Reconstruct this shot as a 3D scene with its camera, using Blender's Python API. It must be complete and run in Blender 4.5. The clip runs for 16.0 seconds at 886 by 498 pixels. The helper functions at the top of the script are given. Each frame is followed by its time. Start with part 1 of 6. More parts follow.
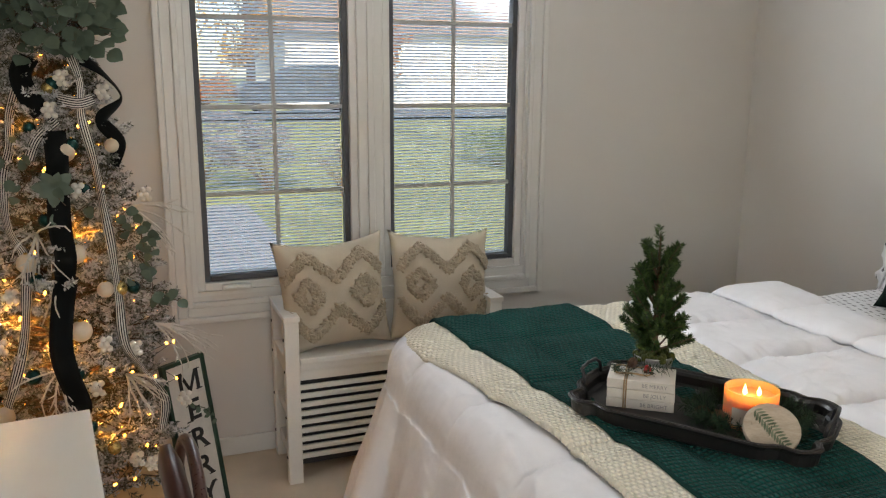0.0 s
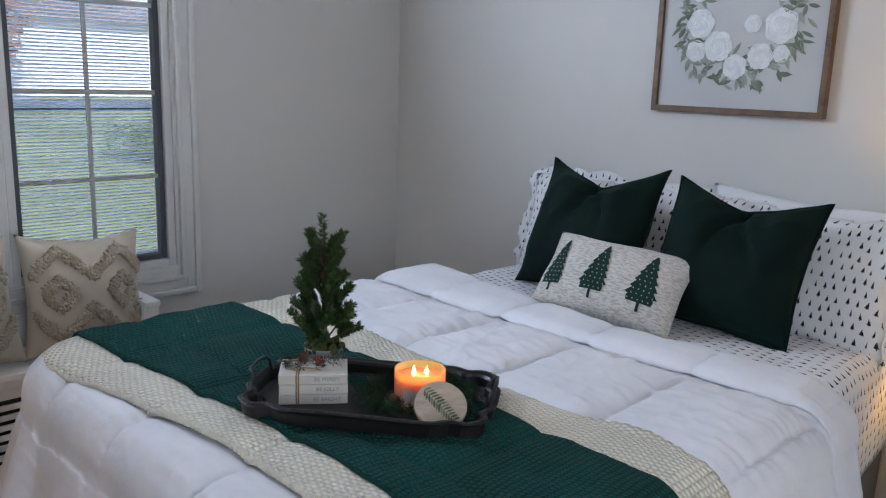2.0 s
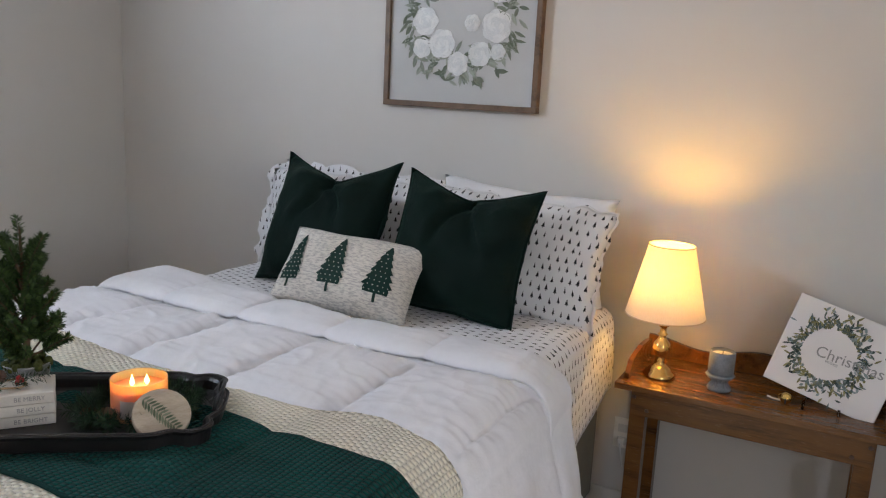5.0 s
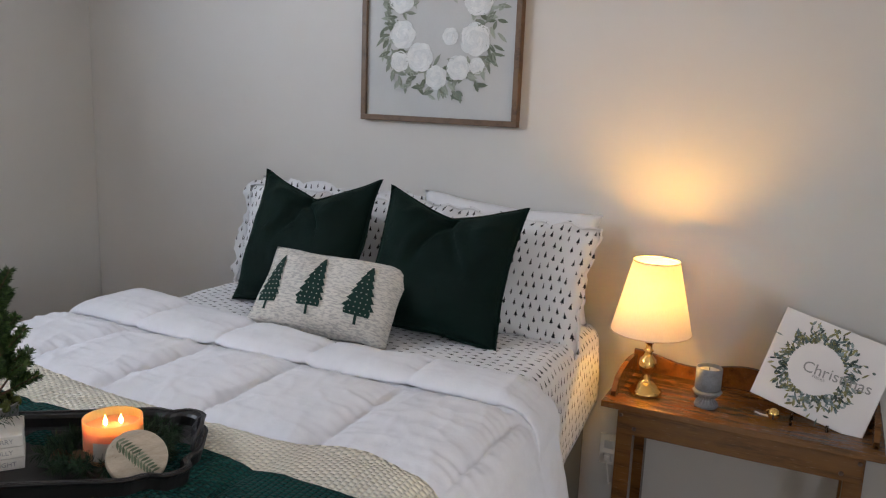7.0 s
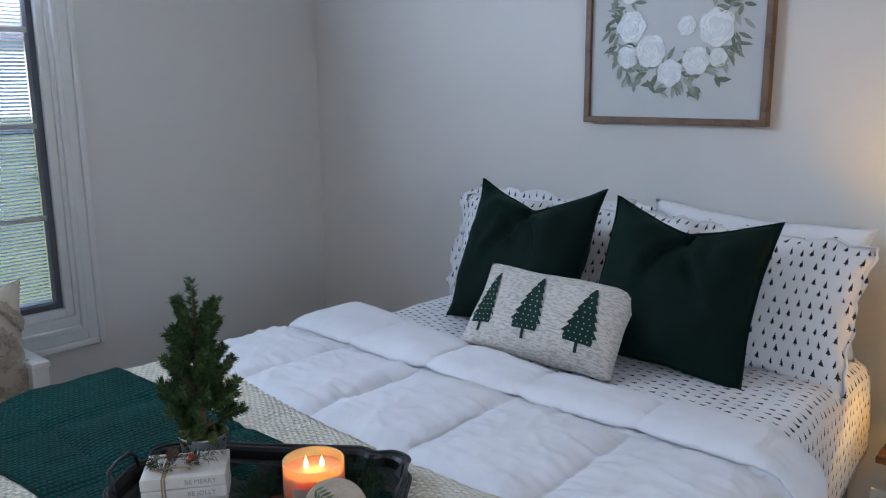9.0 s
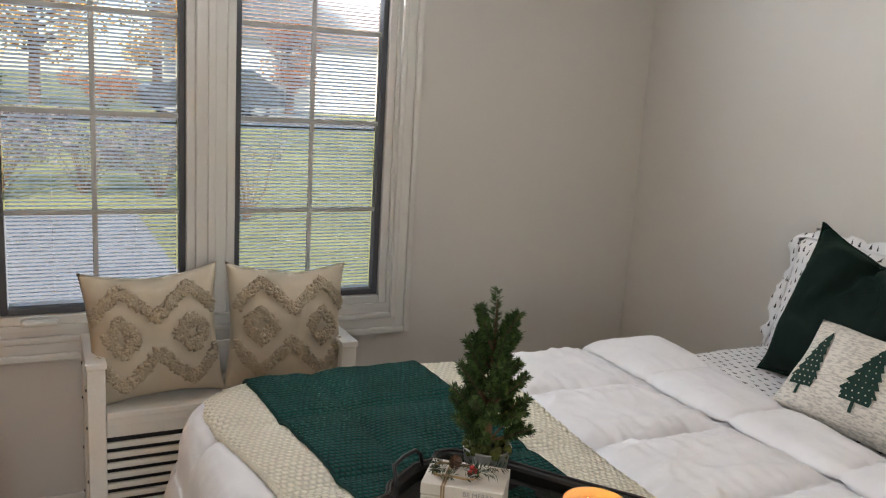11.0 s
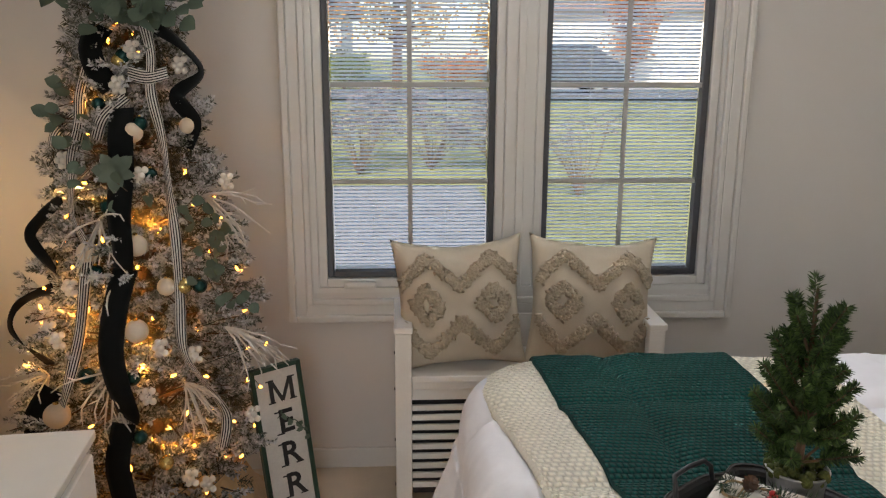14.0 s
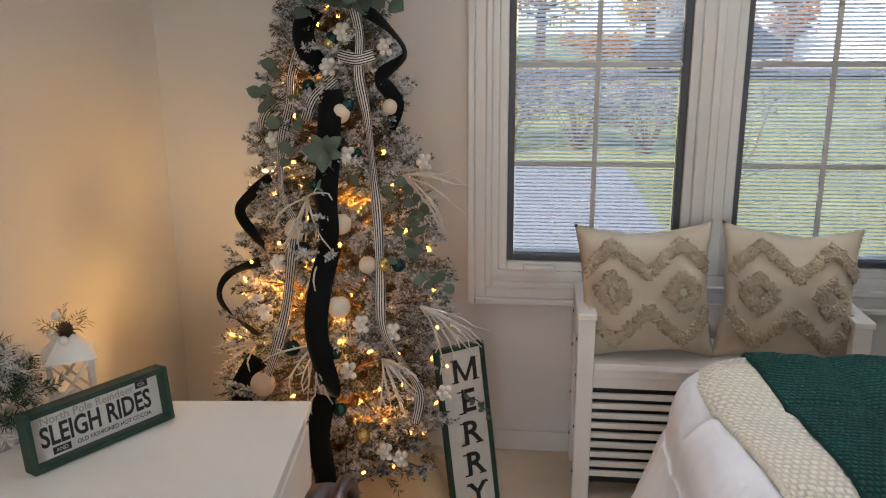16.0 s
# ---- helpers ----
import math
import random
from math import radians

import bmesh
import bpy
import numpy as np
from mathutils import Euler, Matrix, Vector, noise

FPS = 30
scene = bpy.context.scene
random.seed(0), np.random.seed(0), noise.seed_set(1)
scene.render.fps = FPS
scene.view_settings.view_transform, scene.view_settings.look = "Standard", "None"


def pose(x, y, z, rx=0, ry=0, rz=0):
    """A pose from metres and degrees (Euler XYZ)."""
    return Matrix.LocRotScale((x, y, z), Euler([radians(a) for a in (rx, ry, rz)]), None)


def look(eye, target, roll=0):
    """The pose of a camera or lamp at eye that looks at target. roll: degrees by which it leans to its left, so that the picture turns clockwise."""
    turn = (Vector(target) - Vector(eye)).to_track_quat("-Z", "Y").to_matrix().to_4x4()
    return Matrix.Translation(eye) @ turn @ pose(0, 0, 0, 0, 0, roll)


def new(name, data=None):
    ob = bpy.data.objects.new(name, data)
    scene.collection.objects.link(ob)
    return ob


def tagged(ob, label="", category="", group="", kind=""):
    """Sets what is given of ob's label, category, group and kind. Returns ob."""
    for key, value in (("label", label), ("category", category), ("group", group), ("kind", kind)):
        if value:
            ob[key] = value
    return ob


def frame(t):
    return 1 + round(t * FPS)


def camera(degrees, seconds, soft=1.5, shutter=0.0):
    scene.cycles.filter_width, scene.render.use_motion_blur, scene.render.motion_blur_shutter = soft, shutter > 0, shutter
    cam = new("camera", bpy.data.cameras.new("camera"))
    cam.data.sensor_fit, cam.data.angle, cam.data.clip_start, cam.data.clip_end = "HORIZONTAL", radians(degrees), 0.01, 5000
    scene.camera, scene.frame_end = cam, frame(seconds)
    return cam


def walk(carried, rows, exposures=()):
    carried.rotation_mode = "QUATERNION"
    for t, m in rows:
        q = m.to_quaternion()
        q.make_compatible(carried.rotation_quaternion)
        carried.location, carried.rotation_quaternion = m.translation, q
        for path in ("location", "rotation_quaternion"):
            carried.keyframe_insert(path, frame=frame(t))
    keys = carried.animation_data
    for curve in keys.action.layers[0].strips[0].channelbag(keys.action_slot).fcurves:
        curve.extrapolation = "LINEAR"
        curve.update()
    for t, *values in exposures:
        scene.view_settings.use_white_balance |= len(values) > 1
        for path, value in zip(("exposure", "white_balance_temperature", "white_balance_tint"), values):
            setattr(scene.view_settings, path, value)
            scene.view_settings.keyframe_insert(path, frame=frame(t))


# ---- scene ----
cam = camera(57.6, 16.0, soft=1.2)
PATH = [
    (0, (-2.956, -3.333, 1.598), (-2.254, -1.507, 1.181), 0.3),
    (0.5, (-2.935, -3.286, 1.585), (-1.992, -1.57, 1.174), 0.7),
    (1, (-2.925, -3.264, 1.575), (-1.787, -1.672, 1.161), 1.1),
    (1.5, (-2.918, -3.254, 1.569), (-1.636, -1.775, 1.154), 1.6),
    (2, (-2.911, -3.26, 1.572), (-1.522, -1.882, 1.159), 1.9),
    (2.5, (-2.901, -3.27, 1.575), (-1.425, -1.985, 1.164), 2.2),
    (3, (-2.888, -3.286, 1.576), (-1.339, -2.089, 1.17), 2.4),
    (3.5, (-2.88, -3.302, 1.574), (-1.268, -2.188, 1.175), 2.5),
    (4, (-2.874, -3.303, 1.57), (-1.205, -2.275, 1.174), 2.8),
    (4.5, (-2.867, -3.312, 1.569), (-1.156, -2.355, 1.171), 2.8),
    (4.7, (-2.863, -3.315, 1.566), (-1.139, -2.382, 1.167), 2.8),
    (6.8, (-2.82, -3.273, 1.597), (-1.046, -2.436, 1.206), 2.5),
    (7, (-2.813, -3.27, 1.604), (-1.046, -2.417, 1.217), 2.2),
    (7.5, (-2.777, -3.242, 1.62), (-1.036, -2.334, 1.24), 1.5),
    (8, (-2.699, -3.219, 1.623), (-1.019, -2.2, 1.247), 0.5),
    (8.5, (-2.634, -3.181, 1.614), (-1.046, -2.026, 1.234), -0.2),
    (9, (-2.615, -3.141, 1.623), (-1.151, -1.839, 1.219), -0.5),
    (9.5, (-2.613, -3.106, 1.613), (-1.295, -1.658, 1.205), -0.5),
    (10, (-2.604, -3.097, 1.62), (-1.446, -1.516, 1.221), -0.1),
    (10.2, (-2.606, -3.104, 1.619), (-1.508, -1.476, 1.241), 0.8),
    (12.3, (-2.533, -2.904, 1.598), (-1.896, -1.055, 1.177), 3.4),
    (12.5, (-2.536, -2.898, 1.579), (-1.939, -1.037, 1.159), 3.2),
    (13, (-2.495, -2.897, 1.578), (-2.054, -0.997, 1.134), 2.3),
    (13.5, (-2.445, -2.909, 1.573), (-2.188, -0.979, 1.117), 1.1),
    (14, (-2.434, -2.913, 1.575), (-2.334, -0.97, 1.11), 0.2),
    (14.5, (-2.468, -2.926, 1.583), (-2.49, -0.983, 1.11), -0.2),
    (15, (-2.512, -2.922, 1.582), (-2.634, -0.985, 1.099), -0.6),
    (15.5, (-2.556, -2.911, 1.584), (-2.752, -0.984, 1.086), -0.6),
    (16, (-2.611, -2.888, 1.581), (-2.837, -0.969, 1.067), -0.4),
]
# the clip's exposure and white balance drift on the way
EXPOSURES = [
    (0.0, 1.28, 7200, 11), (0.8, 1.22, 7350, 12), (1.5, 1.12, 6050, 13), (2.5, 1.05, 5750, 12), (3.5, 1.04, 6000, 14), (4.5, 1.00, 6400, 14), (7.5, 1.01, 6450, 14), (8.3, 0.98, 6100, 13),
    (9.0, 0.97, 5450, 11), (9.5, 1.06, 5650, 10), (10.0, 1.24, 7050, 12), (12.5, 1.16, 7450, 14), (14.5, 1.27, 7100, 15), (16.0, 1.36, 6800, 15),
]
walk(cam, [(t, look(eye, target, roll)) for t, eye, target, roll in PATH], EXPOSURES)

# ---- daylight ----
world = bpy.data.worlds.new("sky")
scene.world = world
world.use_nodes = True
wn = world.node_tree.nodes
sky = wn.new("ShaderNodeTexSky")
sky.sky_type = "NISHITA"
sky.sun_disc = False
sky.sun_elevation = radians(38)
sky.sun_rotation = radians(205)
world.node_tree.links.new(sky.outputs[0], wn["Background"].inputs[0])
wn["Background"].inputs[1].default_value = 0.15
sun = new("sun", bpy.data.lights.new("sun", "SUN"))
sun.data.energy, sun.data.angle, sun.data.color = 4.6, radians(0.5), (1.0, 0.95, 0.86)
sun.matrix_world = look((-5, -12, 10), (-2, 0, 0))


def lamp(name, place, watts, radius, colour):
    ob = new(name, bpy.data.lights.new(name, "POINT"))
    ob.data.energy, ob.data.shadow_soft_size, ob.data.color = watts, radius, colour
    ob.location = place
    return ob


# ---- mesh helpers ----
def thing(name, label, category, group="", at=None, kind=""):
    ob = new(name)
    ob.empty_display_size = 0.1
    if at is not None:
        ob.matrix_world = at
    return tagged(ob, label, category, group, kind)


def part(name, bm, material, parent=None, label="", smooth=False, at=None):
    me = bpy.data.meshes.new(name)
    bmesh.ops.recalc_face_normals(bm, faces=bm.faces)
    bm.to_mesh(me)
    bm.free()
    if smooth:
        me.shade_smooth()
    me.materials.append(material)
    ob = new(name, me)
    if parent is not None:
        ob.parent = parent
    if at is not None:
        ob.matrix_basis = at
    if label:
        ob["label"] = label
    return ob


def again(ob, parent, at):
    """Another object on the same mesh."""
    o = new(ob.name.split(".")[0], ob.data)
    o.parent = parent
    o.matrix_basis = at
    return o


def add_box(bm, x0, x1, y0, y1, z0, z1, bevel=0.0):
    vs = [bm.verts.new((x, y, z)) for z in (z0, z1) for y in (y0, y1) for x in (x0, x1)]
    quads = ((0, 2, 3, 1), (4, 5, 7, 6), (0, 1, 5, 4), (2, 6, 7, 3), (0, 4, 6, 2), (1, 3, 7, 5))
    fs = [bm.faces.new([vs[i] for i in q]) for q in quads]
    if bevel:
        es = list({e for f in fs for e in f.edges})
        bmesh.ops.bevel(bm, geom=es, offset=bevel, segments=2, profile=0.5, affect="EDGES")
    return vs


def box(x0, x1, y0, y1, z0, z1, bevel=0.0):
    bm = bmesh.new()
    add_box(bm, x0, x1, y0, y1, z0, z1, bevel)
    return bm


def add_lathe(bm, profile, n=24, centre=(0, 0, 0), caps=True, squash=1.0):
    rings = []
    for r, z in profile:
        rings.append([bm.verts.new((centre[0] + r * math.cos(2 * math.pi * i / n), centre[1] + squash * r * math.sin(2 * math.pi * i / n), centre[2] + z)) for i in range(n)])
    for a, b in zip(rings, rings[1:]):
        for i in range(n):
            bm.faces.new((a[i], a[(i + 1) % n], b[(i + 1) % n], b[i]))
    if caps:
        bm.faces.new(rings[0][::-1])
        bm.faces.new(rings[-1])


def lathe(profile, n=24, centre=(0, 0, 0), caps=True):
    bm = bmesh.new()
    add_lathe(bm, profile, n, centre, caps)
    return bm


def add_tube(bm, pts, radii, n=6):
    """A round rod along points; radii: one number or one for each point."""
    pts = [Vector(p) for p in pts]
    rs = [radii] * len(pts) if isinstance(radii, (int, float)) else radii
    rings, side = [], None
    for i, p in enumerate(pts):
        d = (pts[min(i + 1, len(pts) - 1)] - pts[max(i - 1, 0)]).normalized()
        if side is None:
            side = d.orthogonal().normalized()
        side = (side - d * side.dot(d)).normalized()
        up = d.cross(side)
        rings.append([bm.verts.new(p + rs[i] * (math.cos(a) * side + math.sin(a) * up)) for a in (2 * math.pi * k / n for k in range(n))])
    for a, b in zip(rings, rings[1:]):
        for k in range(n):
            bm.faces.new((a[k], a[(k + 1) % n], b[(k + 1) % n], b[k]))
    bm.faces.new(rings[0][::-1])
    bm.faces.new(rings[-1])


def tube(pts, radii, n=6):
    bm = bmesh.new()
    add_tube(bm, pts, radii, n)
    return bm


def add_ball(bm, c, r, seg=10, rings=7, squash=1.0):
    top, rows = bm.verts.new((c[0], c[1], c[2] + r * squash)), []
    for j in range(1, rings):
        a = math.pi * j / rings
        rows.append([bm.verts.new((c[0] + r * math.sin(a) * math.cos(2 * math.pi * k / seg), c[1] + r * math.sin(a) * math.sin(2 * math.pi * k / seg), c[2] + r * squash * math.cos(a))) for k in range(seg)])
    low = bm.verts.new((c[0], c[1], c[2] - r * squash))
    for k in range(seg):
        bm.faces.new((top, rows[0][k], rows[0][(k + 1) % seg]))
        bm.faces.new((low, rows[-1][(k + 1) % seg], rows[-1][k]))
    for a, b in zip(rows, rows[1:]):
        for k in range(seg):
            bm.faces.new((a[k], b[k], b[(k + 1) % seg], a[(k + 1) % seg]))


def ball(c, r, seg=12, rings=8, squash=1.0):
    bm = bmesh.new()
    add_ball(bm, c, r, seg, rings, squash)
    return bm


def sheet_mesh(name, fn, us, vs, material, parent=None, thick=0.0, label="", at=None, offset=1.0):
    """A cloth: fn(u, v) gives the place; u and v, in metres along the cloth, become its UV."""
    nu, nv = len(us), len(vs)
    pts = [fn(u, v) for v in vs for u in us]
    faces = [(j * nu + i, j * nu + i + 1, (j + 1) * nu + i + 1, (j + 1) * nu + i) for j in range(nv - 1) for i in range(nu - 1)]
    me = bpy.data.meshes.new(name)
    me.from_pydata([tuple(p) for p in pts], [], faces)
    uv = me.uv_layers.new(name="UVMap")
    for loop in me.loops:
        k = loop.vertex_index
        uv.data[loop.index].uv = (us[k % nu], vs[k // nu])
    me.shade_smooth()
    me.materials.append(material)
    ob = new(name, me)
    if parent is not None:
        ob.parent = parent
    if at is not None:
        ob.matrix_basis = at
    if label:
        ob["label"] = label
    if thick:
        m = ob.modifiers.new("thickness", "SOLIDIFY")
        m.thickness, m.offset = thick, offset
    return ob


def span(a, b, n):
    return [a + (b - a) * i / (n - 1) for i in range(n)]


# ---- materials ----
class Nodes:
    def __init__(self, name):
        self.m = bpy.data.materials.new(name)
        self.m.use_nodes = True
        self.t = self.m.node_tree
        self.b = self.t.nodes["Principled BSDF"]
        self.out = self.t.nodes["Material Output"]

    def n(self, kind, operation="", data_type=""):
        node = self.t.nodes.new(kind)
        if operation:
            node.operation = operation
        if data_type:
            node.data_type = data_type
        return node

    def link(self, a, b):
        self.t.links.new(a, b)

    def math(self, op, a, b=None, c=None):
        node = self.n("ShaderNodeMath", operation=op)
        for i, v in enumerate((a, b, c)):
            if v is None:
                continue
            if isinstance(v, (int, float)):
                node.inputs[i].default_value = v
            else:
                self.link(v, node.inputs[i])
        return node.outputs[0]

    def coord(self, which="Object"):
        return self.n("ShaderNodeTexCoord").outputs[which]

    def noise(self, vec, scale, detail=3.0, rough=0.55):
        node = self.n("ShaderNodeTexNoise")
        node.inputs["Scale"].default_value, node.inputs["Detail"].default_value, node.inputs["Roughness"].default_value = scale, detail, rough
        self.link(vec, node.inputs["Vector"])
        return node.outputs["Fac"]

    def stretch(self, vec, x, y, z):
        node = self.n("ShaderNodeMapping")
        node.inputs["Scale"].default_value = (x, y, z)
        self.link(vec, node.inputs["Vector"])
        return node.outputs[0]

    def ramp(self, fac, stops):
        node = self.n("ShaderNodeValToRGB")
        r = node.color_ramp
        while len(r.elements) < len(stops):
            r.elements.new(0.5)
        for e, (p, c) in zip(r.elements, stops):
            e.position, e.color = p, (*c, 1)
        self.link(fac, node.inputs[0])
        return node.outputs[0]

    def mix(self, fac, a, b):
        node = self.n("ShaderNodeMix", data_type="RGBA")
        for sock, v in ((node.inputs[0], fac), (node.inputs[6], a), (node.inputs[7], b)):
            if isinstance(v, (int, float)):
                sock.default_value = v
            elif isinstance(v, tuple):
                sock.default_value = (*v, 1)
            else:
                self.link(v, sock)
        return node.outputs[2]

    def bump(self, height, strength, distance):
        node = self.n("ShaderNodeBump")
        node.inputs["Strength"].default_value, node.inputs["Distance"].default_value = strength, distance
        self.link(height, node.inputs["Height"])
        self.link(node.outputs[0], self.b.inputs["Normal"])

    def set(self, **kw):
        for k, v in kw.items():
            sock = self.b.inputs[k.replace("_", " ")]
            if isinstance(v, (int, float)):
                sock.default_value = v
            elif isinstance(v, tuple):
                sock.default_value = (*v, 1) if len(v) == 3 and sock.type == "RGBA" else v
            else:
                self.link(v, sock)
        return self


def scaled(c, k):
    return tuple(min(1.0, v * k) for v in c)


def surface(name, colour, rough=0.6, metal=0.0, big=3.0, fine=120.0, vary=0.12, relief=0.1, depth=0.002, coords="Object", **more):
    """A plain surface with soft blotches, fine grain and a little relief."""
    s = Nodes(name)
    v = s.coord(coords)
    a, b = s.noise(v, big, 4.0), s.noise(v, fine, 2.0)
    f = s.math("ADD", s.math("MULTIPLY", a, 0.6), s.math("MULTIPLY", b, 0.4))
    s.set(Base_Color=s.ramp(f, [(0.3, scaled(colour, 1 - vary)), (0.7, scaled(colour, 1 + vary))]), Roughness=s.math("ADD", rough - 0.06, s.math("MULTIPLY", a, 0.12)), Metallic=metal)
    if relief:
        s.bump(f, relief, depth)
    s.set(**more)
    return s.m


def wood(name, dark, light, rough=0.4, along=(1, 12, 12), scale=3.0):
    s = Nodes(name)
    v = s.stretch(s.coord(), *along)
    grain = s.noise(v, scale, 6.0, 0.65)
    fine = s.noise(v, scale * 9, 3.0)
    f = s.math("ADD", s.math("MULTIPLY", grain, 0.75), s.math("MULTIPLY", fine, 0.25))
    s.set(Base_Color=s.ramp(f, [(0.32, dark), (0.5, scaled(light, 0.8)), (0.68, light)]), Roughness=s.math("ADD", rough - 0.08, s.math("MULTIPLY", fine, 0.2)))
    s.bump(f, 0.15, 0.002)
    return s.m


def knit(name, colour, cell_u, cell_v, rough=0.9, depth=0.006, sheen=0.2, low=0.62, high=1.1):
    """A waffle or crochet knit: rows of loops in the cloth's own metres."""
    s = Nodes(name)
    sep = s.n("ShaderNodeSeparateXYZ")
    s.link(s.coord("UV"), sep.inputs[0])
    u, v = sep.outputs[0], sep.outputs[1]
    row = s.math("DIVIDE", v, cell_v)
    odd = s.math("MULTIPLY", s.math("MODULO", s.math("FLOOR", row), 2.0), 0.5)
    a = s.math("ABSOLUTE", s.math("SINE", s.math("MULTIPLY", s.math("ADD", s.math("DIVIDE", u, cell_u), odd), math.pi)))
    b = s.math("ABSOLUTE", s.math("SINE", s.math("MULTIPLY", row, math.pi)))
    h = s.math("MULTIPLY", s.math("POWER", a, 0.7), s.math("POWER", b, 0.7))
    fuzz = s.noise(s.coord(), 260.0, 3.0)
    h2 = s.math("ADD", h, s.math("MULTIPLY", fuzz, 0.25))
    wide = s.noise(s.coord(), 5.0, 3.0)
    # shade between the loops is put into the colour, over soft random tone
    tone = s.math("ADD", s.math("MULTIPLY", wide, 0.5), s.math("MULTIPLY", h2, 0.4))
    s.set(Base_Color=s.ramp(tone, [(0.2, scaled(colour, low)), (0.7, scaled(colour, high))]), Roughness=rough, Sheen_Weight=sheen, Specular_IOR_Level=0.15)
    s.bump(h2, 0.9, depth)
    return s.m


def printed_cotton(name):
    """White cotton printed with small black fir trees in staggered rows."""
    s = Nodes(name)
    sep = s.n("ShaderNodeSeparateXYZ")
    s.link(s.coord("UV"), sep.inputs[0])
    row = s.math("DIVIDE", sep.outputs[1], 0.035)
    shift = s.math("MULTIPLY", s.math("MODULO", s.math("FLOOR", row), 2.0), 0.5)
    col = s.math("ADD", s.math("DIVIDE", sep.outputs[0], 0.031), shift)
    fu, fv = s.math("FRACT", col), s.math("FRACT", row)
    cell = s.n("ShaderNodeCombineXYZ")
    s.link(s.math("FLOOR", col), cell.inputs[0])
    s.link(s.math("FLOOR", row), cell.inputs[1])
    white = s.n("ShaderNodeTexWhiteNoise")
    s.link(cell.outputs[0], white.inputs["Vector"])
    size = s.math("ADD", 0.13, s.math("MULTIPLY", white.outputs["Value"], 0.11))
    drift = s.n("ShaderNodeSeparateColor")
    s.link(white.outputs["Color"], drift.inputs[0])
    off = s.math("ABSOLUTE", s.math("SUBTRACT", fu, s.math("ADD", 0.34, s.math("MULTIPLY", drift.outputs[1], 0.32))))
    fv = s.math("ADD", fv, s.math("MULTIPLY", s.math("SUBTRACT", drift.outputs[2], 0.5), 0.30))
    y = s.math("DIVIDE", s.math("SUBTRACT", fv, 0.18), 0.62)
    saw = s.math("MULTIPLY", s.math("FRACT", s.math("MULTIPLY", y, 3.0)), 0.05)
    half = s.math("ADD", s.math("MULTIPLY", size, s.math("SUBTRACT", 1.0, y)), s.math("MULTIPLY", saw, -1.0))
    inside = s.math("MULTIPLY", s.math("LESS_THAN", off, half), s.math("MULTIPLY", s.math("GREATER_THAN", y, 0.0), s.math("LESS_THAN", y, 1.0)))
    stem = s.math("MULTIPLY", s.math("LESS_THAN", off, 0.045), s.math("MULTIPLY", s.math("GREATER_THAN", fv, 0.06), s.math("LESS_THAN", fv, 0.2)))
    ink = s.math("MAXIMUM", inside, stem)
    wide = s.noise(s.coord(), 6.0, 4.0)
    weave = s.noise(s.coord(), 500.0, 2.0)
    cloth = s.ramp(wide, [(0.3, (0.74, 0.74, 0.76)), (0.7, (0.84, 0.84, 0.85))])
    s.set(Base_Color=s.mix(ink, cloth, (0.018, 0.02, 0.024)), Roughness=0.85, Sheen_Weight=0.15, Specular_IOR_Level=0.25)
    s.bump(s.math("ADD", wide, s.math("MULTIPLY", weave, 0.2)), 0.35, 0.006)
    return s.m


def cotton(name, colour, wrinkle=0.5, scale=9.0, **more):
    s = Nodes(name)
    v = s.coord()
    wide, mid, weave = s.noise(v, scale, 5.0, 0.6), s.noise(v, scale * 4, 3.0), s.noise(v, 600.0, 2.0)
    h = s.math("ADD", s.math("ADD", wide, s.math("MULTIPLY", mid, 0.35)), s.math("MULTIPLY", weave, 0.06))
    s.set(Base_Color=s.ramp(wide, [(0.3, scaled(colour, 0.95)), (0.7, scaled(colour, 1.04))]), Roughness=0.85, Sheen_Weight=0.2, Specular_IOR_Level=0.25)
    s.bump(h, wrinkle, 0.008)
    s.set(**more)
    return s.m


def velvet(name, colour):
    s = Nodes(name)
    v = s.coord()
    wide, nap = s.noise(v, 9.0, 4.0), s.noise(v, 900.0, 2.0)
    s.set(Base_Color=s.ramp(wide, [(0.3, scaled(colour, 0.75)), (0.7, scaled(colour, 1.2))]), Roughness=0.7, Sheen_Weight=0.24, Sheen_Roughness=0.25, Sheen_Tint=(0.07, 0.26, 0.18), Specular_IOR_Level=0.15)
    s.bump(s.math("ADD", wide, s.math("MULTIPLY", nap, 0.1)), 0.5, 0.02)
    return s.m


def glowing(name, colour, strength):
    s = Nodes(name)
    s.set(Base_Color=colour, Emission_Color=colour, Emission_Strength=strength, Roughness=0.4)
    return s.m


wall_paint = surface("wall_paint", (0.625, 0.605, 0.575), 0.75, big=1.2, fine=350.0, vary=0.03, relief=0.12, depth=0.0012, Specular_IOR_Level=0.3)
ceiling_paint = surface("ceiling_paint", (0.8, 0.79, 0.77), 0.85, big=1.5, fine=200.0, vary=0.03)
carpet = surface("carpet", (0.62, 0.53, 0.42), 0.95, big=4.0, fine=420.0, vary=0.16, relief=0.8, depth=0.006)
trim_white = surface("trim_white", (0.64, 0.63, 0.60), 0.35, big=2.0, fine=60.0, vary=0.03, relief=0.05)
bench_white = surface("bench_white", (0.8, 0.78, 0.73), 0.38, big=3.0, fine=80.0, vary=0.04, relief=0.08)
gloss_white = surface("gloss_white", (0.88, 0.85, 0.79), 0.20, big=2.0, fine=20.0, vary=0.02, relief=0.0)
sash_dark = surface("sash_dark", (0.06, 0.065, 0.075), 0.5, big=5.0, fine=90.0, vary=0.15)
slat_nodes = Nodes("slat_plastic")
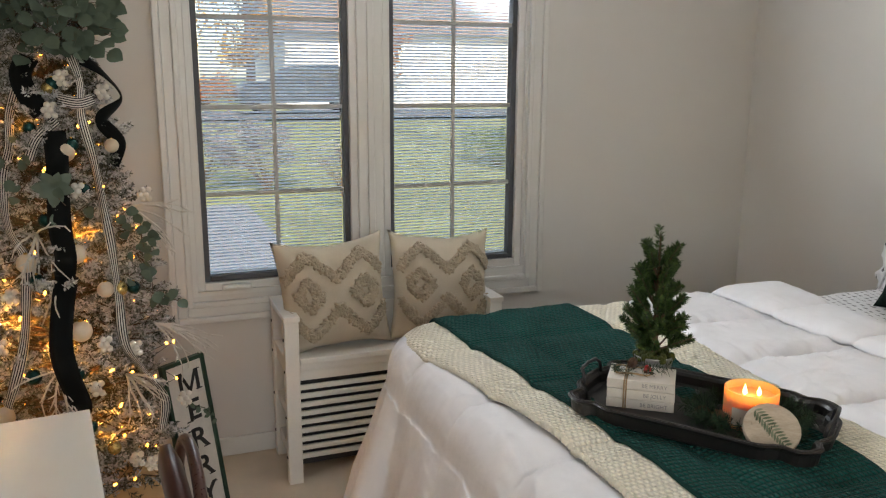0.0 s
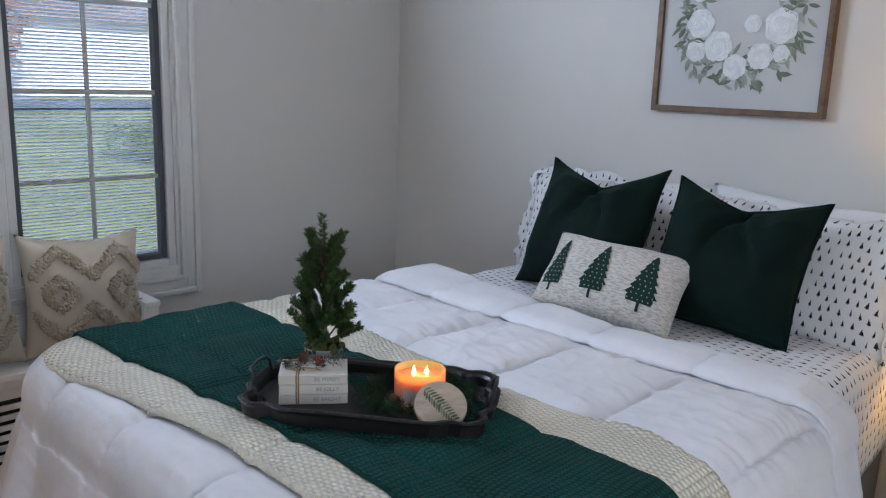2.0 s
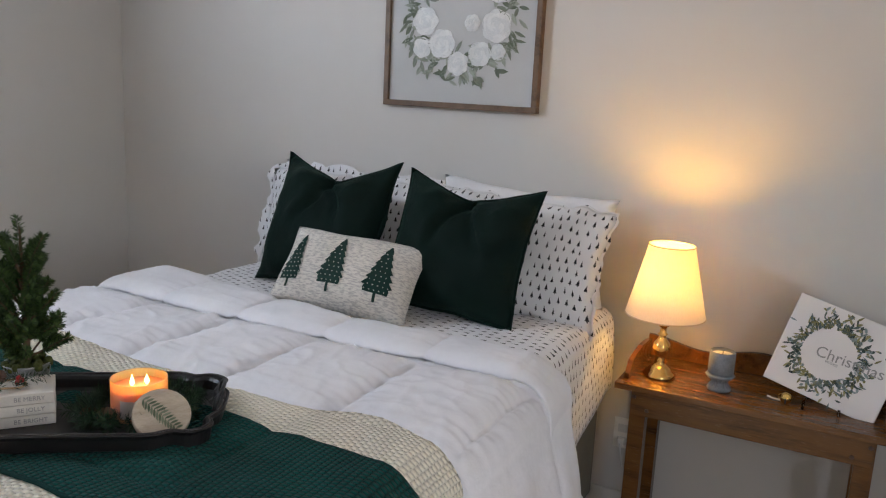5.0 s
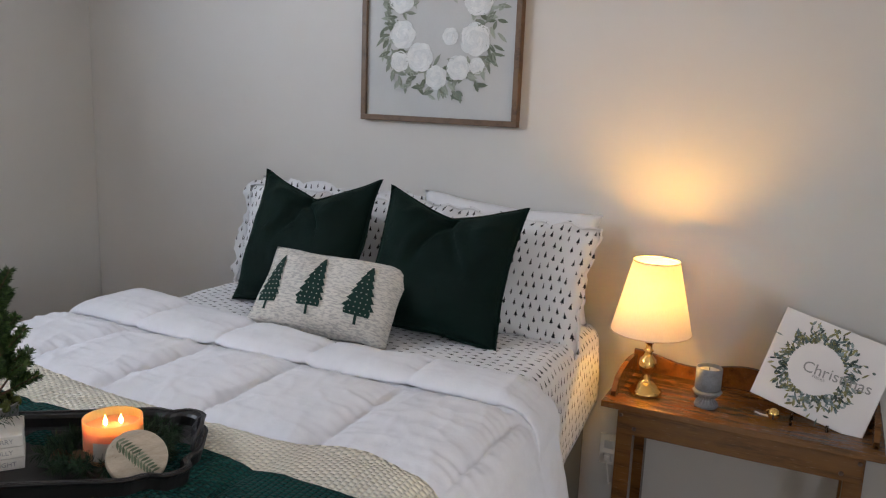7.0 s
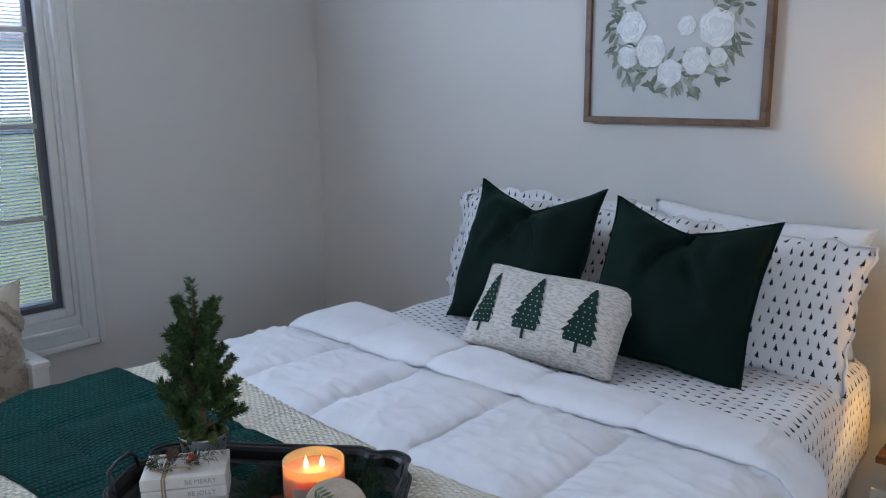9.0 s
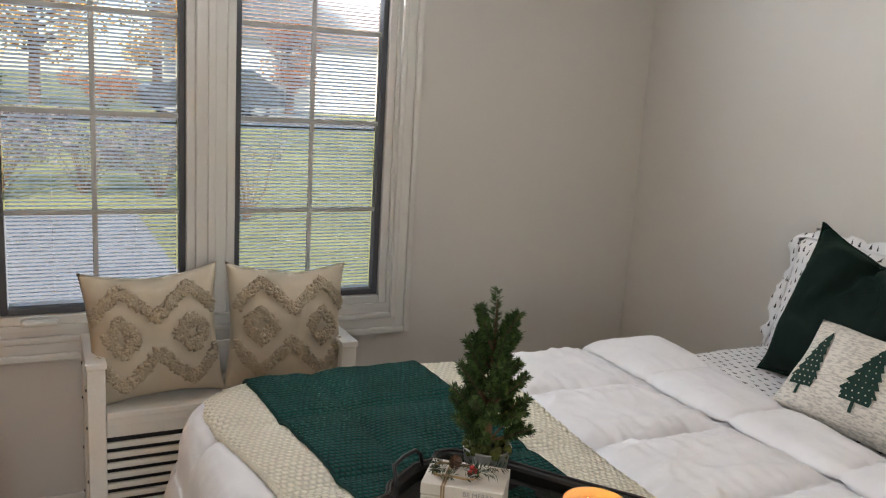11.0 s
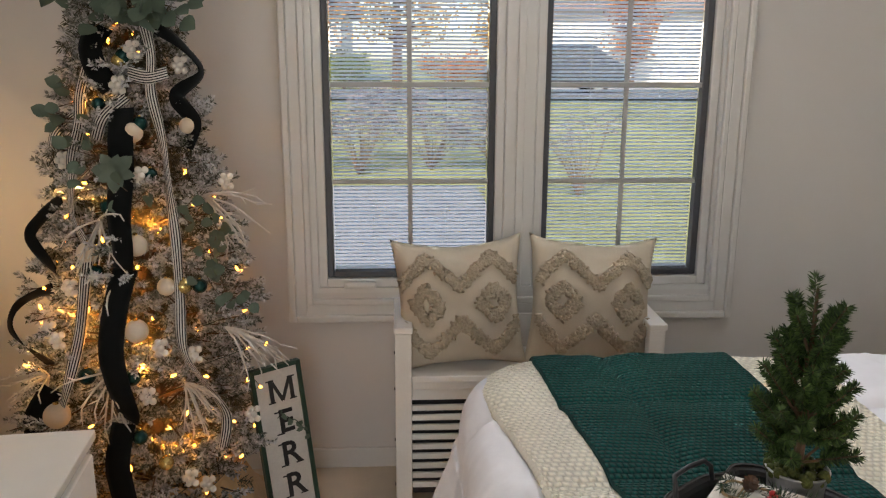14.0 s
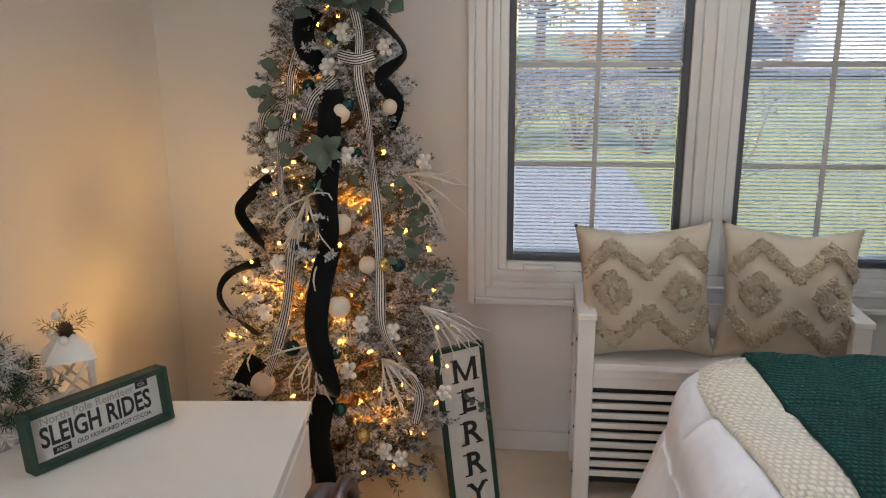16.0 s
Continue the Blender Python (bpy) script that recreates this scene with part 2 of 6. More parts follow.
slat_wide = slat_nodes.noise(slat_nodes.coord(), 4.0)
slat_nodes.set(Base_Color=slat_nodes.ramp(slat_wide, [(0.3, (0.80, 0.81, 0.83)), (0.7, (0.86, 0.87, 0.88))]), Roughness=0.5)
slat_through = slat_nodes.n("ShaderNodeBsdfTranslucent")
slat_through.inputs[0].default_value = (0.90, 0.94, 0.98, 1)
slat_mix = slat_nodes.n("ShaderNodeMixShader")
slat_mix.inputs[0].default_value = 0.72
slat_nodes.link(slat_nodes.b.outputs[0], slat_mix.inputs[1])
slat_nodes.link(slat_through.outputs[0], slat_mix.inputs[2])
slat_nodes.link(slat_mix.outputs[0], slat_nodes.out.inputs[0])
slat_white = slat_nodes.m
muntin_grey = surface("muntin_grey", (0.42, 0.42, 0.42), 0.5, vary=0.06, relief=0.0)
black_metal = surface("black_metal", (0.02, 0.02, 0.022), 0.45, vary=0.2)
printed = printed_cotton("printed_cotton")
comforter_white = cotton("comforter_white", (0.80, 0.80, 0.83), 0.30, 11.0)
pillow_white = cotton("pillow_white", (0.8, 0.8, 0.82), 0.5, 9.0)
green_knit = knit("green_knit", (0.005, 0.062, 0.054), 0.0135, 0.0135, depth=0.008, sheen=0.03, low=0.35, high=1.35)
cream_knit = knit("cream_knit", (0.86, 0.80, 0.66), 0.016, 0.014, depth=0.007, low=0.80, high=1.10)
green_velvet = velvet("green_velvet", (0.0012, 0.0105, 0.0078))
base_fabric = surface("base_fabric", (0.16, 0.155, 0.13), 0.9, big=8.0, fine=500.0, vary=0.15, relief=0.4)
table_wood = wood("table_wood", (0.040, 0.014, 0.0034), (0.17, 0.069, 0.016), 0.22, (14, 1.2, 14), 2.2)
frame_wood = wood("frame_wood", (0.04, 0.022, 0.012), (0.17, 0.10, 0.055), 0.5, (10, 10, 10), 2.0)
brass = surface("brass", (0.83, 0.55, 0.18), 0.16, 1.0, big=8.0, fine=60.0, vary=0.1, relief=0.03)
dark_wood = wood("dark_wood", (0.02, 0.008, 0.006), (0.075, 0.03, 0.022), 0.28, (8, 8, 2), 3.0)

# ---- the room: window wall y = 0, bed wall x = 0 ----
LEFT, BACK, TOP = -4.0, -4.6, 2.55
WX0, WX1, WZ0, WZ1 = -2.765, -1.262, 0.712, 2.24


def structure(name, bm, material, label, category):
    return tagged(part(name, bm, material), label, category, kind="structure")


structure("floor", box(LEFT - 0.15, 0.15, BACK - 0.15, 0.15, -0.12, 0.0), carpet, "pale beige low-pile carpet floor", "floor")
structure("ceiling", box(LEFT - 0.15, 0.15, BACK - 0.15, 0.15, TOP, TOP + 0.15), ceiling_paint, "plain white painted ceiling", "ceiling")
wall = bmesh.new()
add_box(wall, LEFT - 0.15, WX0, 0.0, 0.15, 0.0, TOP)
add_box(wall, WX1, 0.15, 0.0, 0.15, 0.0, TOP)
add_box(wall, WX0, WX1, 0.0, 0.15, 0.0, WZ0)
add_box(wall, WX0, WX1, 0.0, 0.15, WZ1, TOP)
structure("wall_north", wall, wall_paint, "warm greige painted wall with the window opening", "wall")
structure("wall_east", box(0.0, 0.15, BACK - 0.15, 0.0, 0.0, TOP), wall_paint, "warm greige painted wall behind the bed", "wall")
structure("wall_west", box(LEFT - 0.15, LEFT, BACK - 0.15, 0.0, 0.0, TOP), wall_paint, "warm greige painted wall beside the dresser", "wall")
# an unseen opening and lamp are added behind the camera, as fill light
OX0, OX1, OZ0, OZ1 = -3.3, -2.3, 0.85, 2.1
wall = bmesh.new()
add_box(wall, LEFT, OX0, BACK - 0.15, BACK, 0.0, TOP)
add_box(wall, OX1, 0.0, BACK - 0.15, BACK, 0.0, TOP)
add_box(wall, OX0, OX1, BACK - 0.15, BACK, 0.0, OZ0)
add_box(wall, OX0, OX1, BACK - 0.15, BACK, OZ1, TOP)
structure("wall_south", wall, wall_paint, "warm greige painted wall with an added, unseen opening for fill light", "wall")
rear_fill = new("unseen_fill_light", bpy.data.lights.new("unseen_fill_light", "AREA"))
rear_fill.data.shape, rear_fill.data.size, rear_fill.data.size_y, rear_fill.data.energy, rear_fill.data.color = "RECTANGLE", OX1 - OX0, OZ1 - OZ0, 7.5, (0.88, 0.94, 1.0)
rear_fill.matrix_world = look(((OX0 + OX1) / 2, BACK - 0.10, (OZ0 + OZ1) / 2), ((OX0 + OX1) / 2, 0, (OZ0 + OZ1) / 2))
base = bmesh.new()
for x0, x1, y0, y1 in ((LEFT, 0, -0.014, 0), (-0.014, 0, BACK, -0.014), (LEFT, LEFT + 0.014, BACK, -0.014), (LEFT + 0.014, -0.014, BACK, BACK + 0.014)):
    add_box(base, x0, x1, y0, y1, 0.0, 0.082, 0.004)
structure("baseboard", base, trim_white, "white painted baseboard along the walls", "baseboard")

# moulded casing round the double window: three stepped bands
cas = thing("trim", "white moulded wooden casing round the double window", "trim", kind="structure")


def band(x0, x1, z0, z1, w, y0, y1, bevel):
    bm = bmesh.new()
    add_box(bm, x0, x0 + w, y0, y1, z0, z1, bevel)
    add_box(bm, x1 - w, x1, y0, y1, z0, z1, bevel)
    add_box(bm, x0 + w, x1 - w, y0, y1, z0, z0 + w, bevel)
    add_box(bm, x0 + w, x1 - w, y0, y1, z1 - w, z1, bevel)
    return bm


CX0, CX1, CZ0, CZ1 = -2.858, -1.180, 0.604, 2.345
part("outer_band", band(CX0, CX1, CZ0, CZ1, 0.026, -0.030, 0.0, 0.006), trim_white, cas)
part("middle_band", band(CX0 + 0.026, CX1 - 0.026, CZ0 + 0.026, CZ1 - 0.026, 0.040, -0.018, 0.0, 0.004), trim_white, cas)
part("inner_band", band(CX0 + 0.066, CX1 - 0.066, CZ0 + 0.066, CZ1 - 0.066, 0.022, -0.023, 0.0, 0.005), trim_white, cas)
part("jamb", band(WX0, WX1, WZ0, WZ1, 0.018, 0.0, 0.14, 0.0), trim_white, cas)
part("mullion", box(-2.062, -1.948, 0.004, 0.14, WZ0 + 0.018, WZ1 - 0.018, 0.006), trim_white, cas)
part("mullion_bead", box(-2.020, -1.990, -0.006, 0.004, WZ0 + 0.018, WZ1 - 0.018, 0.004), trim_white, cas)

glass_pane = Nodes("window_glass")
glass_pane.set(Base_Color=(1, 1, 1), Roughness=0.0, IOR=1.05, Transmission_Weight=1.0)


def casement(name, x0, x1):
    """A crank casement with a white frame, a dark sash, a grid of bars and a slatted blind."""
    z0, z1 = WZ0 + 0.018, WZ1 - 0.018
    w = thing(name, "white casement window with a dark inner sash and grid bars", "window", "casement windows", kind="structure")
    part("window_frame", band(x0, x1, z0, z1, 0.032, 0.012, 0.13, 0.004), trim_white, w)
    part("sash", band(x0 + 0.032, x1 - 0.032, z0 + 0.034, z1 - 0.03, 0.023, 0.030, 0.075, 0.003), sash_dark, w, "dark grey sash")
    gx0, gx1, gz0, gz1 = x0 + 0.055, x1 - 0.055, z0 + 0.057, z1 - 0.053
    pane = part("pane", box(gx0, gx1, 0.092, 0.096, gz0, gz1), glass_pane.m, w)
    pane.visible_shadow = False
    xm = (gx0 + gx1) / 2
    part("grid_bar", box(xm - 0.009, xm + 0.009, 0.040, 0.050, gz0, gz1, 0.002), muntin_grey, w)
    for z in (1.125, 1.476, 1.827):
        part("grid_bar", box(gx0, gx1, 0.039, 0.049, z - 0.009, z + 0.009, 0.002), muntin_grey, w)
    # crank handle at the foot of the frame
    hx = x0 + 0.155 if x0 < -2 else x0 + 0.2
    crank = part("crank_handle", box(hx - 0.06, hx + 0.06, -0.028, 0.004, z0 + 0.002, z0 + 0.028, 0.008), trim_white, w)
    part("crank_arm", box(hx - 0.05, hx + 0.052, -0.036, -0.026, z0 + 0.008, z0 + 0.022, 0.004), trim_white, crank)
    blind = thing("blind", "white narrow horizontal slat blind, half open", "blind", "window blinds")
    part("headrail", box(gx0 + 0.004, gx1 - 0.004, 0.056, 0.080, gz1 - 0.024, gz1, 0.003), slat_white, blind)
    part("bottom_rail", box(gx0 + 0.004, gx1 - 0.004, 0.060, 0.078, gz0 + 0.002, gz0 + 0.012, 0.003), slat_white, blind)
    # one curved slat, then the same mesh all the way up
    bm = bmesh.new()
    half, n, rows = (gx1 - gx0) / 2 - 0.005, 4, []
    for side in (1, -1):
        for i in range(n + 1):
            a = -1 + 2 * i / n
            y, z = 0.0067 * a, 0.0012 * (1 - a * a) + side * 0.0002
            rows.append((bm.verts.new((-half, y, z)), bm.verts.new((half, y, z))))
    for k in (0, n + 1):
        for i in range(n):
            (a, b), (c, d) = rows[k + i], rows[k + i + 1]
            bm.faces.new((a, b, d, c))
    bm.faces.new((rows[0][0], rows[0][1], rows[n + 1][1], rows[n + 1][0]))
    bm.faces.new((rows[n][0], rows[n][1], rows[2 * n + 1][1], rows[2 * n + 1][0]))
    tilt = -36
    first = part("slat", bm, slat_white, blind, at=pose(xm, 0.069, gz0 + 0.02, tilt))
    z = gz0 + 0.02 + 0.0135
    while z < gz1 - 0.03:
        again(first, blind, pose(xm, 0.069, z, tilt + random.uniform(-0.4, 0.4)))
        z += 0.0135
    for cx in (gx0 + 0.15, gx1 - 0.15):
        part("cord", tube([(cx, 0.061, gz0 + 0.01), (cx, 0.061, gz1 - 0.02)], 0.0009, 5), slat_white, blind)
    return w


# sky light that comes in high through the head of the window
head_light = new("window_sky", bpy.data.lights.new("window_sky", "AREA"))
head_light.data.shape, head_light.data.size, head_light.data.size_y, head_light.data.energy, head_light.data.color = "RECTANGLE", 1.42, 0.16, 20.0, (0.78, 0.88, 1.0)
head_light.data.spread = radians(135)
head_light.matrix_world = look(((WX0 + WX1) / 2, -0.005, 2.13), ((WX0 + WX1) / 2 + 1.0, -2.0, 2.55))
casement("window_1", WX0 + 0.018, -2.062)
casement("window_2", -1.948, WX1 - 0.018)

socket = thing("wall_socket", "white plastic double wall socket by the bed", "socket")
part("plate", box(-0.007, 0.0, -2.667, -2.597, 0.255, 0.375, 0.003), gloss_white, socket)
for z in (0.285, 0.335):
    part("outlet", box(-0.011, -0.007, -2.650, -2.614, z - 0.016, z + 0.016, 0.002), trim_white, socket)
part("plug", box(-0.035, -0.011, -2.644, -2.620, 0.272, 0.300, 0.005), gloss_white, socket)

# ---- bed ----
BX0, BY0, BY1, BTOP = -2.20, -2.585, -1.095, 0.815


def over(x0, top, radius=0.07, flare=0.06, wave=0.02, seed=0.0, rise=None):
    """A cloth laid on the bed: past the edges of the bed top it bends over and hangs in soft folds."""

    def fn(x, y):
        ox, oy = max(x0 - x, 0.0), 0.0
        if y < BY0:
            oy = y - BY0
        elif y > BY1:
            oy = y - BY1
        px, py = max(x, x0), min(max(y, BY0), BY1)
        # rounded in plan at the two corners of the foot
        round_r = 0.15
        cx, cy = x0 + round_r - x, max(BY0 + round_r - y, y - BY1 + round_r)
        corner = cx > 0 and cy > 0
        z = top
        if rise:
            z += rise(x, y)
        reach = max(ox, abs(oy))
        if corner:
            far = (cx**3 + cy**3) ** (1 / 3)
            reach = max(0.0, far - round_r)
        if reach > 1e-6:
            if corner:
                length = math.hypot(cx, cy)
                s = -1 if y < (BY0 + BY1) / 2 else 1
                dx, dy = -cx / length, s * cy / length
                px = x0 + round_r + dx * round_r
                py = (BY1 - round_r if s > 0 else BY0 + round_r) + dy * round_r
            else:
                dx, dy = (-1.0, 0.0) if ox > abs(oy) else (0.0, math.copysign(1.0, oy))
            arc = radius * math.pi / 2
            if reach < arc:
                a = reach / radius
                hor, drop = radius * math.sin(a), radius * (1 - math.cos(a))
            else:
                hor, drop = radius + flare * (reach - arc), radius + (reach - arc) * 0.995
            along = (y if ox > abs(oy) else x) * 1.0 + (0.4 * math.atan2(dy, -dx))
            hang = min(1.0, max(0.0, reach - arc) / 0.35)
            fold = math.sin(along * 19 + seed) + 0.6 * math.sin(along * 31 + 2.1 + seed * 2)
            hor += wave * hang * fold
            px, py, z = px + dx * hor, py + dy * hor, z - drop
        return Vector((px, py, z))

    return fn


SEAM_X, SEAM_Y, BOX_X, BOX_Y = -1.04, -1.67, 0.45, 0.325


def seam_gap(value, first, step):
    """Metres from the nearest seam."""
    k = (value - first) / step
    return abs((k + 0.5) % 1 - 0.5) * step


def quilt(x, y):
    """Box-stitched puffs, flat on top, drawn in along the seams with small gathers."""
    dx, dy = seam_gap(x, SEAM_X, BOX_X), seam_gap(y, SEAM_Y, BOX_Y)
    puff = (1 - math.exp(-dx / 0.026)) * (1 - math.exp(-dy / 0.026))
    slack = noise.noise((x * 3.1, y * 3.1, 0.3)) * 0.009 + noise.noise((x * 8, y * 6, 4.0)) * 0.003
    gather = math.exp(-dx / 0.075) * noise.noise((y * 42, x * 6, 8.0)) + math.exp(-dy / 0.075) * noise.noise((x * 42, y * 6, 3.0))
    pull = 0.005 * (1 - abs(noise.noise((x * 5 + 2 * y, y * 13 - 3 * x, 1.7)))) ** 5 + 0.004 * (1 - abs(noise.noise((x * 11 - 3 * y, y * 6 + 4 * x, 6.1)))) ** 6
    return 0.031 * puff + slack + 0.0085 * gather + pull


bed = thing("bed", "queen bed with printed white sheets on a grey-brown upholstered base", "bed")
part("bed_base", box(BX0 + 0.06, -0.12, BY0 + 0.02, BY1 - 0.02, 0.10, 0.455, 0.02), base_fabric, bed, "grey-brown upholstered base")
for x in (BX0 + 0.2, -0.25):
    for y in (BY0 + 0.12, BY1 - 0.12):
        part("leg", lathe([(0.02, 0.0), (0.026, 0.1)], 12, (x, y, 0)), black_metal, bed)


def mattress(u, v):
    # u goes along the bed, v across and down both sides
    w, r = BY1 - BY0, 0.055
    flat = w / 2 - r
    s = 1 if v > 0 else -1
    a = abs(v)
    if a < flat:
        y, z = v, BTOP
    elif a < flat + r * math.pi / 2:
        q = (a - flat) / r
        y, z = s * (flat + r * math.sin(q)), BTOP - r * (1 - math.cos(q))
    else:
        d = (a - flat - r * math.pi / 2) * (0.85 + 0.45 * min(1.0, max(0.0, (-0.15 - u) / 0.35)))
        y, z = s * (w / 2 + 0.012 * math.sin(min(d, 0.34) * 9)), BTOP - r - d
    y += 0.004 * noise.noise((u * 6, v * 6, 1.0))
    z += 0.006 * noise.noise((u * 5, v * 5, 7.0)) + 0.003 * noise.noise((u * 17, v * 13, 2.0))
    return Vector((u, (BY0 + BY1) / 2 + y, z))


sheet_mesh("fitted_sheet", mattress, span(-2.12, -0.10, 90), span(-1.06, 1.06, 80), printed, bed, 0.004, "white cotton sheet printed with tiny black fir trees", offset=-1)
part("mattress_core", box(-2.13, -0.115, BY0 + 0.03, BY1 - 0.03, 0.455, BTOP - 0.03, 0.03), pillow_white, bed)

comforter = thing("comforter", "thick white box-stitched comforter draped over the bed and its foot", "comforter")


def pressed_quilt(x, y):
    """The puffs are pressed flatter where the throws lie."""
    k = min(1.0, max(0.0, (-1.44 - x) / 0.08)) * min(1.0, max(0.0, (x + 2.26) / 0.08))
    return quilt(x, y) * (1 - 0.58 * k)


drape = over(BX0, BTOP + 0.008, 0.11, 0.26, 0.026, 0.4, pressed_quilt)
sheet_mesh("cover", drape, span(-2.80, -0.90, 270), span(BY0 - 0.50, BY1 + 0.42, 330), comforter_white, comforter, 0.022, offset=-1)


def fold_back(y):
    """Where the turned-down strip ends towards the pillows: widest on the window side."""
    k = min(1.0, max(0.0, (-1.06 - y) / 0.9))
    return -0.735 - 0.145 * k + 0.03 * math.exp(-(((y + 2.33) / 0.13) ** 2)) + 0.005 * math.sin(y * 9)


def flap_at(t, y):
    """The turned-down strip: t runs from its rolled foot edge to its loose head edge."""
    pinch = math.exp(-seam_gap(y, SEAM_Y, BOX_Y) / 0.025)
    front = -1.038 + 0.014 * pinch + 0.006 * math.sin(y * 4.3)
    x = front + t * (fold_back(y) - front)
    body = math.sqrt(min(1.0, t * 6)) * math.sqrt(min(1.0, (1 - t) * 5))
    lift = 0.017 * body * (1 - 0.30 * pinch) + 0.004 * noise.noise((x * 9, y * 8, 6.0)) + 0.0045 * pinch * noise.noise((x * 36, y * 9, 2.0))
    return flap(x, y) + Vector((0, 0, lift * (1.0 if y > BY0 else 0.4)))


flap = over(-9.0, BTOP + 0.016, 0.10, 0.10, 0.018, 1.7, lambda x, y: 0.42 * quilt(x, y))
sheet_mesh("turned_down_edge", flap_at, span(0.0, 1.0, 40), span(BY0 - 0.46, BY1 + 0.40, 300), comforter_white, comforter, 0.012)

THROW = BTOP + 0.014


def throw_rise(lift):
    return lambda x, y: lift + 0.45 * quilt(x, y) + 0.004 + 0.004 * noise.noise((x * 8, y * 8, 5.0))


cream_throw = thing("cream_throw", "cream chunky crocheted throw blanket laid across the bed foot", "throw")
fn = over(BX0, THROW, 0.092, 0.08, 0.012, 2.0, throw_rise(0.0))


def foot_edge(y):
    """The cream blanket lies askew: its foot edge draws in towards the near side."""
    return -2.265 + 0.115 * min(1.0, max(0.0, (-1.12 - y) / 0.85)) + 0.006 * math.sin(y * 6)


def head_edge(y):
    return -1.430 - 0.085 * min(1.0, max(0.0, (-1.10 - y) / 0.9)) + 0.06 * math.exp(-(((y + 2.43) / 0.16) ** 2))


def cream_at(x, y):
    k = (x + 2.262) / 0.772
    e = foot_edge(y)
    return fn(e + k * (head_edge(y) - e), y)


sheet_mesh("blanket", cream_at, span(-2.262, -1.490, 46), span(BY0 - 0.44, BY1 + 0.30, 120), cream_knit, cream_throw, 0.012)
edge = bmesh.new()
ys = span(BY0 - 0.44, BY1 + 0.30, 90)
for i in range(89):
    a, b = ys[i], ys[i + 1]
    for k in range(2):
        y = a + (b - a) * (k + 0.5) / 2
        p = fn(foot_edge(y), y) + Vector((-0.002, 0, 0.005))
        add_ball(edge, p, 0.0085, 6, 4, 0.9)
part("crochet_edge", edge, cream_knit, cream_throw, smooth=True)

green_throw = thing("green_throw", "dark green waffle-knit throw over the cream blanket", "throw")
fg = over(BX0, THROW + 0.013, 0.09, 0.08, 0.012, 2.4, throw_rise(0.0))


def green_at(k, y):
    """k runs from the foot hem to the head hem; the throw lies a little askew."""
    across = min(1.0, max(0.0, (-1.10 - y) / 0.95))
    a, b = -2.118 + 0.066 * across, -1.636 - 0.018 * across
    return fg(a + k / 0.5 * (b - a) + 0.007 * math.sin(y * 3 + 1), y)


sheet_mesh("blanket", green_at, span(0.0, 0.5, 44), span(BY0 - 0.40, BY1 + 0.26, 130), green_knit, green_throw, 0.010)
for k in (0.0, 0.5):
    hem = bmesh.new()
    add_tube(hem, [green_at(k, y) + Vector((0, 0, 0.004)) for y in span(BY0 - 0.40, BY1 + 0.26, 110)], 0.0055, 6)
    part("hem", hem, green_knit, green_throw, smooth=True)


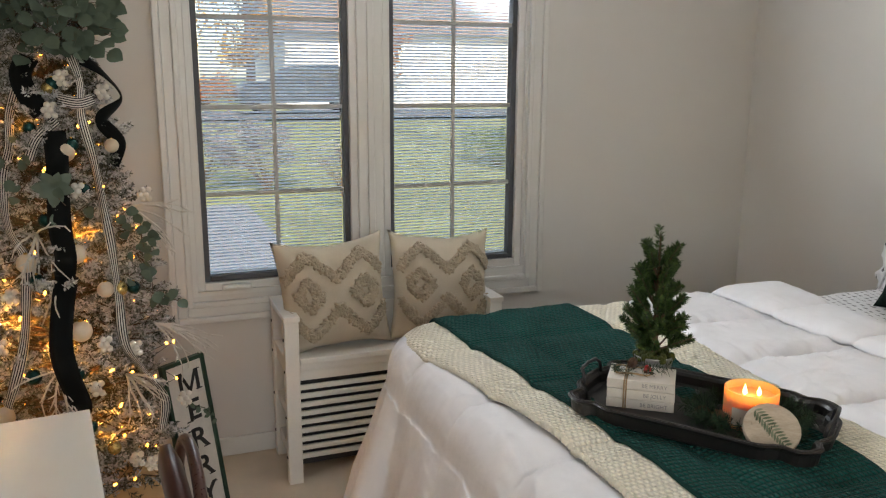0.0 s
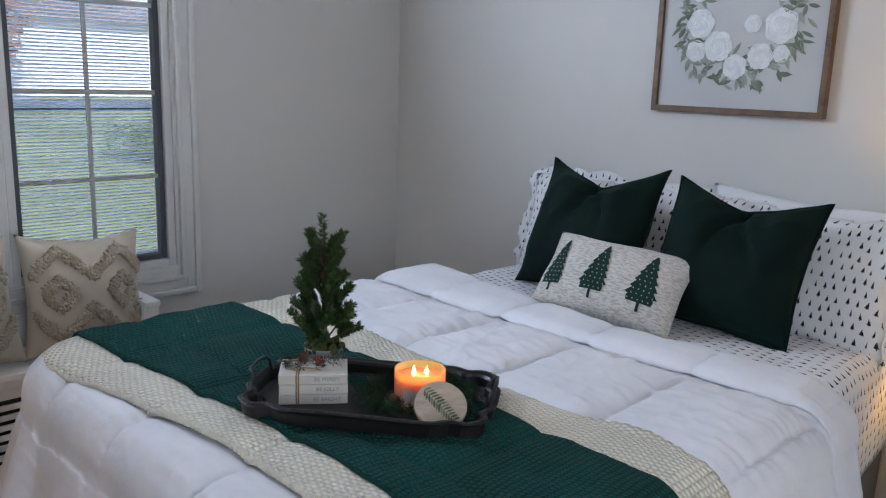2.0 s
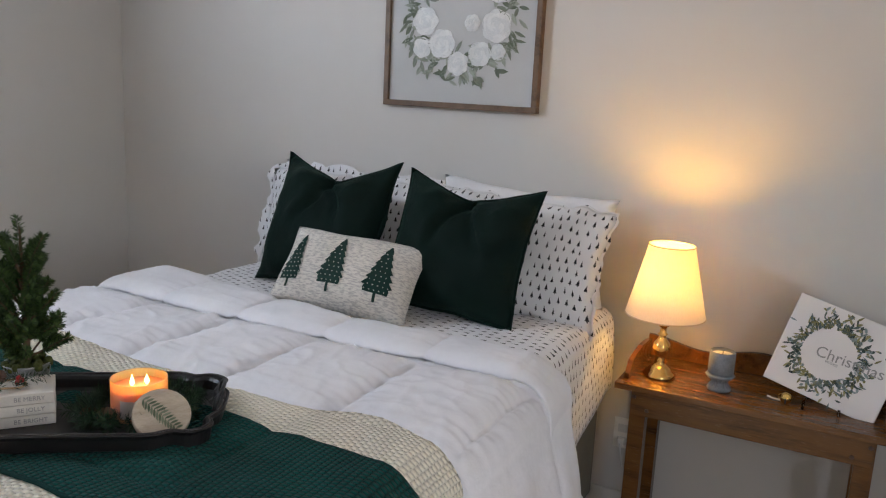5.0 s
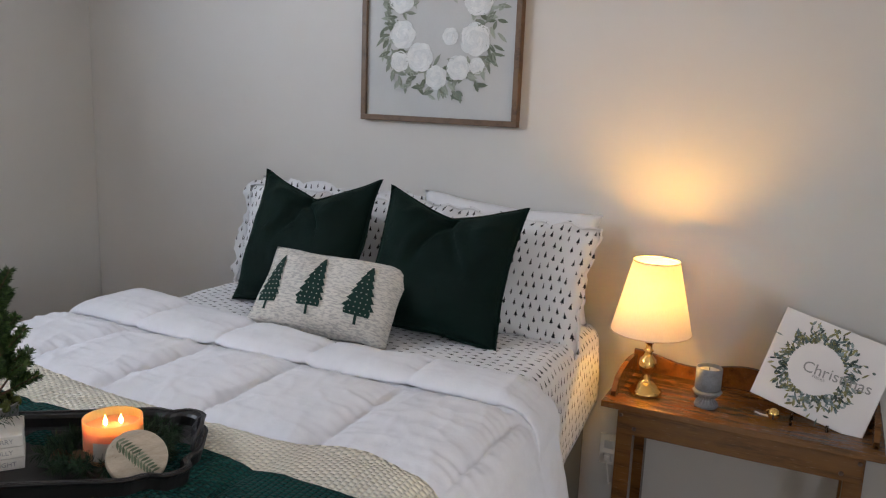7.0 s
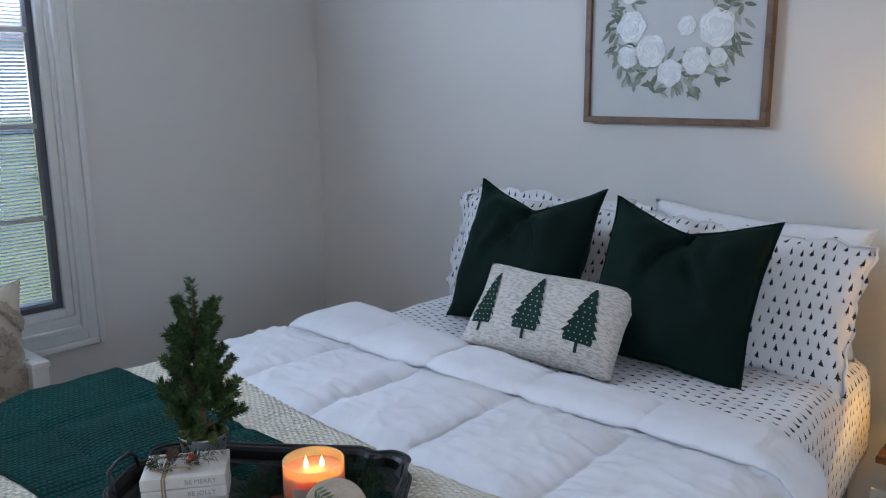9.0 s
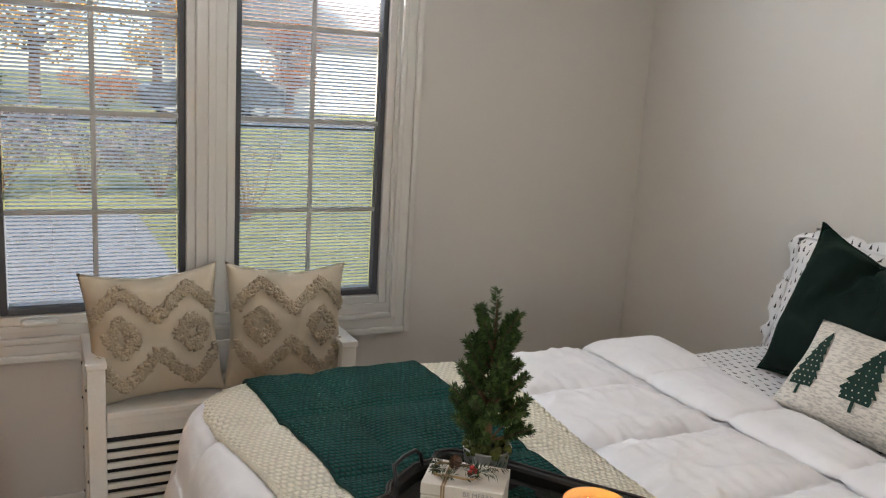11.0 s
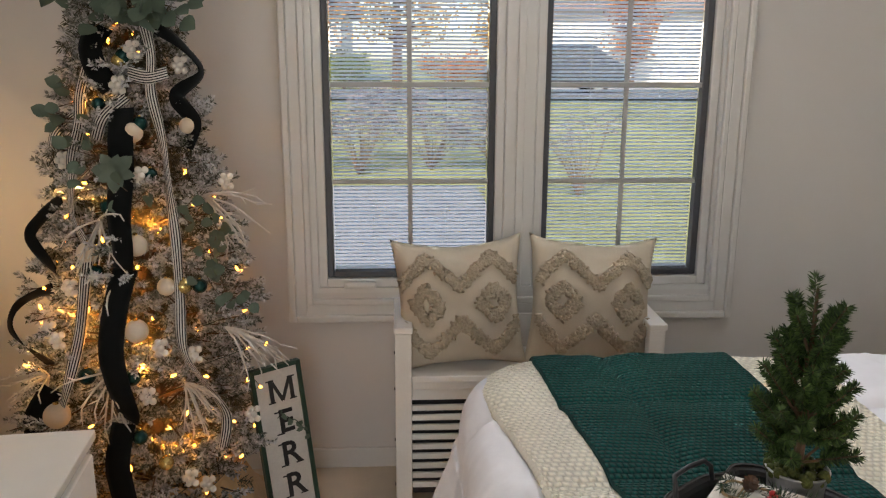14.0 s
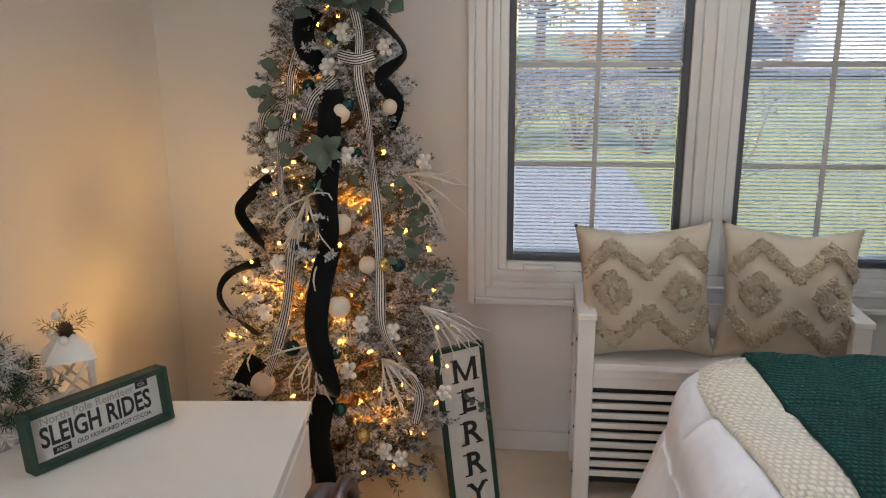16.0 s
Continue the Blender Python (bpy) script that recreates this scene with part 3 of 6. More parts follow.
# ---- pillows ----
def pillow(name, w, h, d, material, label, at, dent=0.0, flange=0.0, sag=0.0, seed=0.0, group="", corner=0.10, rumple=1.0, ruffle=0.0):
    """A stuffed cushion standing on its lower edge: width along x, height along z, pointed corners, and a chopped top if dented."""
    n = 34

    def shape(side):
        def fn(u, v):
            a, b = 2 * u / w, 2 * v / h
            ea, eb = 1 - abs(a) ** 2.6, 1 - abs(b) ** 2.6
            full = max(ea, 0) ** 0.55 * max(eb, 0) ** 0.55
            # edges pull in between the corners
            x = u * (1 - corner * (1 - b * b) * abs(a) ** 3)
            z = v * (1 - corner * (1 - a * a) * abs(b) ** 3)
            y = side * d / 2 * full
            if dent:
                cut = max(0.0, b + 0.25) / 1.25
                z -= dent * h * cut**1.6 * max(0.0, 1 - abs(a) * 1.05) ** 1.0
                y += side * -0.30 * d * cut * math.exp(-((a * 3.0) ** 2)) * full
                y += side * 0.10 * d * math.exp(-(((abs(a) - 0.42 - 0.25 * (1 - b)) * 6) ** 2)) * full * max(0, b + 0.3)
            z -= sag * h * (1 - a * a) * max(0.0, b) * 0.5
            wr = rumple * (noise.noise((u * 7 + seed, v * 7, side * 2.0)) * 0.012 + noise.noise((u * 19 + seed, v * 15, side * 3.0)) * 0.004)
            if rumple > 1:
                wr -= 0.010 * abs(noise.noise((u * 9 + 4 * v + seed, v * 5 - u, 7.0)))
            if dent:
                for s in (-1, 1):
                    line = s * 0.32 * (0.85 - b) / 0.85 + 0.04 * math.sin(b * 5 + seed)
                    wr -= 0.024 * math.exp(-(((a - line) / 0.06) ** 2)) * min(1.0, max(0.0, (b + 0.25) * 2))
                    wr += 0.012 * math.exp(-(((a - line - s * 0.14) / 0.09) ** 2)) * min(1.0, max(0.0, (b + 0.35) * 2))
                wr -= 0.034 * abs(noise.noise((u * 4 - v * 3 + seed, v * 6 + u * 2, 5.0))) * max(0.0, b + 0.6) - 0.004
            y += side * wr * full ** 0.5
            if rumple >= 2:
                rim = max(abs(a), abs(b)) ** 6
                x += 0.020 * rim * noise.noise((u * 22, v * 22, seed + 14))
                z += 0.022 * rim * noise.noise((u * 22, v * 22, seed + 19))
            x += 0.006 * noise.noise((u * 8, v * 8, seed + 4))
            z += 0.008 * noise.noise((u * 8, v * 8, seed + 9))
            return Vector((x, y, z + h / 2))

        return fn

    ob = tagged(sheet_mesh(name, shape(-1), span(-w / 2, w / 2, n), span(-h / 2, h / 2, n), material), label, "pillow", group)
    me = ob.data
    # the back is welded on along the seam
    bm = bmesh.new()
    bm.from_mesh(me)
    uv = bm.loops.layers.uv.active
    us, vs, back = span(-w / 2, w / 2, n), span(-h / 2, h / 2, n), shape(1)
    grid = [[bm.verts.new(back(u, v)) for u in us] for v in vs]
    for j in range(n - 1):
        for i in range(n - 1):
            f = bm.faces.new((grid[j][i], grid[j + 1][i], grid[j + 1][i + 1], grid[j][i + 1]))
            f.smooth = True
            for lp, (ii, jj) in zip(f.loops, ((i, j), (i, j + 1), (i + 1, j + 1), (i + 1, j))):
                lp[uv].uv = (us[ii], vs[jj])
    bmesh.ops.remove_doubles(bm, verts=bm.verts, dist=0.0008)
    bm.to_mesh(me)
    bm.free()
    if flange:
        rim = [shape(0)(u, v) for u, v in [(x, -h / 2) for x in us] + [(w / 2, z) for z in vs[1:]] + [(x, h / 2) for x in us[-2::-1]] + [(-w / 2, z) for z in vs[-2:0:-1]]]
        c = Vector((0, 0, h / 2))
        fb = bmesh.new()
        ring = []
        for p in rim:
            w = flange * (1 + ruffle * noise.noise((p.x * 17, p.z * 21, seed)))
            o = p + (p - c).normalized() * w + Vector((0, ruffle * 0.5 * flange * noise.noise((p.x * 30, p.z * 30, seed + 5)), 0))
            ring.append([fb.verts.new(q) for q in (p + Vector((0, -0.004, 0)), o + Vector((0, -0.002, 0)), o + Vector((0, 0.002, 0)), p + Vector((0, 0.004, 0)))])
        for a, b in zip(ring, ring[1:] + ring[:1]):
            for k in range(3):
                fb.faces.new((a[k], b[k], b[k + 1], a[k + 1]))
        cloth_uv = fb.loops.layers.uv.new("UVMap")
        for f in fb.faces:
            for lp in f.loops:
                lp[cloth_uv].uv = (lp.vert.co.x, lp.vert.co.z)
        part("flange", fb, material, ob, smooth=True)
    ob.matrix_world = at
    return ob


# each stands facing the foot of the bed (local -y turned to -x)
def facing(x, y, z, lean, yaw=0.0, roll=0.0):
    return pose(x, y, z) @ pose(0, 0, 0, 0, 0, -90 + yaw) @ pose(0, 0, 0, -lean, 0, 0) @ pose(0, 0, 0, 0, roll, 0)


pillow("sleeping_pillow", 0.70, 0.40, 0.15, pillow_white, "plain white sleeping pillow against the wall", facing(-0.13, -1.45, 0.82, 6), seed=1, group="sleeping pillows")
pillow("sleeping_pillow", 0.70, 0.40, 0.15, pillow_white, "plain white sleeping pillow against the wall", facing(-0.14, -2.20, 0.82, 8, 0, 2), seed=2, group="sleeping pillows")
pillow("printed_pillow", 0.76, 0.42, 0.17, printed, "white pillow in a case printed with black fir trees", facing(-0.27, -1.475, 0.79, 15), flange=0.030, ruffle=1.3, rumple=2.0, seed=3, group="printed pillows", corner=0.05)
pillow("printed_pillow", 0.76, 0.42, 0.18, printed, "white pillow in a case printed with black fir trees", facing(-0.37, -2.205, 0.80, 20, 0, 3), flange=0.008, ruffle=0.6, rumple=2.0, seed=5, group="printed pillows", corner=0.05)
pillow("velvet_cushion", 0.50, 0.50, 0.20, green_velvet, "dark green velvet cushion with a chopped top", facing(-0.56, -1.583, 0.825, 24), dent=0.16, flange=0.008, seed=7, group="velvet cushions", corner=0.09, rumple=1.8)
pillow("velvet_cushion", 0.48, 0.475, 0.19, green_velvet, "dark green velvet cushion with a chopped top", facing(-0.60, -2.142, 0.825, 24, 8, 5), dent=0.13, flange=0.008, seed=9, group="velvet cushions", corner=0.09, rumple=1.8)

# ---- bench under the window ----
bench = thing("bench", "white painted wooden storage bench with a slatted front", "bench")
NX0, NX1, NF, NB = -2.463, -1.545, -0.362, -0.035
for x in (NX0, NX1 - 0.056):
    part("front_post", box(x, x + 0.056, NF, NF + 0.045, 0.0, 0.674, 0.003), bench_white, bench)
    part("rear_post", box(x, x + 0.056, NB - 0.045, NB, 0.0, 0.674, 0.003), bench_white, bench)
    arm = part("armrest", box(x - 0.004, x + 0.060, NF - 0.008, NB + 0.008, 0.675, 0.697, 0.004), bench_white, bench)
    part("side_rail", box(x + 0.012, x + 0.044, NF + 0.046, NB - 0.046, 0.44, 0.50, 0.003), bench_white, bench)
    part("side_rail", box(x + 0.012, x + 0.044, NF + 0.046, NB - 0.046, 0.26, 0.30, 0.003), bench_white, bench)
    part("side_rail", box(x + 0.012, x + 0.044, NF + 0.046, NB - 0.046, 0.09, 0.13, 0.003), bench_white, bench)
    for z in (0.11, 0.28, 0.47, 0.60):
        for y in (NF + 0.022, NB - 0.022):
            bolt = part("bolt", lathe([(0.006, -0.002), (0.006, 0.002), (0.003, 0.003)], 8), black_metal, bench, at=pose(x - 0.001 if x < -2 else x + 0.057, y, z, 0, -90 if x < -2 else 90, 0))
part("seat", box(NX0 + 0.004, NX1 - 0.004, NF + 0.046, NB - 0.046, 0.500, 0.521, 0.003), bench_white, bench)
part("seat_front", box(NX0 + 0.057, NX1 - 0.057, NF - 0.004, NF + 0.045, 0.500, 0.523, 0.003), bench_white, bench)
part("apron", box(NX0 + 0.057, NX1 - 0.057, NF + 0.008, NF + 0.030, 0.470, 0.4995, 0.002), bench_white, bench)
part("back_panel", box(NX0 + 0.057, NX1 - 0.057, NB - 0.02, NB - 0.008, 0.06, 0.64, 0.002), bench_white, bench)
# black sheet added for the dark inside of the bench between the slats
part("dark_backing", box(NX0 + 0.057, NX1 - 0.057, NF + 0.046, NF + 0.058, 0.060, 0.499), black_metal, bench, "added black sheet for the shaded inside behind the slats")
part("frieze", box(NX0 + 0.057, NX1 - 0.057, NF + 0.026, NF + 0.040, 0.424, 0.4695, 0.002), bench_white, bench)
slat = part("slat", box(-(NX1 - NX0) / 2 + 0.057, (NX1 - NX0) / 2 - 0.057, -0.007, 0.007, -0.0098, 0.0098, 0.002), bench_white, bench, at=pose((NX0 + NX1) / 2, NF + 0.030, 0.395))
for k in range(1, 9):
    again(slat, bench, pose((NX0 + NX1) / 2, NF + 0.030, 0.395 - 0.0365 * k))

linen = surface("linen", (0.56, 0.49, 0.385), 0.9, big=6.0, fine=450.0, vary=0.09, relief=0.35)
tuft_yarn = surface("tuft_yarn", (0.47, 0.395, 0.295), 0.95, big=15.0, fine=300.0, vary=0.25, relief=0.5)


def tufted_cushion(x, lean, roll, seed):
    ob = pillow("tufted_cushion", 0.458, 0.462, 0.19, linen, "beige linen cushion with tufted zigzags and diamonds", pose(x, -0.285, 0.520) @ pose(0, 0, 0, -lean, 0, 0) @ pose(0, 0, 0, 0, roll, 0), seed=seed, group="tufted cushions", corner=0.11, sag=0.06, rumple=1.6)
    rnd = random.Random(seed)
    cord = bmesh.new()

    def front(u, v):
        a, b = 2 * u / 0.458, 2 * v / 0.462
        full = max(1 - abs(a) ** 2.6, 0) ** 0.55 * max(1 - abs(b) ** 2.6, 0) ** 0.55
        return Vector((u * (1 - 0.11 * (1 - b * b) * abs(a) ** 3), -0.095 * full - 0.005, v * (1 - 0.11 * (1 - a * a) * abs(b) ** 3) + 0.231 - 0.0139 * (1 - a * a) * max(0.0, b)))

    def loops(bm, u, v, k):
        for _ in range(k):
            p = front(u + rnd.uniform(-0.010, 0.010), v + rnd.uniform(-0.019, 0.019))
            d = Vector((rnd.uniform(-1, 1), -0.4, rnd.uniform(-1, 1))).normalized() * 0.010
            add_tube(bm, [p - d, p + Vector((0, -rnd.uniform(0.009, 0.016), 0)), p + d], [0.0042, 0.0066, 0.0042], 5)

    for way in (1, -1):
        bm = bmesh.new()
        for i in range(58):
            u = -0.205 + 0.41 * i / 57
            zig = abs(((u + 0.22) / 0.11) % 2 - 1)
            v = way * (0.058 + 0.112 * (1 - zig))
            loops(bm, u, v, 8)
        part("tufted_zigzag", bm, tuft_yarn, ob, "fluffy darker beige yarn loops", smooth=True)
        line = []
        for i in range(41):
            u = -0.20 + 0.40 * i / 40
            zig = abs(((u + 0.22) / 0.11) % 2 - 1)
            line.append(front(u, way * (0.086 + 0.112 * (1 - zig))) + Vector((0, -0.002, 0)))
        add_tube(cord, line, 0.0024, 5)
    for c in (-0.115, 0.115):
        bm = bmesh.new()
        for i in range(40):
            a = 2 * math.pi * i / 40
            r = 0.046 / (abs(math.cos(a)) + abs(math.sin(a))) * 1.15
            loops(bm, c + r * math.cos(a), 0.0 + r * math.sin(a), 6)
        part("tufted_diamond", bm, tuft_yarn, ob, "fluffy darker beige yarn loops", smooth=True)
    part("braid", cord, tuft_yarn, ob, smooth=True)


tufted_cushion(-2.228, 13, -3.0, 11)
tufted_cushion(-1.790, 13, 3.0, 12)

# ---- side table with lamp ----
TT, TX0, TX1, TY0, TY1 = 0.650, -0.385, -0.012, -3.490, -2.680
table = thing("side_table", "stained pine side table with a scalloped gallery rail", "side table")
for k in range(3):
    w = (TX1 - TX0) / 3
    part("top_board", box(TX0 + k * w, TX0 + (k + 1) * w - 0.001, TY0, TY1, TT - 0.022, TT, 0.003), table_wood, table)
part("apron", box(TX0 + 0.035, TX0 + 0.055, TY0 + 0.05, TY1 - 0.05, TT - 0.112, TT - 0.022, 0.002), table_wood, table)
part("apron", box(TX1 - 0.05, TX1 - 0.03, TY0 + 0.05, TY1 - 0.05, TT - 0.112, TT - 0.022, 0.002), table_wood, table)
for y in (TY0 + 0.05, TY1 - 0.07):
    part("side_apron", box(TX0 + 0.055, TX1 - 0.05, y, y + 0.02, TT - 0.112, TT - 0.022, 0.002), table_wood, table)
for y, s in ((TY1 - 0.045, -1), (TY0 + 0.045, 1)):
    for x in (TX0 + 0.056, TX1 - 0.098):
        bm = bmesh.new()
        vs = add_box(bm, x, x + 0.042, min(y, y + s * 0.052), max(y, y + s * 0.052), 0.0, TT - 0.030)
        part("leg", bm, table_wood, table)
    peg = part("peg", lathe([(0.007, 0), (0.006, 0.003)], 10), dark_wood, table, at=pose(TX0 + 0.035, y + s * 0.015, TT - 0.05, 0, -90, 0))
    again(peg, table, pose(TX0 + 0.035, y + s * 0.06, TT - 0.09, 0, -90, 0))


def gallery(length, low, high, shape):
    """A shaped board standing on the table top; shape(k) gives its height from end to end."""
    bm = bmesh.new()
    rows = []
    for i in range(41):
        k = i / 40
        rows.append([bm.verts.new((k * length, y, z)) for y in (0.0, 0.016) for z in (0.0, low + (high - low) * shape(k))])
    for a, b in zip(rows, rows[1:]):
        for p, q in ((0, 1), (1, 3), (3, 2), (2, 0)):
            bm.faces.new((a[p], a[q], b[q], b[p]))
    bm.faces.new(rows[0])
    bm.faces.new(rows[-1])
    return bm


part("back_rail", gallery(TY1 - TY0 - 0.04, 0.045, 0.075, lambda k: 0.5 + 0.5 * math.cos(4 * math.pi * (k - 0.5))), table_wood, table, at=pose(TX1 - 0.004, TY0 + 0.02, TT, 0, 0, 90))
for y in (TY0 + 0.018, TY1 - 0.034):
    part("end_rail", gallery(0.30, 0.018, 0.072, lambda k: min(1.0, k * 9) * (0.55 + 0.45 * math.sin(k * 2.6))), table_wood, table, at=pose(TX0 + 0.05, y, TT))

LX, LY = -0.245, -2.790
table_lamp = thing("table_lamp", "brass table lamp with a lit cream fabric shade", "lamp")
prof = [(0.052, 0.0), (0.054, 0.006), (0.050, 0.014), (0.040, 0.020), (0.036, 0.030), (0.022, 0.040), (0.015, 0.052), (0.018, 0.058), (0.013, 0.066), (0.024, 0.080), (0.029, 0.098), (0.026, 0.115), (0.014, 0.130), (0.011, 0.140), (0.017, 0.146), (0.011, 0.152), (0.010, 0.168), (0.020, 0.176), (0.022, 0.182), (0.011, 0.188), (0.010, 0.215)]
part("base", lathe(prof, 32, (LX, LY, TT)), brass, table_lamp, "polished brass baluster base", smooth=True)
shade_cloth = Nodes("shade_cloth")
weave = shade_cloth.noise(shade_cloth.stretch(shade_cloth.coord(), 300, 300, 60), 1.0, 3.0)
shade_cloth.set(Base_Color=shade_cloth.ramp(weave, [(0.3, (0.80, 0.75, 0.66)), (0.7, (0.88, 0.83, 0.74))]), Roughness=0.9)
tl = shade_cloth.n("ShaderNodeBsdfTranslucent")
tl.inputs[0].default_value = (0.92, 0.85, 0.74, 1)
mx = shade_cloth.n("ShaderNodeMixShader")
mx.inputs[0].default_value = 0.36
shade_cloth.link(shade_cloth.b.outputs[0], mx.inputs[1])
shade_cloth.link(tl.outputs[0], mx.inputs[2])
shade_cloth.link(mx.outputs[0], shade_cloth.out.inputs[0])
SH0, SH1 = TT + 0.212, TT + 0.445
part("shade", lathe([(0.129, SH0), (0.073, SH1), (0.0715, SH1), (0.1275, SH0)], 40, (LX, LY, 0), caps=False), shade_cloth.m, table_lamp, "lit cream fabric shade", smooth=True)
for r, z in ((0.129, SH0), (0.073, SH1)):
    ring = [(LX + r * math.cos(a), LY + r * math.sin(a), z) for a in (2 * math.pi * k / 40 for k in range(41))]
    part("shade_piping", tube(ring, 0.0022, 6), linen, table_lamp, smooth=True)
bulb_glow = glowing("bulb_glow", (1.0, 0.70, 0.36), 8.0)
part("bulb", ball((LX, LY, TT + 0.345), 0.026, 14, 10, 1.25), bulb_glow, table_lamp, smooth=True)
part("harp", tube([(LX, LY - 0.0, TT + 0.20), (LX, LY - 0.035, TT + 0.23), (LX, LY - 0.045, TT + 0.30), (LX, LY - 0.03, TT + 0.38), (LX, LY, TT + 0.40)], 0.0018), brass, table_lamp)
lamp("lamp_bulb", (LX, LY, TT + 0.388), 5.6, 0.025, (1.0, 0.52, 0.085))

# ---- framed painting ----
PY0, PY1, PZ0, PZ1 = -2.205, -1.541, 1.478, 2.14
painting = thing("painting", "framed painting of a white rose wreath on pale grey", "painting")
canvas = surface("canvas", (0.50, 0.505, 0.50), 0.7, big=5.0, fine=300.0, vary=0.06, relief=0.3)
part("canvas", box(-0.022, -0.006, PY0 + 0.02, PY1 - 0.02, PZ0 + 0.02, PZ1 - 0.02), canvas, painting)
for z in (PZ0, PZ1 - 0.022):
    part("frame_rail", box(-0.036, 0.0, PY0, PY1, z, z + 0.022, 0.002), frame_wood, painting)
for y in (PY0, PY1 - 0.022):
    part("frame_stile", box(-0.036, 0.0, y, y + 0.022, PZ0 + 0.022, PZ1 - 0.022, 0.002), frame_wood, painting)

# ---- tray with its decorations on the bed ----
def add_text(name, words, size, material, parent, at, stretch=1.0, thick=0.0006, bold=0.0):
    """Raised or printed letters, as a mesh."""
    cu = bpy.data.curves.new(name, "FONT")
    cu.body, cu.size, cu.extrude = words, size, thick
    cu.align_x, cu.align_y = "CENTER", "CENTER"
    cu.resolution_u = 3
    cu.offset = bold
    tmp = bpy.data.objects.new(name, cu)
    me = bpy.data.meshes.new_from_object(tmp)
    bpy.data.objects.remove(tmp)
    me.name = name
    me.transform(Matrix.Diagonal((stretch, 1, 1, 1)))
    me.materials.clear()
    me.materials.append(material)
    ob = new(name, me)
    ob.parent = parent
    ob.matrix_basis = at
    return ob


def add_leaf(bm, base, along, up, length, width, bend=0.25, n=4):
    """A pointed oval leaf with a fold along its middle, two-sided and slightly cupped."""
    along, up = Vector(along).normalized(), Vector(up)
    side = along.cross(up).normalized()
    up = side.cross(along).normalized()
    base = Vector(base)
    left, mid, right = [], [], []
    for i in range(n + 1):
        k = i / n
        w = width / 2 * math.sin(math.pi * (0.06 + 0.94 * k)) ** 0.75
        c = base + along * (length * k) - up * (bend * length * k * k)
        mid.append(bm.verts.new(c))
        left.append(bm.verts.new(c - side * w + up * w * 0.25))
        right.append(bm.verts.new(c + side * w + up * w * 0.25))
    for i in range(n):
        bm.faces.new((left[i], mid[i], mid[i + 1], left[i + 1]))
        bm.faces.new((mid[i], right[i], right[i + 1], mid[i + 1]))


def needle_mesh(name, sprigs, material, parent=None, seed=1, per=46, length=0.022, width=0.0022, at=None, lift=0.55):
    """Needles round many twigs, in one mesh. sprigs: start, end of each twig."""
    rnd = np.random.RandomState(seed)
    a = np.array([s[0] for s in sprigs], float)
    b = np.array([s[1] for s in sprigs], float)
    k = len(sprigs)
    t = np.tile(np.linspace(0.02, 1.0, per), k) + rnd.uniform(-0.01, 0.01, k * per)
    A, B = np.repeat(a, per, 0), np.repeat(b, per, 0)
    d = B - A
    dn = d / np.linalg.norm(d, axis=1)[:, None]
    r = rnd.normal(size=(k * per, 3))
    r -= dn * (r * dn).sum(1)[:, None]
    r /= np.linalg.norm(r, axis=1)[:, None]
    out = r + dn * lift * rnd.uniform(0.6, 1.6, (k * per, 1))
    out /= np.linalg.norm(out, axis=1)[:, None]
    base = A + d * t[:, None]
    ln = length * rnd.uniform(0.7, 1.15, (k * per, 1))
    side = np.cross(out, dn)
    side /= np.linalg.norm(side, axis=1)[:, None]
    tip = base + out * ln
    mid = base + out * ln * 0.5
    w = width / 2
    nrm = np.cross(out, side)
    V = np.stack([base, mid + side * w, mid - side * w * 0.5 + nrm * w * 0.8, mid - side * w * 0.5 - nrm * w * 0.8, tip], 1).reshape(-1, 3)
    F = []
    for i in range(k * per):
        o = 5 * i
        F += [(o, o + 1, o + 2), (o, o + 2, o + 3), (o, o + 3, o + 1), (o + 4, o + 2, o + 1), (o + 4, o + 3, o + 2), (o + 4, o + 1, o + 3)]
    me = bpy.data.meshes.new(name)
    me.from_pydata(V.tolist(), [], F)
    me.materials.append(material)
    ob = new(name, me)
    if parent is not None:
        ob.parent = parent
    if at is not None:
        ob.matrix_basis = at
    return ob


def needles(name, dark, light, frost=0.0, rough=0.6):
    """Needle colour, varied needle by needle; frost: the share that is snow-white."""
    s = Nodes(name)
    island = s.n("ShaderNodeNewGeometry").outputs["Random Per Island"]
    wide = s.noise(s.coord(), 14.0, 3.0)
    f = s.math("ADD", s.math("MULTIPLY", island, 0.6), s.math("MULTIPLY", wide, 0.4))
    c = s.ramp(f, [(0.25, dark), (0.8, light)])
    if frost:
        g = s.math("ADD", s.math("MULTIPLY", island, 0.55), s.math("MULTIPLY", wide, 0.65))
        pale = s.ramp(g, [(0.62 - 0.45 * frost, (0, 0, 0)), (0.72 - 0.45 * frost, (1, 1, 1))])
        c = s.mix(pale, c, (0.62, 0.60, 0.57))
    s.set(Base_Color=c, Roughness=rough, Specular_IOR_Level=0.3)
    return s.m


fir_green = needles("fir_green", (0.010, 0.028, 0.008), (0.075, 0.135, 0.034))
dark_fir = needles("dark_fir", (0.006, 0.02, 0.010), (0.03, 0.07, 0.03))
bark = surface("bark", (0.10, 0.06, 0.035), 0.9, big=30.0, fine=200.0, vary=0.35, relief=0.6, depth=0.004)
moss = surface("moss", (0.06, 0.075, 0.015), 0.95, big=60.0, fine=300.0, vary=0.5, relief=1.0, depth=0.006)
galvanised = surface("galvanised", (0.42, 0.43, 0.44), 0.38, 0.85, big=25.0, fine=120.0, vary=0.25, relief=0.15)
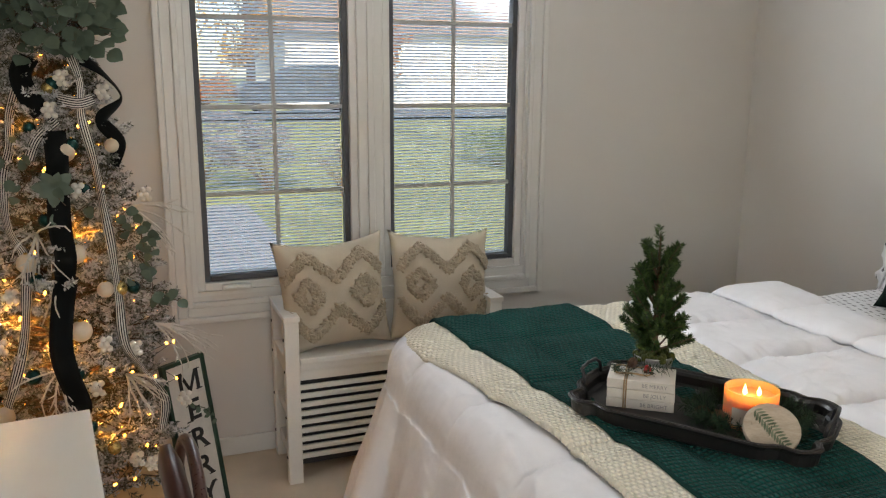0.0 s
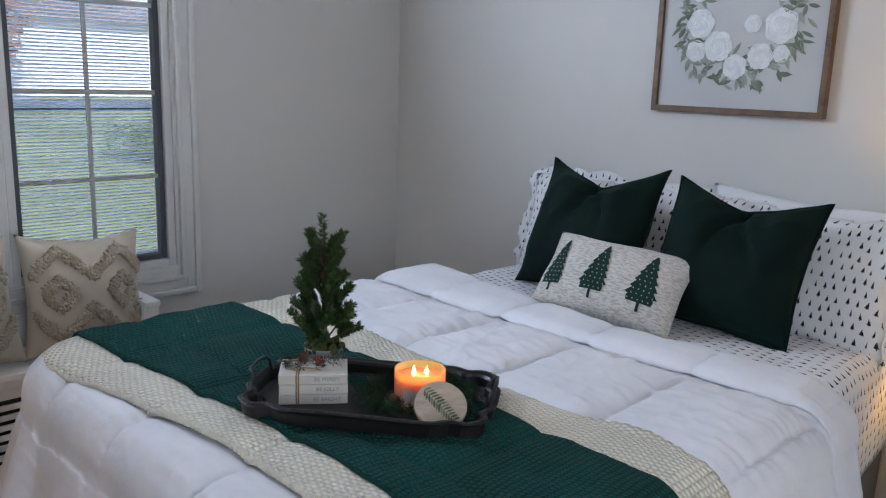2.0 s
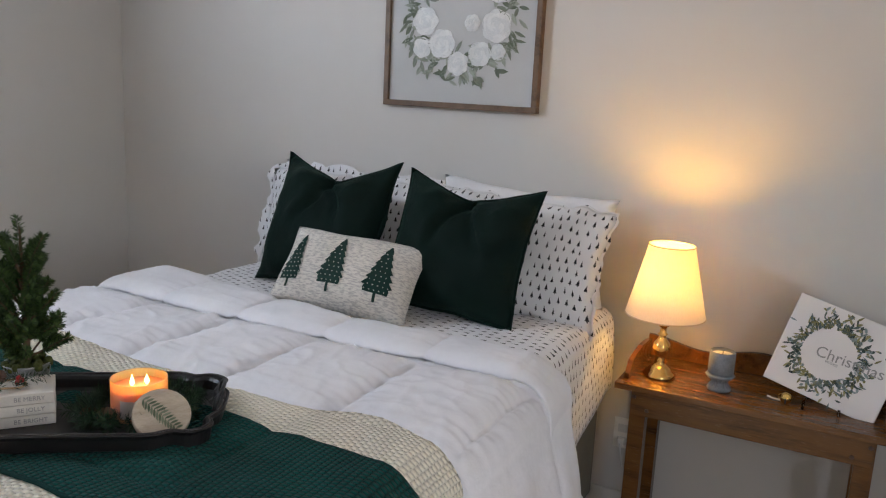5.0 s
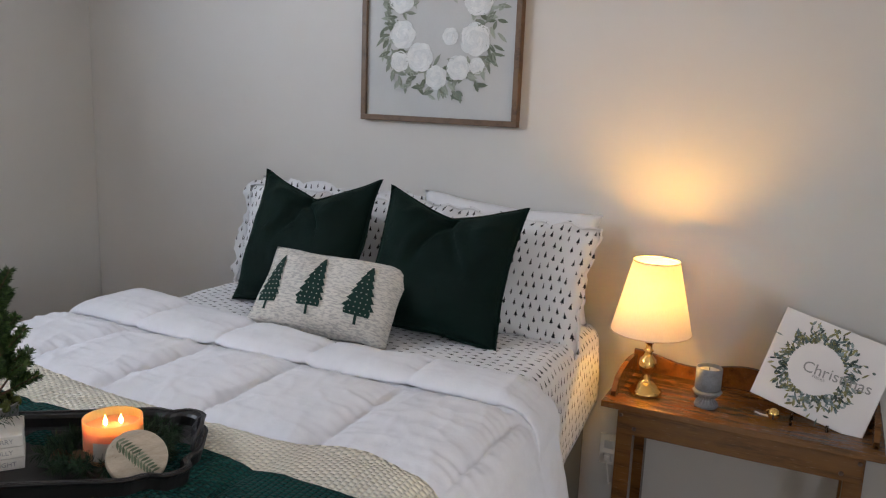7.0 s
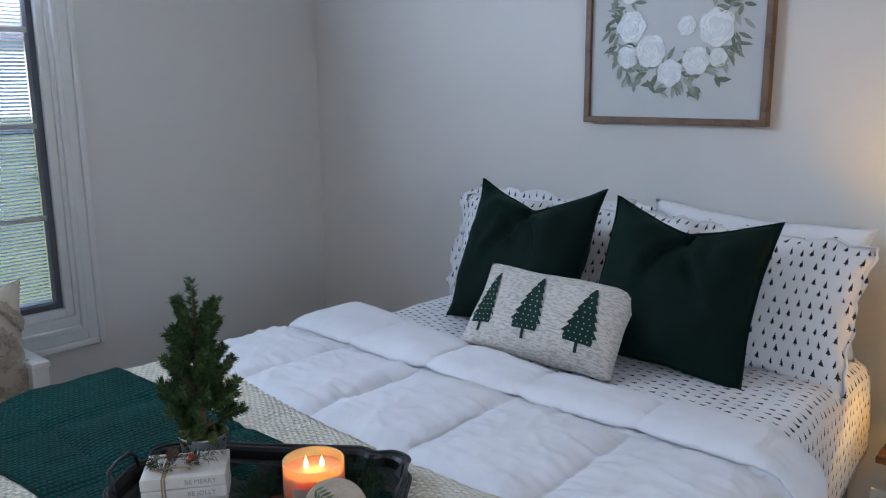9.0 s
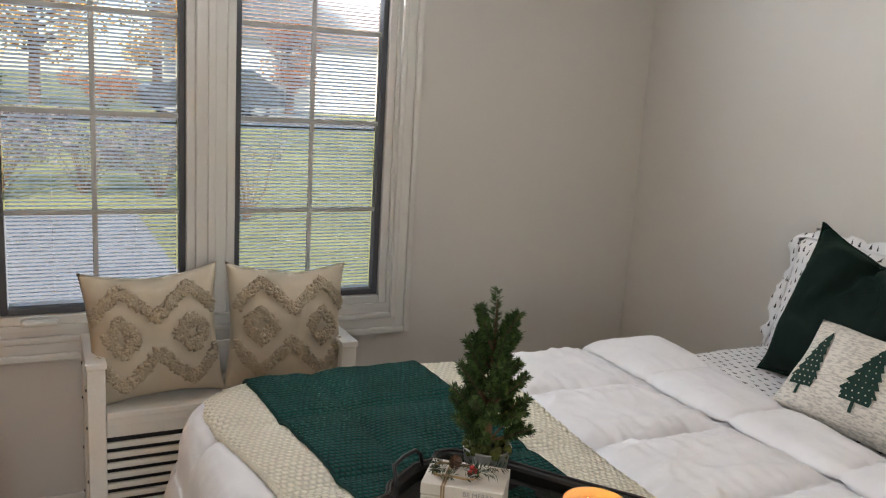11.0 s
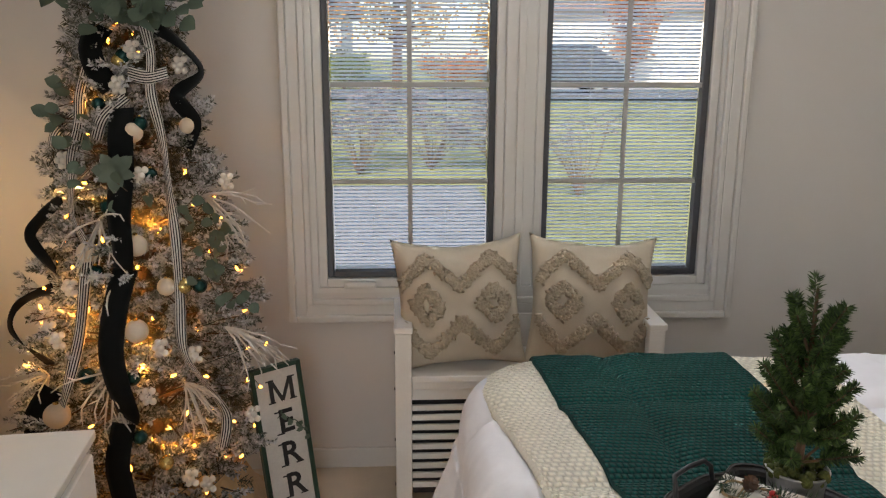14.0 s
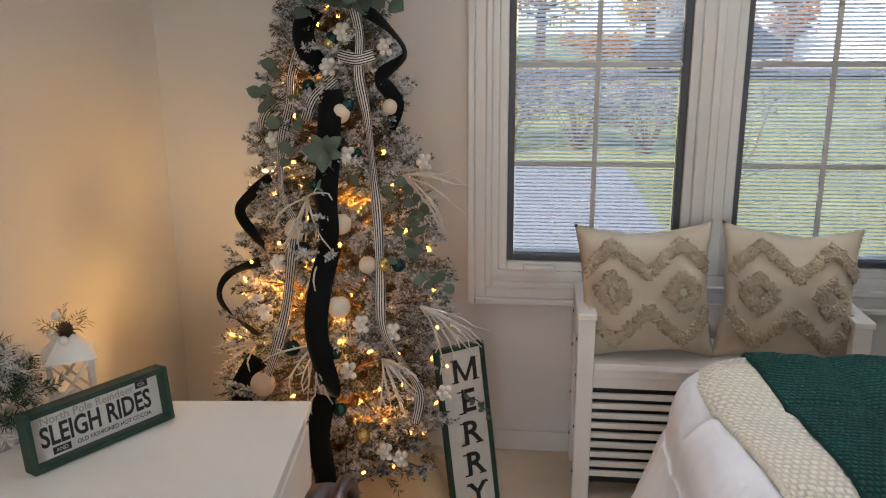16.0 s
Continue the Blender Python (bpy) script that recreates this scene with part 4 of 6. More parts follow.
tray_black = surface("tray_black", (0.009, 0.008, 0.008), 0.42, big=12.0, fine=160.0, vary=0.4, relief=0.12)
tray_worn = surface("tray_worn", (0.05, 0.045, 0.042), 0.5, big=20.0, fine=200.0, vary=0.5, relief=0.2)
paper_white = surface("paper_white", (0.66, 0.62, 0.56), 0.7, big=20.0, fine=250.0, vary=0.08, relief=0.15)
twine = surface("twine", (0.35, 0.24, 0.13), 0.9, big=60.0, fine=400.0, vary=0.3, relief=0.6)
ink_grey = surface("ink_grey", (0.30, 0.29, 0.28), 0.8, vary=0.05, relief=0.0)
ink_black = surface("ink_black", (0.015, 0.015, 0.015), 0.7, vary=0.05, relief=0.0)
cone_brown = surface("cone_brown", (0.11, 0.055, 0.03), 0.8, big=60.0, fine=250.0, vary=0.45, relief=0.3)
berry_red = surface("berry_red", (0.42, 0.02, 0.02), 0.3, vary=0.15, relief=0.0)

TRAY = 0.863
tray_at = pose(-1.819, -1.976, TRAY, 0, 0, -54)
tray = thing("tray", "black wooden scalloped tray with metal handles on the throw", "tray", at=tray_at)


def tray_outline(k, grow=0.0):
    """The scalloped outline: a rounded rectangle whose corners flare out in small lobes."""
    a = 2 * math.pi * k
    c, s = math.cos(a), math.sin(a)
    hx, hy = 0.272 + grow, 0.168 + grow
    p = 5.0
    r = (abs(c / hx) ** p + abs(s / hy) ** p) ** (-1 / p)
    x, y = r * c, r * s
    u, v = x / hx, y / hy
    # long sides dip in gently; bracket-like notches beside the corners
    y -= math.copysign(0.016, y) * math.exp(-((abs(u) - 0.70) / 0.08) ** 2) * (abs(v) > 0.7)
    x -= math.copysign(0.017, x) * math.exp(-((abs(v) - 0.50) / 0.14) ** 2) * (abs(u) > 0.8)
    y -= math.copysign(0.006, y) * (1 - min(1, abs(u) * 1.6) ** 2) * (abs(v) > 0.7)
    return x, y


bm = bmesh.new()
n, rings = 160, []
for grow, z in ((-0.040, 0.000), (-0.010, 0.000), (-0.002, 0.006), (0.001, 0.030), (0.006, 0.038), (0.003, 0.041), (-0.010, 0.036), (-0.014, 0.030), (-0.016, 0.012), (-0.026, 0.008)):
    rings.append([bm.verts.new((*tray_outline(i / n, grow), z)) for i in range(n)])
for a, b in zip(rings, rings[1:]):
    for i in range(n):
        bm.faces.new((a[i], a[(i + 1) % n], b[(i + 1) % n], b[i]))
bm.faces.new(rings[0][::-1])
bm.faces.new(rings[-1])
part("dish", bm, tray_black, tray, smooth=False)
part("rim_wear", tube([(*tray_outline(i / 120, -0.002), 0.0405) for i in range(121)], 0.0018, 5), tray_worn, tray, "worn rim edge", smooth=True)
for s in (-1, 1):
    e = 0.257
    part("handle", tube([(s * e, -0.050, 0.038), (s * (e + 0.004), -0.048, 0.062), (s * (e + 0.012), -0.040, 0.070), (s * (e + 0.014), 0.0, 0.072), (s * (e + 0.012), 0.040, 0.070), (s * (e + 0.004), 0.048, 0.062), (s * e, 0.050, 0.038)], 0.0042, 8), black_metal, tray, "black metal handle", smooth=True)


def on_tray(u, v, turn=0.0):
    return tray_at @ pose(u, v, 0.008, 0, 0, turn)


# small potted fir
pot = thing("potted_fir", "small artificial fir tree in a galvanised pot", "potted tree", at=on_tray(-0.150, 0.112))
part("pot", lathe([(0.036, 0.0), (0.039, 0.020), (0.041, 0.023), (0.043, 0.050), (0.047, 0.074), (0.049, 0.077), (0.046, 0.078), (0.043, 0.066)], 28), galvanised, pot, "galvanised metal pot", smooth=True)
rnd = random.Random(3)
bm = bmesh.new()
for i in range(70):
    a, r = rnd.uniform(0, 6.28), 0.044 * math.sqrt(rnd.random())
    add_ball(bm, (r * math.cos(a), r * math.sin(a), 0.071 + rnd.uniform(-0.004, 0.010)), rnd.uniform(0.005, 0.010), 6, 4)
part("moss", bm, moss, pot, smooth=True)
part("trunk", tube([(0, 0, 0.05), (0.002, 0, 0.15), (0.0, 0.002, 0.26), (0, 0, 0.37)], [0.008, 0.007, 0.005, 0.002], 7), bark, pot)
sprigs, limbs = [((0, 0, 0.25), (-0.004, 0.0, 0.388))], bmesh.new()
for level in range(6):
    z = 0.088 + 0.037 * level
    reach = 0.088 - 0.0085 * level
    m = 6 if level < 4 else 4
    for i in range(m):
        a = 2 * math.pi * (i + 0.37 * level) / m + rnd.uniform(-0.25, 0.25)
        rr = reach * rnd.uniform(0.72, 1.1)
        up = 0.056 + 0.002 * level + rnd.uniform(-0.015, 0.02)
        s = Vector((0.006 * math.cos(a), 0.006 * math.sin(a), z))
        e = Vector((rr * math.cos(a), rr * math.sin(a), z + up))
        add_tube(limbs, [s, e], [0.0026, 0.0014], 5)
        sprigs.append((s.lerp(e, 0.30), e))
        for sd in ((-0.6,) if i % 2 else (0.6,)):
            f = Vector((rr * 0.72 * math.cos(a + sd), rr * 0.78 * math.sin(a + sd), z + up * 0.9 + rnd.uniform(-0.01, 0.012)))
            sprigs.append((s.lerp(e, 0.35), f))
part("branchwork", limbs, bark, pot)
needle_mesh("needles", sprigs, fir_green, pot, 5, 270, 0.0165, 0.0025, lift=0.55)

# three stacked wooden books tied with twine
books = thing("book_stack", "three stacked cream decorative books tied with twine", "books", at=on_tray(-0.136, -0.006, 16.5))
BW, BD, BH = 0.148, 0.105, 0.0215
for i, words in enumerate(("BE BRIGHT", "BE JOLLY", "BE MERRY")):
    z = i * (BH + 0.001)
    b = part("book", box(-BW / 2, BW / 2, -BD / 2 + 0.001 * i, BD / 2, z, z + BH, 0.0015), paper_white, books, at=pose(0, 0, 0, 0, 0, (0, 0.8, -0.6)[i]))
    add_text("lettering", words, 0.0125, ink_grey, b, pose(0.030, -BD / 2 + 0.001 * i - 0.0003, z + BH / 2, 90))
TOPB = 3 * BH + 0.002
for x in (-0.036, -0.031):
    part("twine", tube([(x, -BD / 2 - 0.002, 0.0), (x, -BD / 2 - 0.002, TOPB + 0.001), (x, 0, TOPB + 0.002), (x, BD / 2 + 0.001, TOPB + 0.001)], 0.0016, 5), twine, books)
spray = thing("pine_spray", "small spray of fir, pine cone and red berries", "decoration", at=books.matrix_world @ pose(-0.02, 0.0, TOPB))
sp = [((0.045 * math.cos(a), 0.030 * math.sin(a), 0.008), (0.045 * math.cos(a + 0.7), 0.030 * math.sin(a + 0.7), 0.012)) for a in (0.3, 1.2, 2.2, 3.1, 4.0, 5.2)] + [((0.01, 0, 0.01), (0.085, 0.02, 0.016)), ((0.02, 0.0, 0.01), (0.075, -0.02, 0.02))]
needle_mesh("needles", sp, dark_fir, spray, 9, 40, 0.016, 0.0018)


def pine_cone(parent, at, size=0.02):
    bm = bmesh.new()
    for i in range(44):
        k = i / 43
        a = i * 2.399
        r = size * (0.25 + 0.75 * math.sin(math.pi * (0.15 + 0.75 * k)))
        add_leaf(bm, (0.3 * r * math.cos(a), 0.3 * r * math.sin(a), 2 * size * k), (math.cos(a), math.sin(a), 0.35), (0, 0, 1), r * 0.85, size * 0.62, -0.2, 2)
    return part("pine_cone", bm, cone_brown, parent, at=at)


pine_cone(spray, pose(-0.005, 0.005, 0.008, 20, 10), 0.013)
for p in ((0.028, -0.012, 0.012), (0.036, -0.006, 0.014), (0.030, -0.003, 0.018)):
    part("berry", ball(p, 0.0055, 8, 6), berry_red, spray, smooth=True)
part("wire_ring", tube([(0.042 * math.cos(a), 0.030 * math.sin(a), 0.006 + 0.003 * math.sin(3 * a)) for a in (2 * math.pi * k / 30 for k in range(31))], 0.0022, 5), twine, spray)

# burning three-wick candle
wax = Nodes("candle_wax")
wax.set(Base_Color=(0.80, 0.38, 0.22), Roughness=0.45, Subsurface_Weight=1.0, Subsurface_Radius=(0.05, 0.022, 0.010), Subsurface_Scale=1.0)
flame = glowing("flame", (1.0, 0.62, 0.18), 9.0)
candle = thing("candle", "burning peach-coloured two-wick candle in a jar", "candle", at=on_tray(0.102, 0.003))
CR, CH = 0.056, 0.082
part("jar", lathe([(CR - 0.004, 0.0), (CR, 0.004), (CR, CH), (CR - 0.003, CH), (CR - 0.003, CH - 0.018)], 40), wax.m, candle, "glowing peach wax", smooth=False)
for dx, dy, hh in ((-0.013, -0.004, 0.019), (0.014, 0.006, 0.016)):
    part("wick", tube([(dx, dy, CH - 0.018), (dx + 0.001, dy, CH - 0.008)], 0.0012, 5), ink_black, candle)
    part("flame", lathe([(0.0012, CH - 0.017), (0.0046, CH - 0.012), (0.0042, CH - 0.007), (0.0018, CH - 0.018 + hh), (0.0002, CH - 0.012 + hh)], 12, (dx, dy, 0)), flame, candle, "candle flame", smooth=True)
bm = bmesh.new()
for i in range(9):
    a0, a1 = radians(-118 + 4.6 * i), radians(-118 + 4.6 * (i + 1))
    r = CR + 0.0006
    bm.faces.new([bm.verts.new((r * math.cos(a), r * math.sin(a), z)) for a, z in ((a0, 0.012), (a1, 0.012), (a1, 0.050), (a0, 0.050))])
part("label", bm, paper_white, candle, "plain pale paper label")
cw = candle.matrix_world.translation
lamp("candle_light", (cw.x, cw.y, cw.z + CH + 0.006), 0.045, 0.008, (1.0, 0.36, 0.09))

# round wooden lid leaning against the candle
pale_wood = wood("pale_wood", (0.36, 0.28, 0.20), (0.58, 0.49, 0.38), 0.6, (3, 12, 3), 6.0)
lid = thing("wooden_disc", "round pale wooden disc with a painted fern sprig", "disc", at=on_tray(0.178, -0.134, 20) @ pose(0, 0, 0.002, 40))
part("disc", lathe([(0.053, 0.0), (0.055, 0.002), (0.055, 0.010), (0.053, 0.012)], 40, (0, 0.055, 0)), pale_wood, lid)
bm = bmesh.new()
for i in range(13):
    k = i / 12
    c = Vector((-0.030 + 0.052 * k, 0.090 - 0.070 * k, 0.0126))
    for s in (-1, 1):
        add_leaf(bm, c, (0.35 + s * 0.5, -0.5 + s * 0.75, 0), (0, 0, 1), 0.021 * (1 - 0.5 * abs(k - 0.4)), 0.005, 0.0, 3)
part("painted_fern", bm, needles("fern_paint", (0.09, 0.12, 0.07), (0.22, 0.25, 0.17)), lid, "painted green fern")

# fir garland round the candle
garland = thing("garland", "dark fir garland with pine cones round the candle", "garland", at=on_tray(0.100, 0.002))
sp, rnd = [], random.Random(8)
for i in range(46):
    a = 2 * math.pi * i / 46 + rnd.uniform(-0.1, 0.1)
    r = rnd.uniform(0.066, 0.085)
    s = (r * math.cos(a), r * math.sin(a), rnd.uniform(0.006, 0.022))
    far = rnd.uniform(0.035, 0.062)
    b = a + rnd.uniform(-1.0, 1.0)
    sp.append((s, (s[0] + far * math.cos(b), s[1] * 1.0 + far * 0.8 * math.sin(b), s[2] + rnd.uniform(-0.002, 0.025))))
needle_mesh("needles", sp, dark_fir, garland, 12, 90, 0.026, 0.0016)
pine_cone(garland, pose(-0.055, -0.055, 0.012, 50, 0, 30), 0.019)
pine_cone(garland, pose(-0.075, -0.02, 0.010, 70, 0, -40), 0.017)

# knitted lumbar cushion with three firs
heather = Nodes("heather_knit")
hv = heather.coord()
flecks = heather.noise(heather.stretch(hv, 60, 60, 240), 1.0, 2.0)
heather.set(Base_Color=heather.ramp(flecks, [(0.38, (0.42, 0.40, 0.37)), (0.55, (0.66, 0.62, 0.56))]), Roughness=0.9, Sheen_Weight=0.2)
heather.bump(flecks, 0.6, 0.004)
LW, LH, LD = 0.50, 0.288, 0.14
lumbar = pillow("lumbar_cushion", LW, LH, LD, heather.m, "cream heather knit lumbar cushion with three green firs", facing(-0.800, -1.856, 0.832, 41, 9, 3.5), seed=21, corner=0.045)


def front_of(u, v):
    a, b = 2 * u / LW, 2 * v / LH
    full = max(1 - abs(a) ** 2.6, 0) ** 0.55 * max(1 - abs(b) ** 2.6, 0) ** 0.55
    wr = noise.noise((u * 7 + 21, v * 7, -2.0)) * 0.012 + noise.noise((u * 19 + 21, v * 15, -3.0)) * 0.004
    return Vector((u * (1 - 0.045 * (1 - b * b) * abs(a) ** 3), -LD / 2 * full - wr * full**0.5 - 0.0035, v * (1 - 0.045 * (1 - a * a) * abs(b) ** 3) + LH / 2))


fir_knit = surface("fir_knit", (0.003, 0.028, 0.020), 0.9, big=40.0, fine=300.0, vary=0.3, relief=0.5)
for c, w in ((-0.182, 0.088), (-0.024, 0.096), (0.142, 0.102)):
    bm, dots = bmesh.new(), bmesh.new()
    rows = []
    for i in range(43):
        k = i / 42
        # stepped tiers under a blunt tip, full low down
        half = w / 2 * (0.06 + 0.96 * (1 - k) ** 0.85) * (0.80 + 0.34 * (1 - (k * 7) % 1)) * min(1.0, 0.70 + k * 3)
        v = -0.075 + 0.175 * k
        rows.append([bm.verts.new(front_of(c + half * q, v)) for q in (-1, -0.5, 0, 0.5, 1)])
    for a, b in zip(rows, rows[1:]):
        for q in range(4):
            bm.faces.new((a[q], a[q + 1], b[q + 1], b[q]))
    stem = [[bm.verts.new(front_of(c + q * 0.005, v)) for q in (-1, 1)] for v in span(-0.102, -0.075, 5)]
    for a, b in zip(stem, stem[1:]):
        bm.faces.new((a[0], a[1], b[1], b[0]))
    fir = part("knitted_fir", bm, fir_knit, lumbar, "dark green knitted fir")
    for i in range(9):
        k = 0.05 + i * 0.095
        m = max(1, int(6 * (1 - k)))
        for q in range(m):
            u = c + (q - (m - 1) / 2) * 0.017 + (0.004 if i % 2 else -0.004)
            add_ball(dots, front_of(u, -0.075 + 0.175 * k) + Vector((0, -0.001, 0)), 0.0019, 5, 4)
    part("dots", dots, paper_white, fir)

# rose wreath painted on the canvas
petal_white = surface("petal_white", (0.76, 0.77, 0.76), 0.6, big=30.0, fine=200.0, vary=0.10, relief=0.4)
petal_grey = surface("petal_grey", (0.68, 0.70, 0.70), 0.6, big=30.0, fine=200.0, vary=0.10, relief=0.3)
leaf_paint = needles("leaf_paint", (0.13, 0.155, 0.11), (0.38, 0.41, 0.35))
PCY, PCZ = (PY0 + PY1) / 2, (PZ0 + PZ1) / 2 + 0.012
rnd = random.Random(5)
bm = bmesh.new()
for i in range(270):
    a = 2 * math.pi * i / 270 + rnd.uniform(-0.05, 0.05)
    r = 0.190 + rnd.uniform(-0.060, 0.062)
    d = a + rnd.choice((-0.9, 0.0, 0.9)) + rnd.uniform(-0.4, 0.4) + (math.pi if rnd.random() < 0.25 else 0)
    add_leaf(bm, (-0.0228 - 0.0006 * rnd.random(), PCY - r * math.cos(a), PCZ + r * math.sin(a)), (0, -math.cos(d), math.sin(d)), (-1, 0, 0), rnd.uniform(0.035, 0.06), rnd.uniform(0.012, 0.02), 0.0, 3)
part("painted_leaves", bm, leaf_paint, painting, "painted grey-green leaves")


def rose(y, z, r, turn):
    lines = bmesh.new()
    o = part("painted_rose", lathe([(0.10 * r, 0.0), (0.12 * r, 0.0008)], 10), petal_grey, painting, "painted white rose", at=pose(-0.0300, y, z, 0, -90, 0))
    turned = o.matrix_basis.inverted()
    for ring, (k, m) in enumerate(((1.0, 6), (0.78, 5), (0.55, 5), (0.33, 4))):
        for i in range(m):
            a = turn + 2 * math.pi * (i + 0.4 * ring) / m
            c = (-0.0245 - 0.0013 * ring - 0.0002 * i, y + 0.42 * r * k * math.cos(a), z + 0.42 * r * k * math.sin(a))
            bm = bmesh.new()
            fan = [bm.verts.new((c[0], c[1] + 0.58 * r * k * math.cos(b) * (1 + 0.12 * math.sin(3 * b + i)), c[2] + 0.58 * r * k * math.sin(b))) for b in (2 * math.pi * q / 14 for q in range(14))]
            bm.faces.new(fan)
            part("petal", bm, petal_white if (i + ring) % 2 else petal_grey, o, at=turned)
            arc = [(c[0] - 0.0006, c[1] + 0.56 * r * k * math.cos(b), c[2] + 0.56 * r * k * math.sin(b)) for b in span(a - 1.1, a + 1.1, 9)]
            add_tube(lines, arc, [0.0003] + [0.0009] * 7 + [0.0003], 4)
    tagged(part("brush_stroke", lines, petal_white, o, smooth=True, at=turned), kind="stuff")


for across, up, size in ((-0.163, 0.129, 0.060), (-0.154, -0.003, 0.060), (-0.078, -0.086, 0.062), (-0.006, -0.160, 0.050), (0.085, -0.122, 0.052), (0.150, -0.018, 0.068), (0.160, 0.123, 0.066), (0.048, -0.008, 0.036), (0.160, -0.113, 0.034), (0.088, 0.190, 0.060), (-0.165, -0.103, 0.044), (-0.050, 0.205, 0.056)):
    rose(PCY - across, PCZ - 0.012 + up, 0.92 * size, rnd.uniform(0, 6))

# ---- on the side table ----
stone_grey = surface("stone_grey", (0.20, 0.215, 0.23), 0.8, big=50.0, fine=250.0, vary=0.25, relief=0.4)
pillar = thing("pedestal_candle", "unlit candle in a grey ribbed pedestal cup", "candle", at=pose(-0.255, -2.985, TT) @ Matrix.Scale(1.18, 4))
part("pedestal", lathe([(0.030, 0.0), (0.032, 0.004), (0.029, 0.010), (0.020, 0.020), (0.019, 0.026), (0.036, 0.038), (0.039, 0.042), (0.036, 0.046), (0.030, 0.047)], 28), stone_grey, pillar, smooth=True)
rib = part("rib", tube([(0.0285, 0, 0.010), (0.0195, 0, 0.021), (0.0205, 0, 0.028), (0.034, 0, 0.037)], 0.0022, 5), stone_grey, pillar)
for i in range(1, 18):
    again(rib, pillar, pose(0, 0, 0, 0, 0, 20 * i))
part("cup", lathe([(0.030, 0.047), (0.034, 0.050), (0.034, 0.108), (0.032, 0.110), (0.030, 0.108), (0.030, 0.098)], 28), stone_grey, pillar, smooth=True)
part("wax", lathe([(0.0295, 0.09), (0.0295, 0.1005)], 24), paper_white, pillar, "cream wax")
part("wick", tube([(0, 0, 0.10), (0.001, 0, 0.109)], 0.001, 5), ink_black, pillar)

bell = thing("jingle_bell", "small brass jingle bell lying on the table", "bell", at=pose(-0.262, -3.185, TT))
part("bell", ball((0, 0, 0.018), 0.018, 18, 12), brass, bell, smooth=True)
part("slot", box(-0.0186, -0.010, -0.002, 0.002, 0.006, 0.022), ink_black, bell)
part("loop", tube([(0.0, 0.012 + 0.010 * math.cos(a), 0.020 + 0.010 * math.sin(a)) for a in (2 * math.pi * k / 16 for k in range(17))], 0.0012, 5), brass, bell)
part("ribbon_tail", tube([(0.01, 0.01, 0.004), (0.02, 0.04, 0.003), (0.03, 0.055, 0.004)], 0.003, 6), paper_white, bell)

clear = Nodes("clear_acrylic")
clear.set(Base_Color=(0.95, 0.97, 0.97), Roughness=0.03, IOR=1.46, Transmission_Weight=1.0)
easel = thing("easel", "small clear acrylic easel under the card", "easel")
CARD = pose(-0.215, -3.305, TT + 0.160) @ pose(0, 0, 0, 0, 0, -90 - 6) @ pose(0, 0, 0, -16) @ pose(0, 0, 0, 0, 13.5)
card = thing("christmas_card", "white square card with a painted leaf wreath and script", "card", at=CARD)
card_paper = surface("card_paper", (0.78, 0.74, 0.72), 0.6, big=6.0, fine=300.0, vary=0.03, relief=0.15)
part("panel", box(-0.166, 0.166, 0.0, 0.016, -0.145, 0.145, 0.002), card_paper, card)
rnd = random.Random(15)
leaves = {}
for mat_name, cols in (("olive", ((0.16, 0.15, 0.06), (0.36, 0.33, 0.16))), ("blue_green", ((0.08, 0.12, 0.12), (0.32, 0.38, 0.37))), ("dark_leaf", ((0.03, 0.05, 0.045), (0.12, 0.15, 0.13)))):
    bm = bmesh.new()
    for i in range(150):
        a = rnd.uniform(0, 6.28)
        r = max(0.078, 0.090 + rnd.gauss(0, 0.018))
        d = a + rnd.choice((-1, 1)) * rnd.uniform(0.2, 1.1)
        add_leaf(bm, (r * math.cos(a) - 0.022, -0.0008 - 0.0004 * rnd.random(), r * math.sin(a)), (math.cos(d), 0, math.sin(d)), (0, -1, 0), rnd.uniform(0.010, 0.027), rnd.uniform(0.004, 0.009), 0.0, 3)
    part("painted_leaves", bm, needles("card_" + mat_name, *cols), card)
add_text("script", "Christmas", 0.048, ink_grey, card, pose(0.040, -0.0016, 0.002, 90, 0, 0) @ pose(0, 0, 0, 0, 0, 3), 1.0, 0.0004)
add_text("small_word", "WISHES", 0.011, ink_grey, card, pose(-0.005, -0.0016, -0.022, 90), 1.0, 0.0004)
for y in (-3.235, -3.335):
    part("foot", tube([(-0.285, y, TT + 0.022), (-0.287, y, TT + 0.004), (-0.18, y, TT + 0.004), (-0.10, y, TT + 0.06), (-0.085, y, TT + 0.12)], 0.0042, 8), clear.m, easel, smooth=True)
part("bar", tube([(-0.18, -3.235, TT + 0.004), (-0.18, -3.335, TT + 0.004)], 0.0035, 8), clear.m, easel, smooth=True)

cable = thing("lamp_cable", "thin pale cable running down to the socket", "cable")
part("cord", tube([(-0.02, -2.78, TT + 0.01), (-0.006, -2.70, TT - 0.03), (-0.012, -2.672, 0.40), (-0.02, -2.66, 0.20), (-0.03, -2.645, 0.19), (-0.037, -2.632, 0.284)], 0.003, 6), trim_white, cable, smooth=True)

# ---- glossy white dresser ----
DZ = 0.79
dresser_at = pose(-3.100, -1.275, 0, 0, 0, 5.5)
dresser = thing("dresser", "glossy white dresser with drawers", "dresser", at=dresser_at)
part("top", box(-0.68, 0.0, -1.25, 0.0, DZ - 0.022, DZ, 0.003), gloss_white, dresser)
part("carcass", box(-0.67, -0.03, -1.24, -0.01, 0.06, DZ - 0.0225, 0.002), gloss_white, dresser)
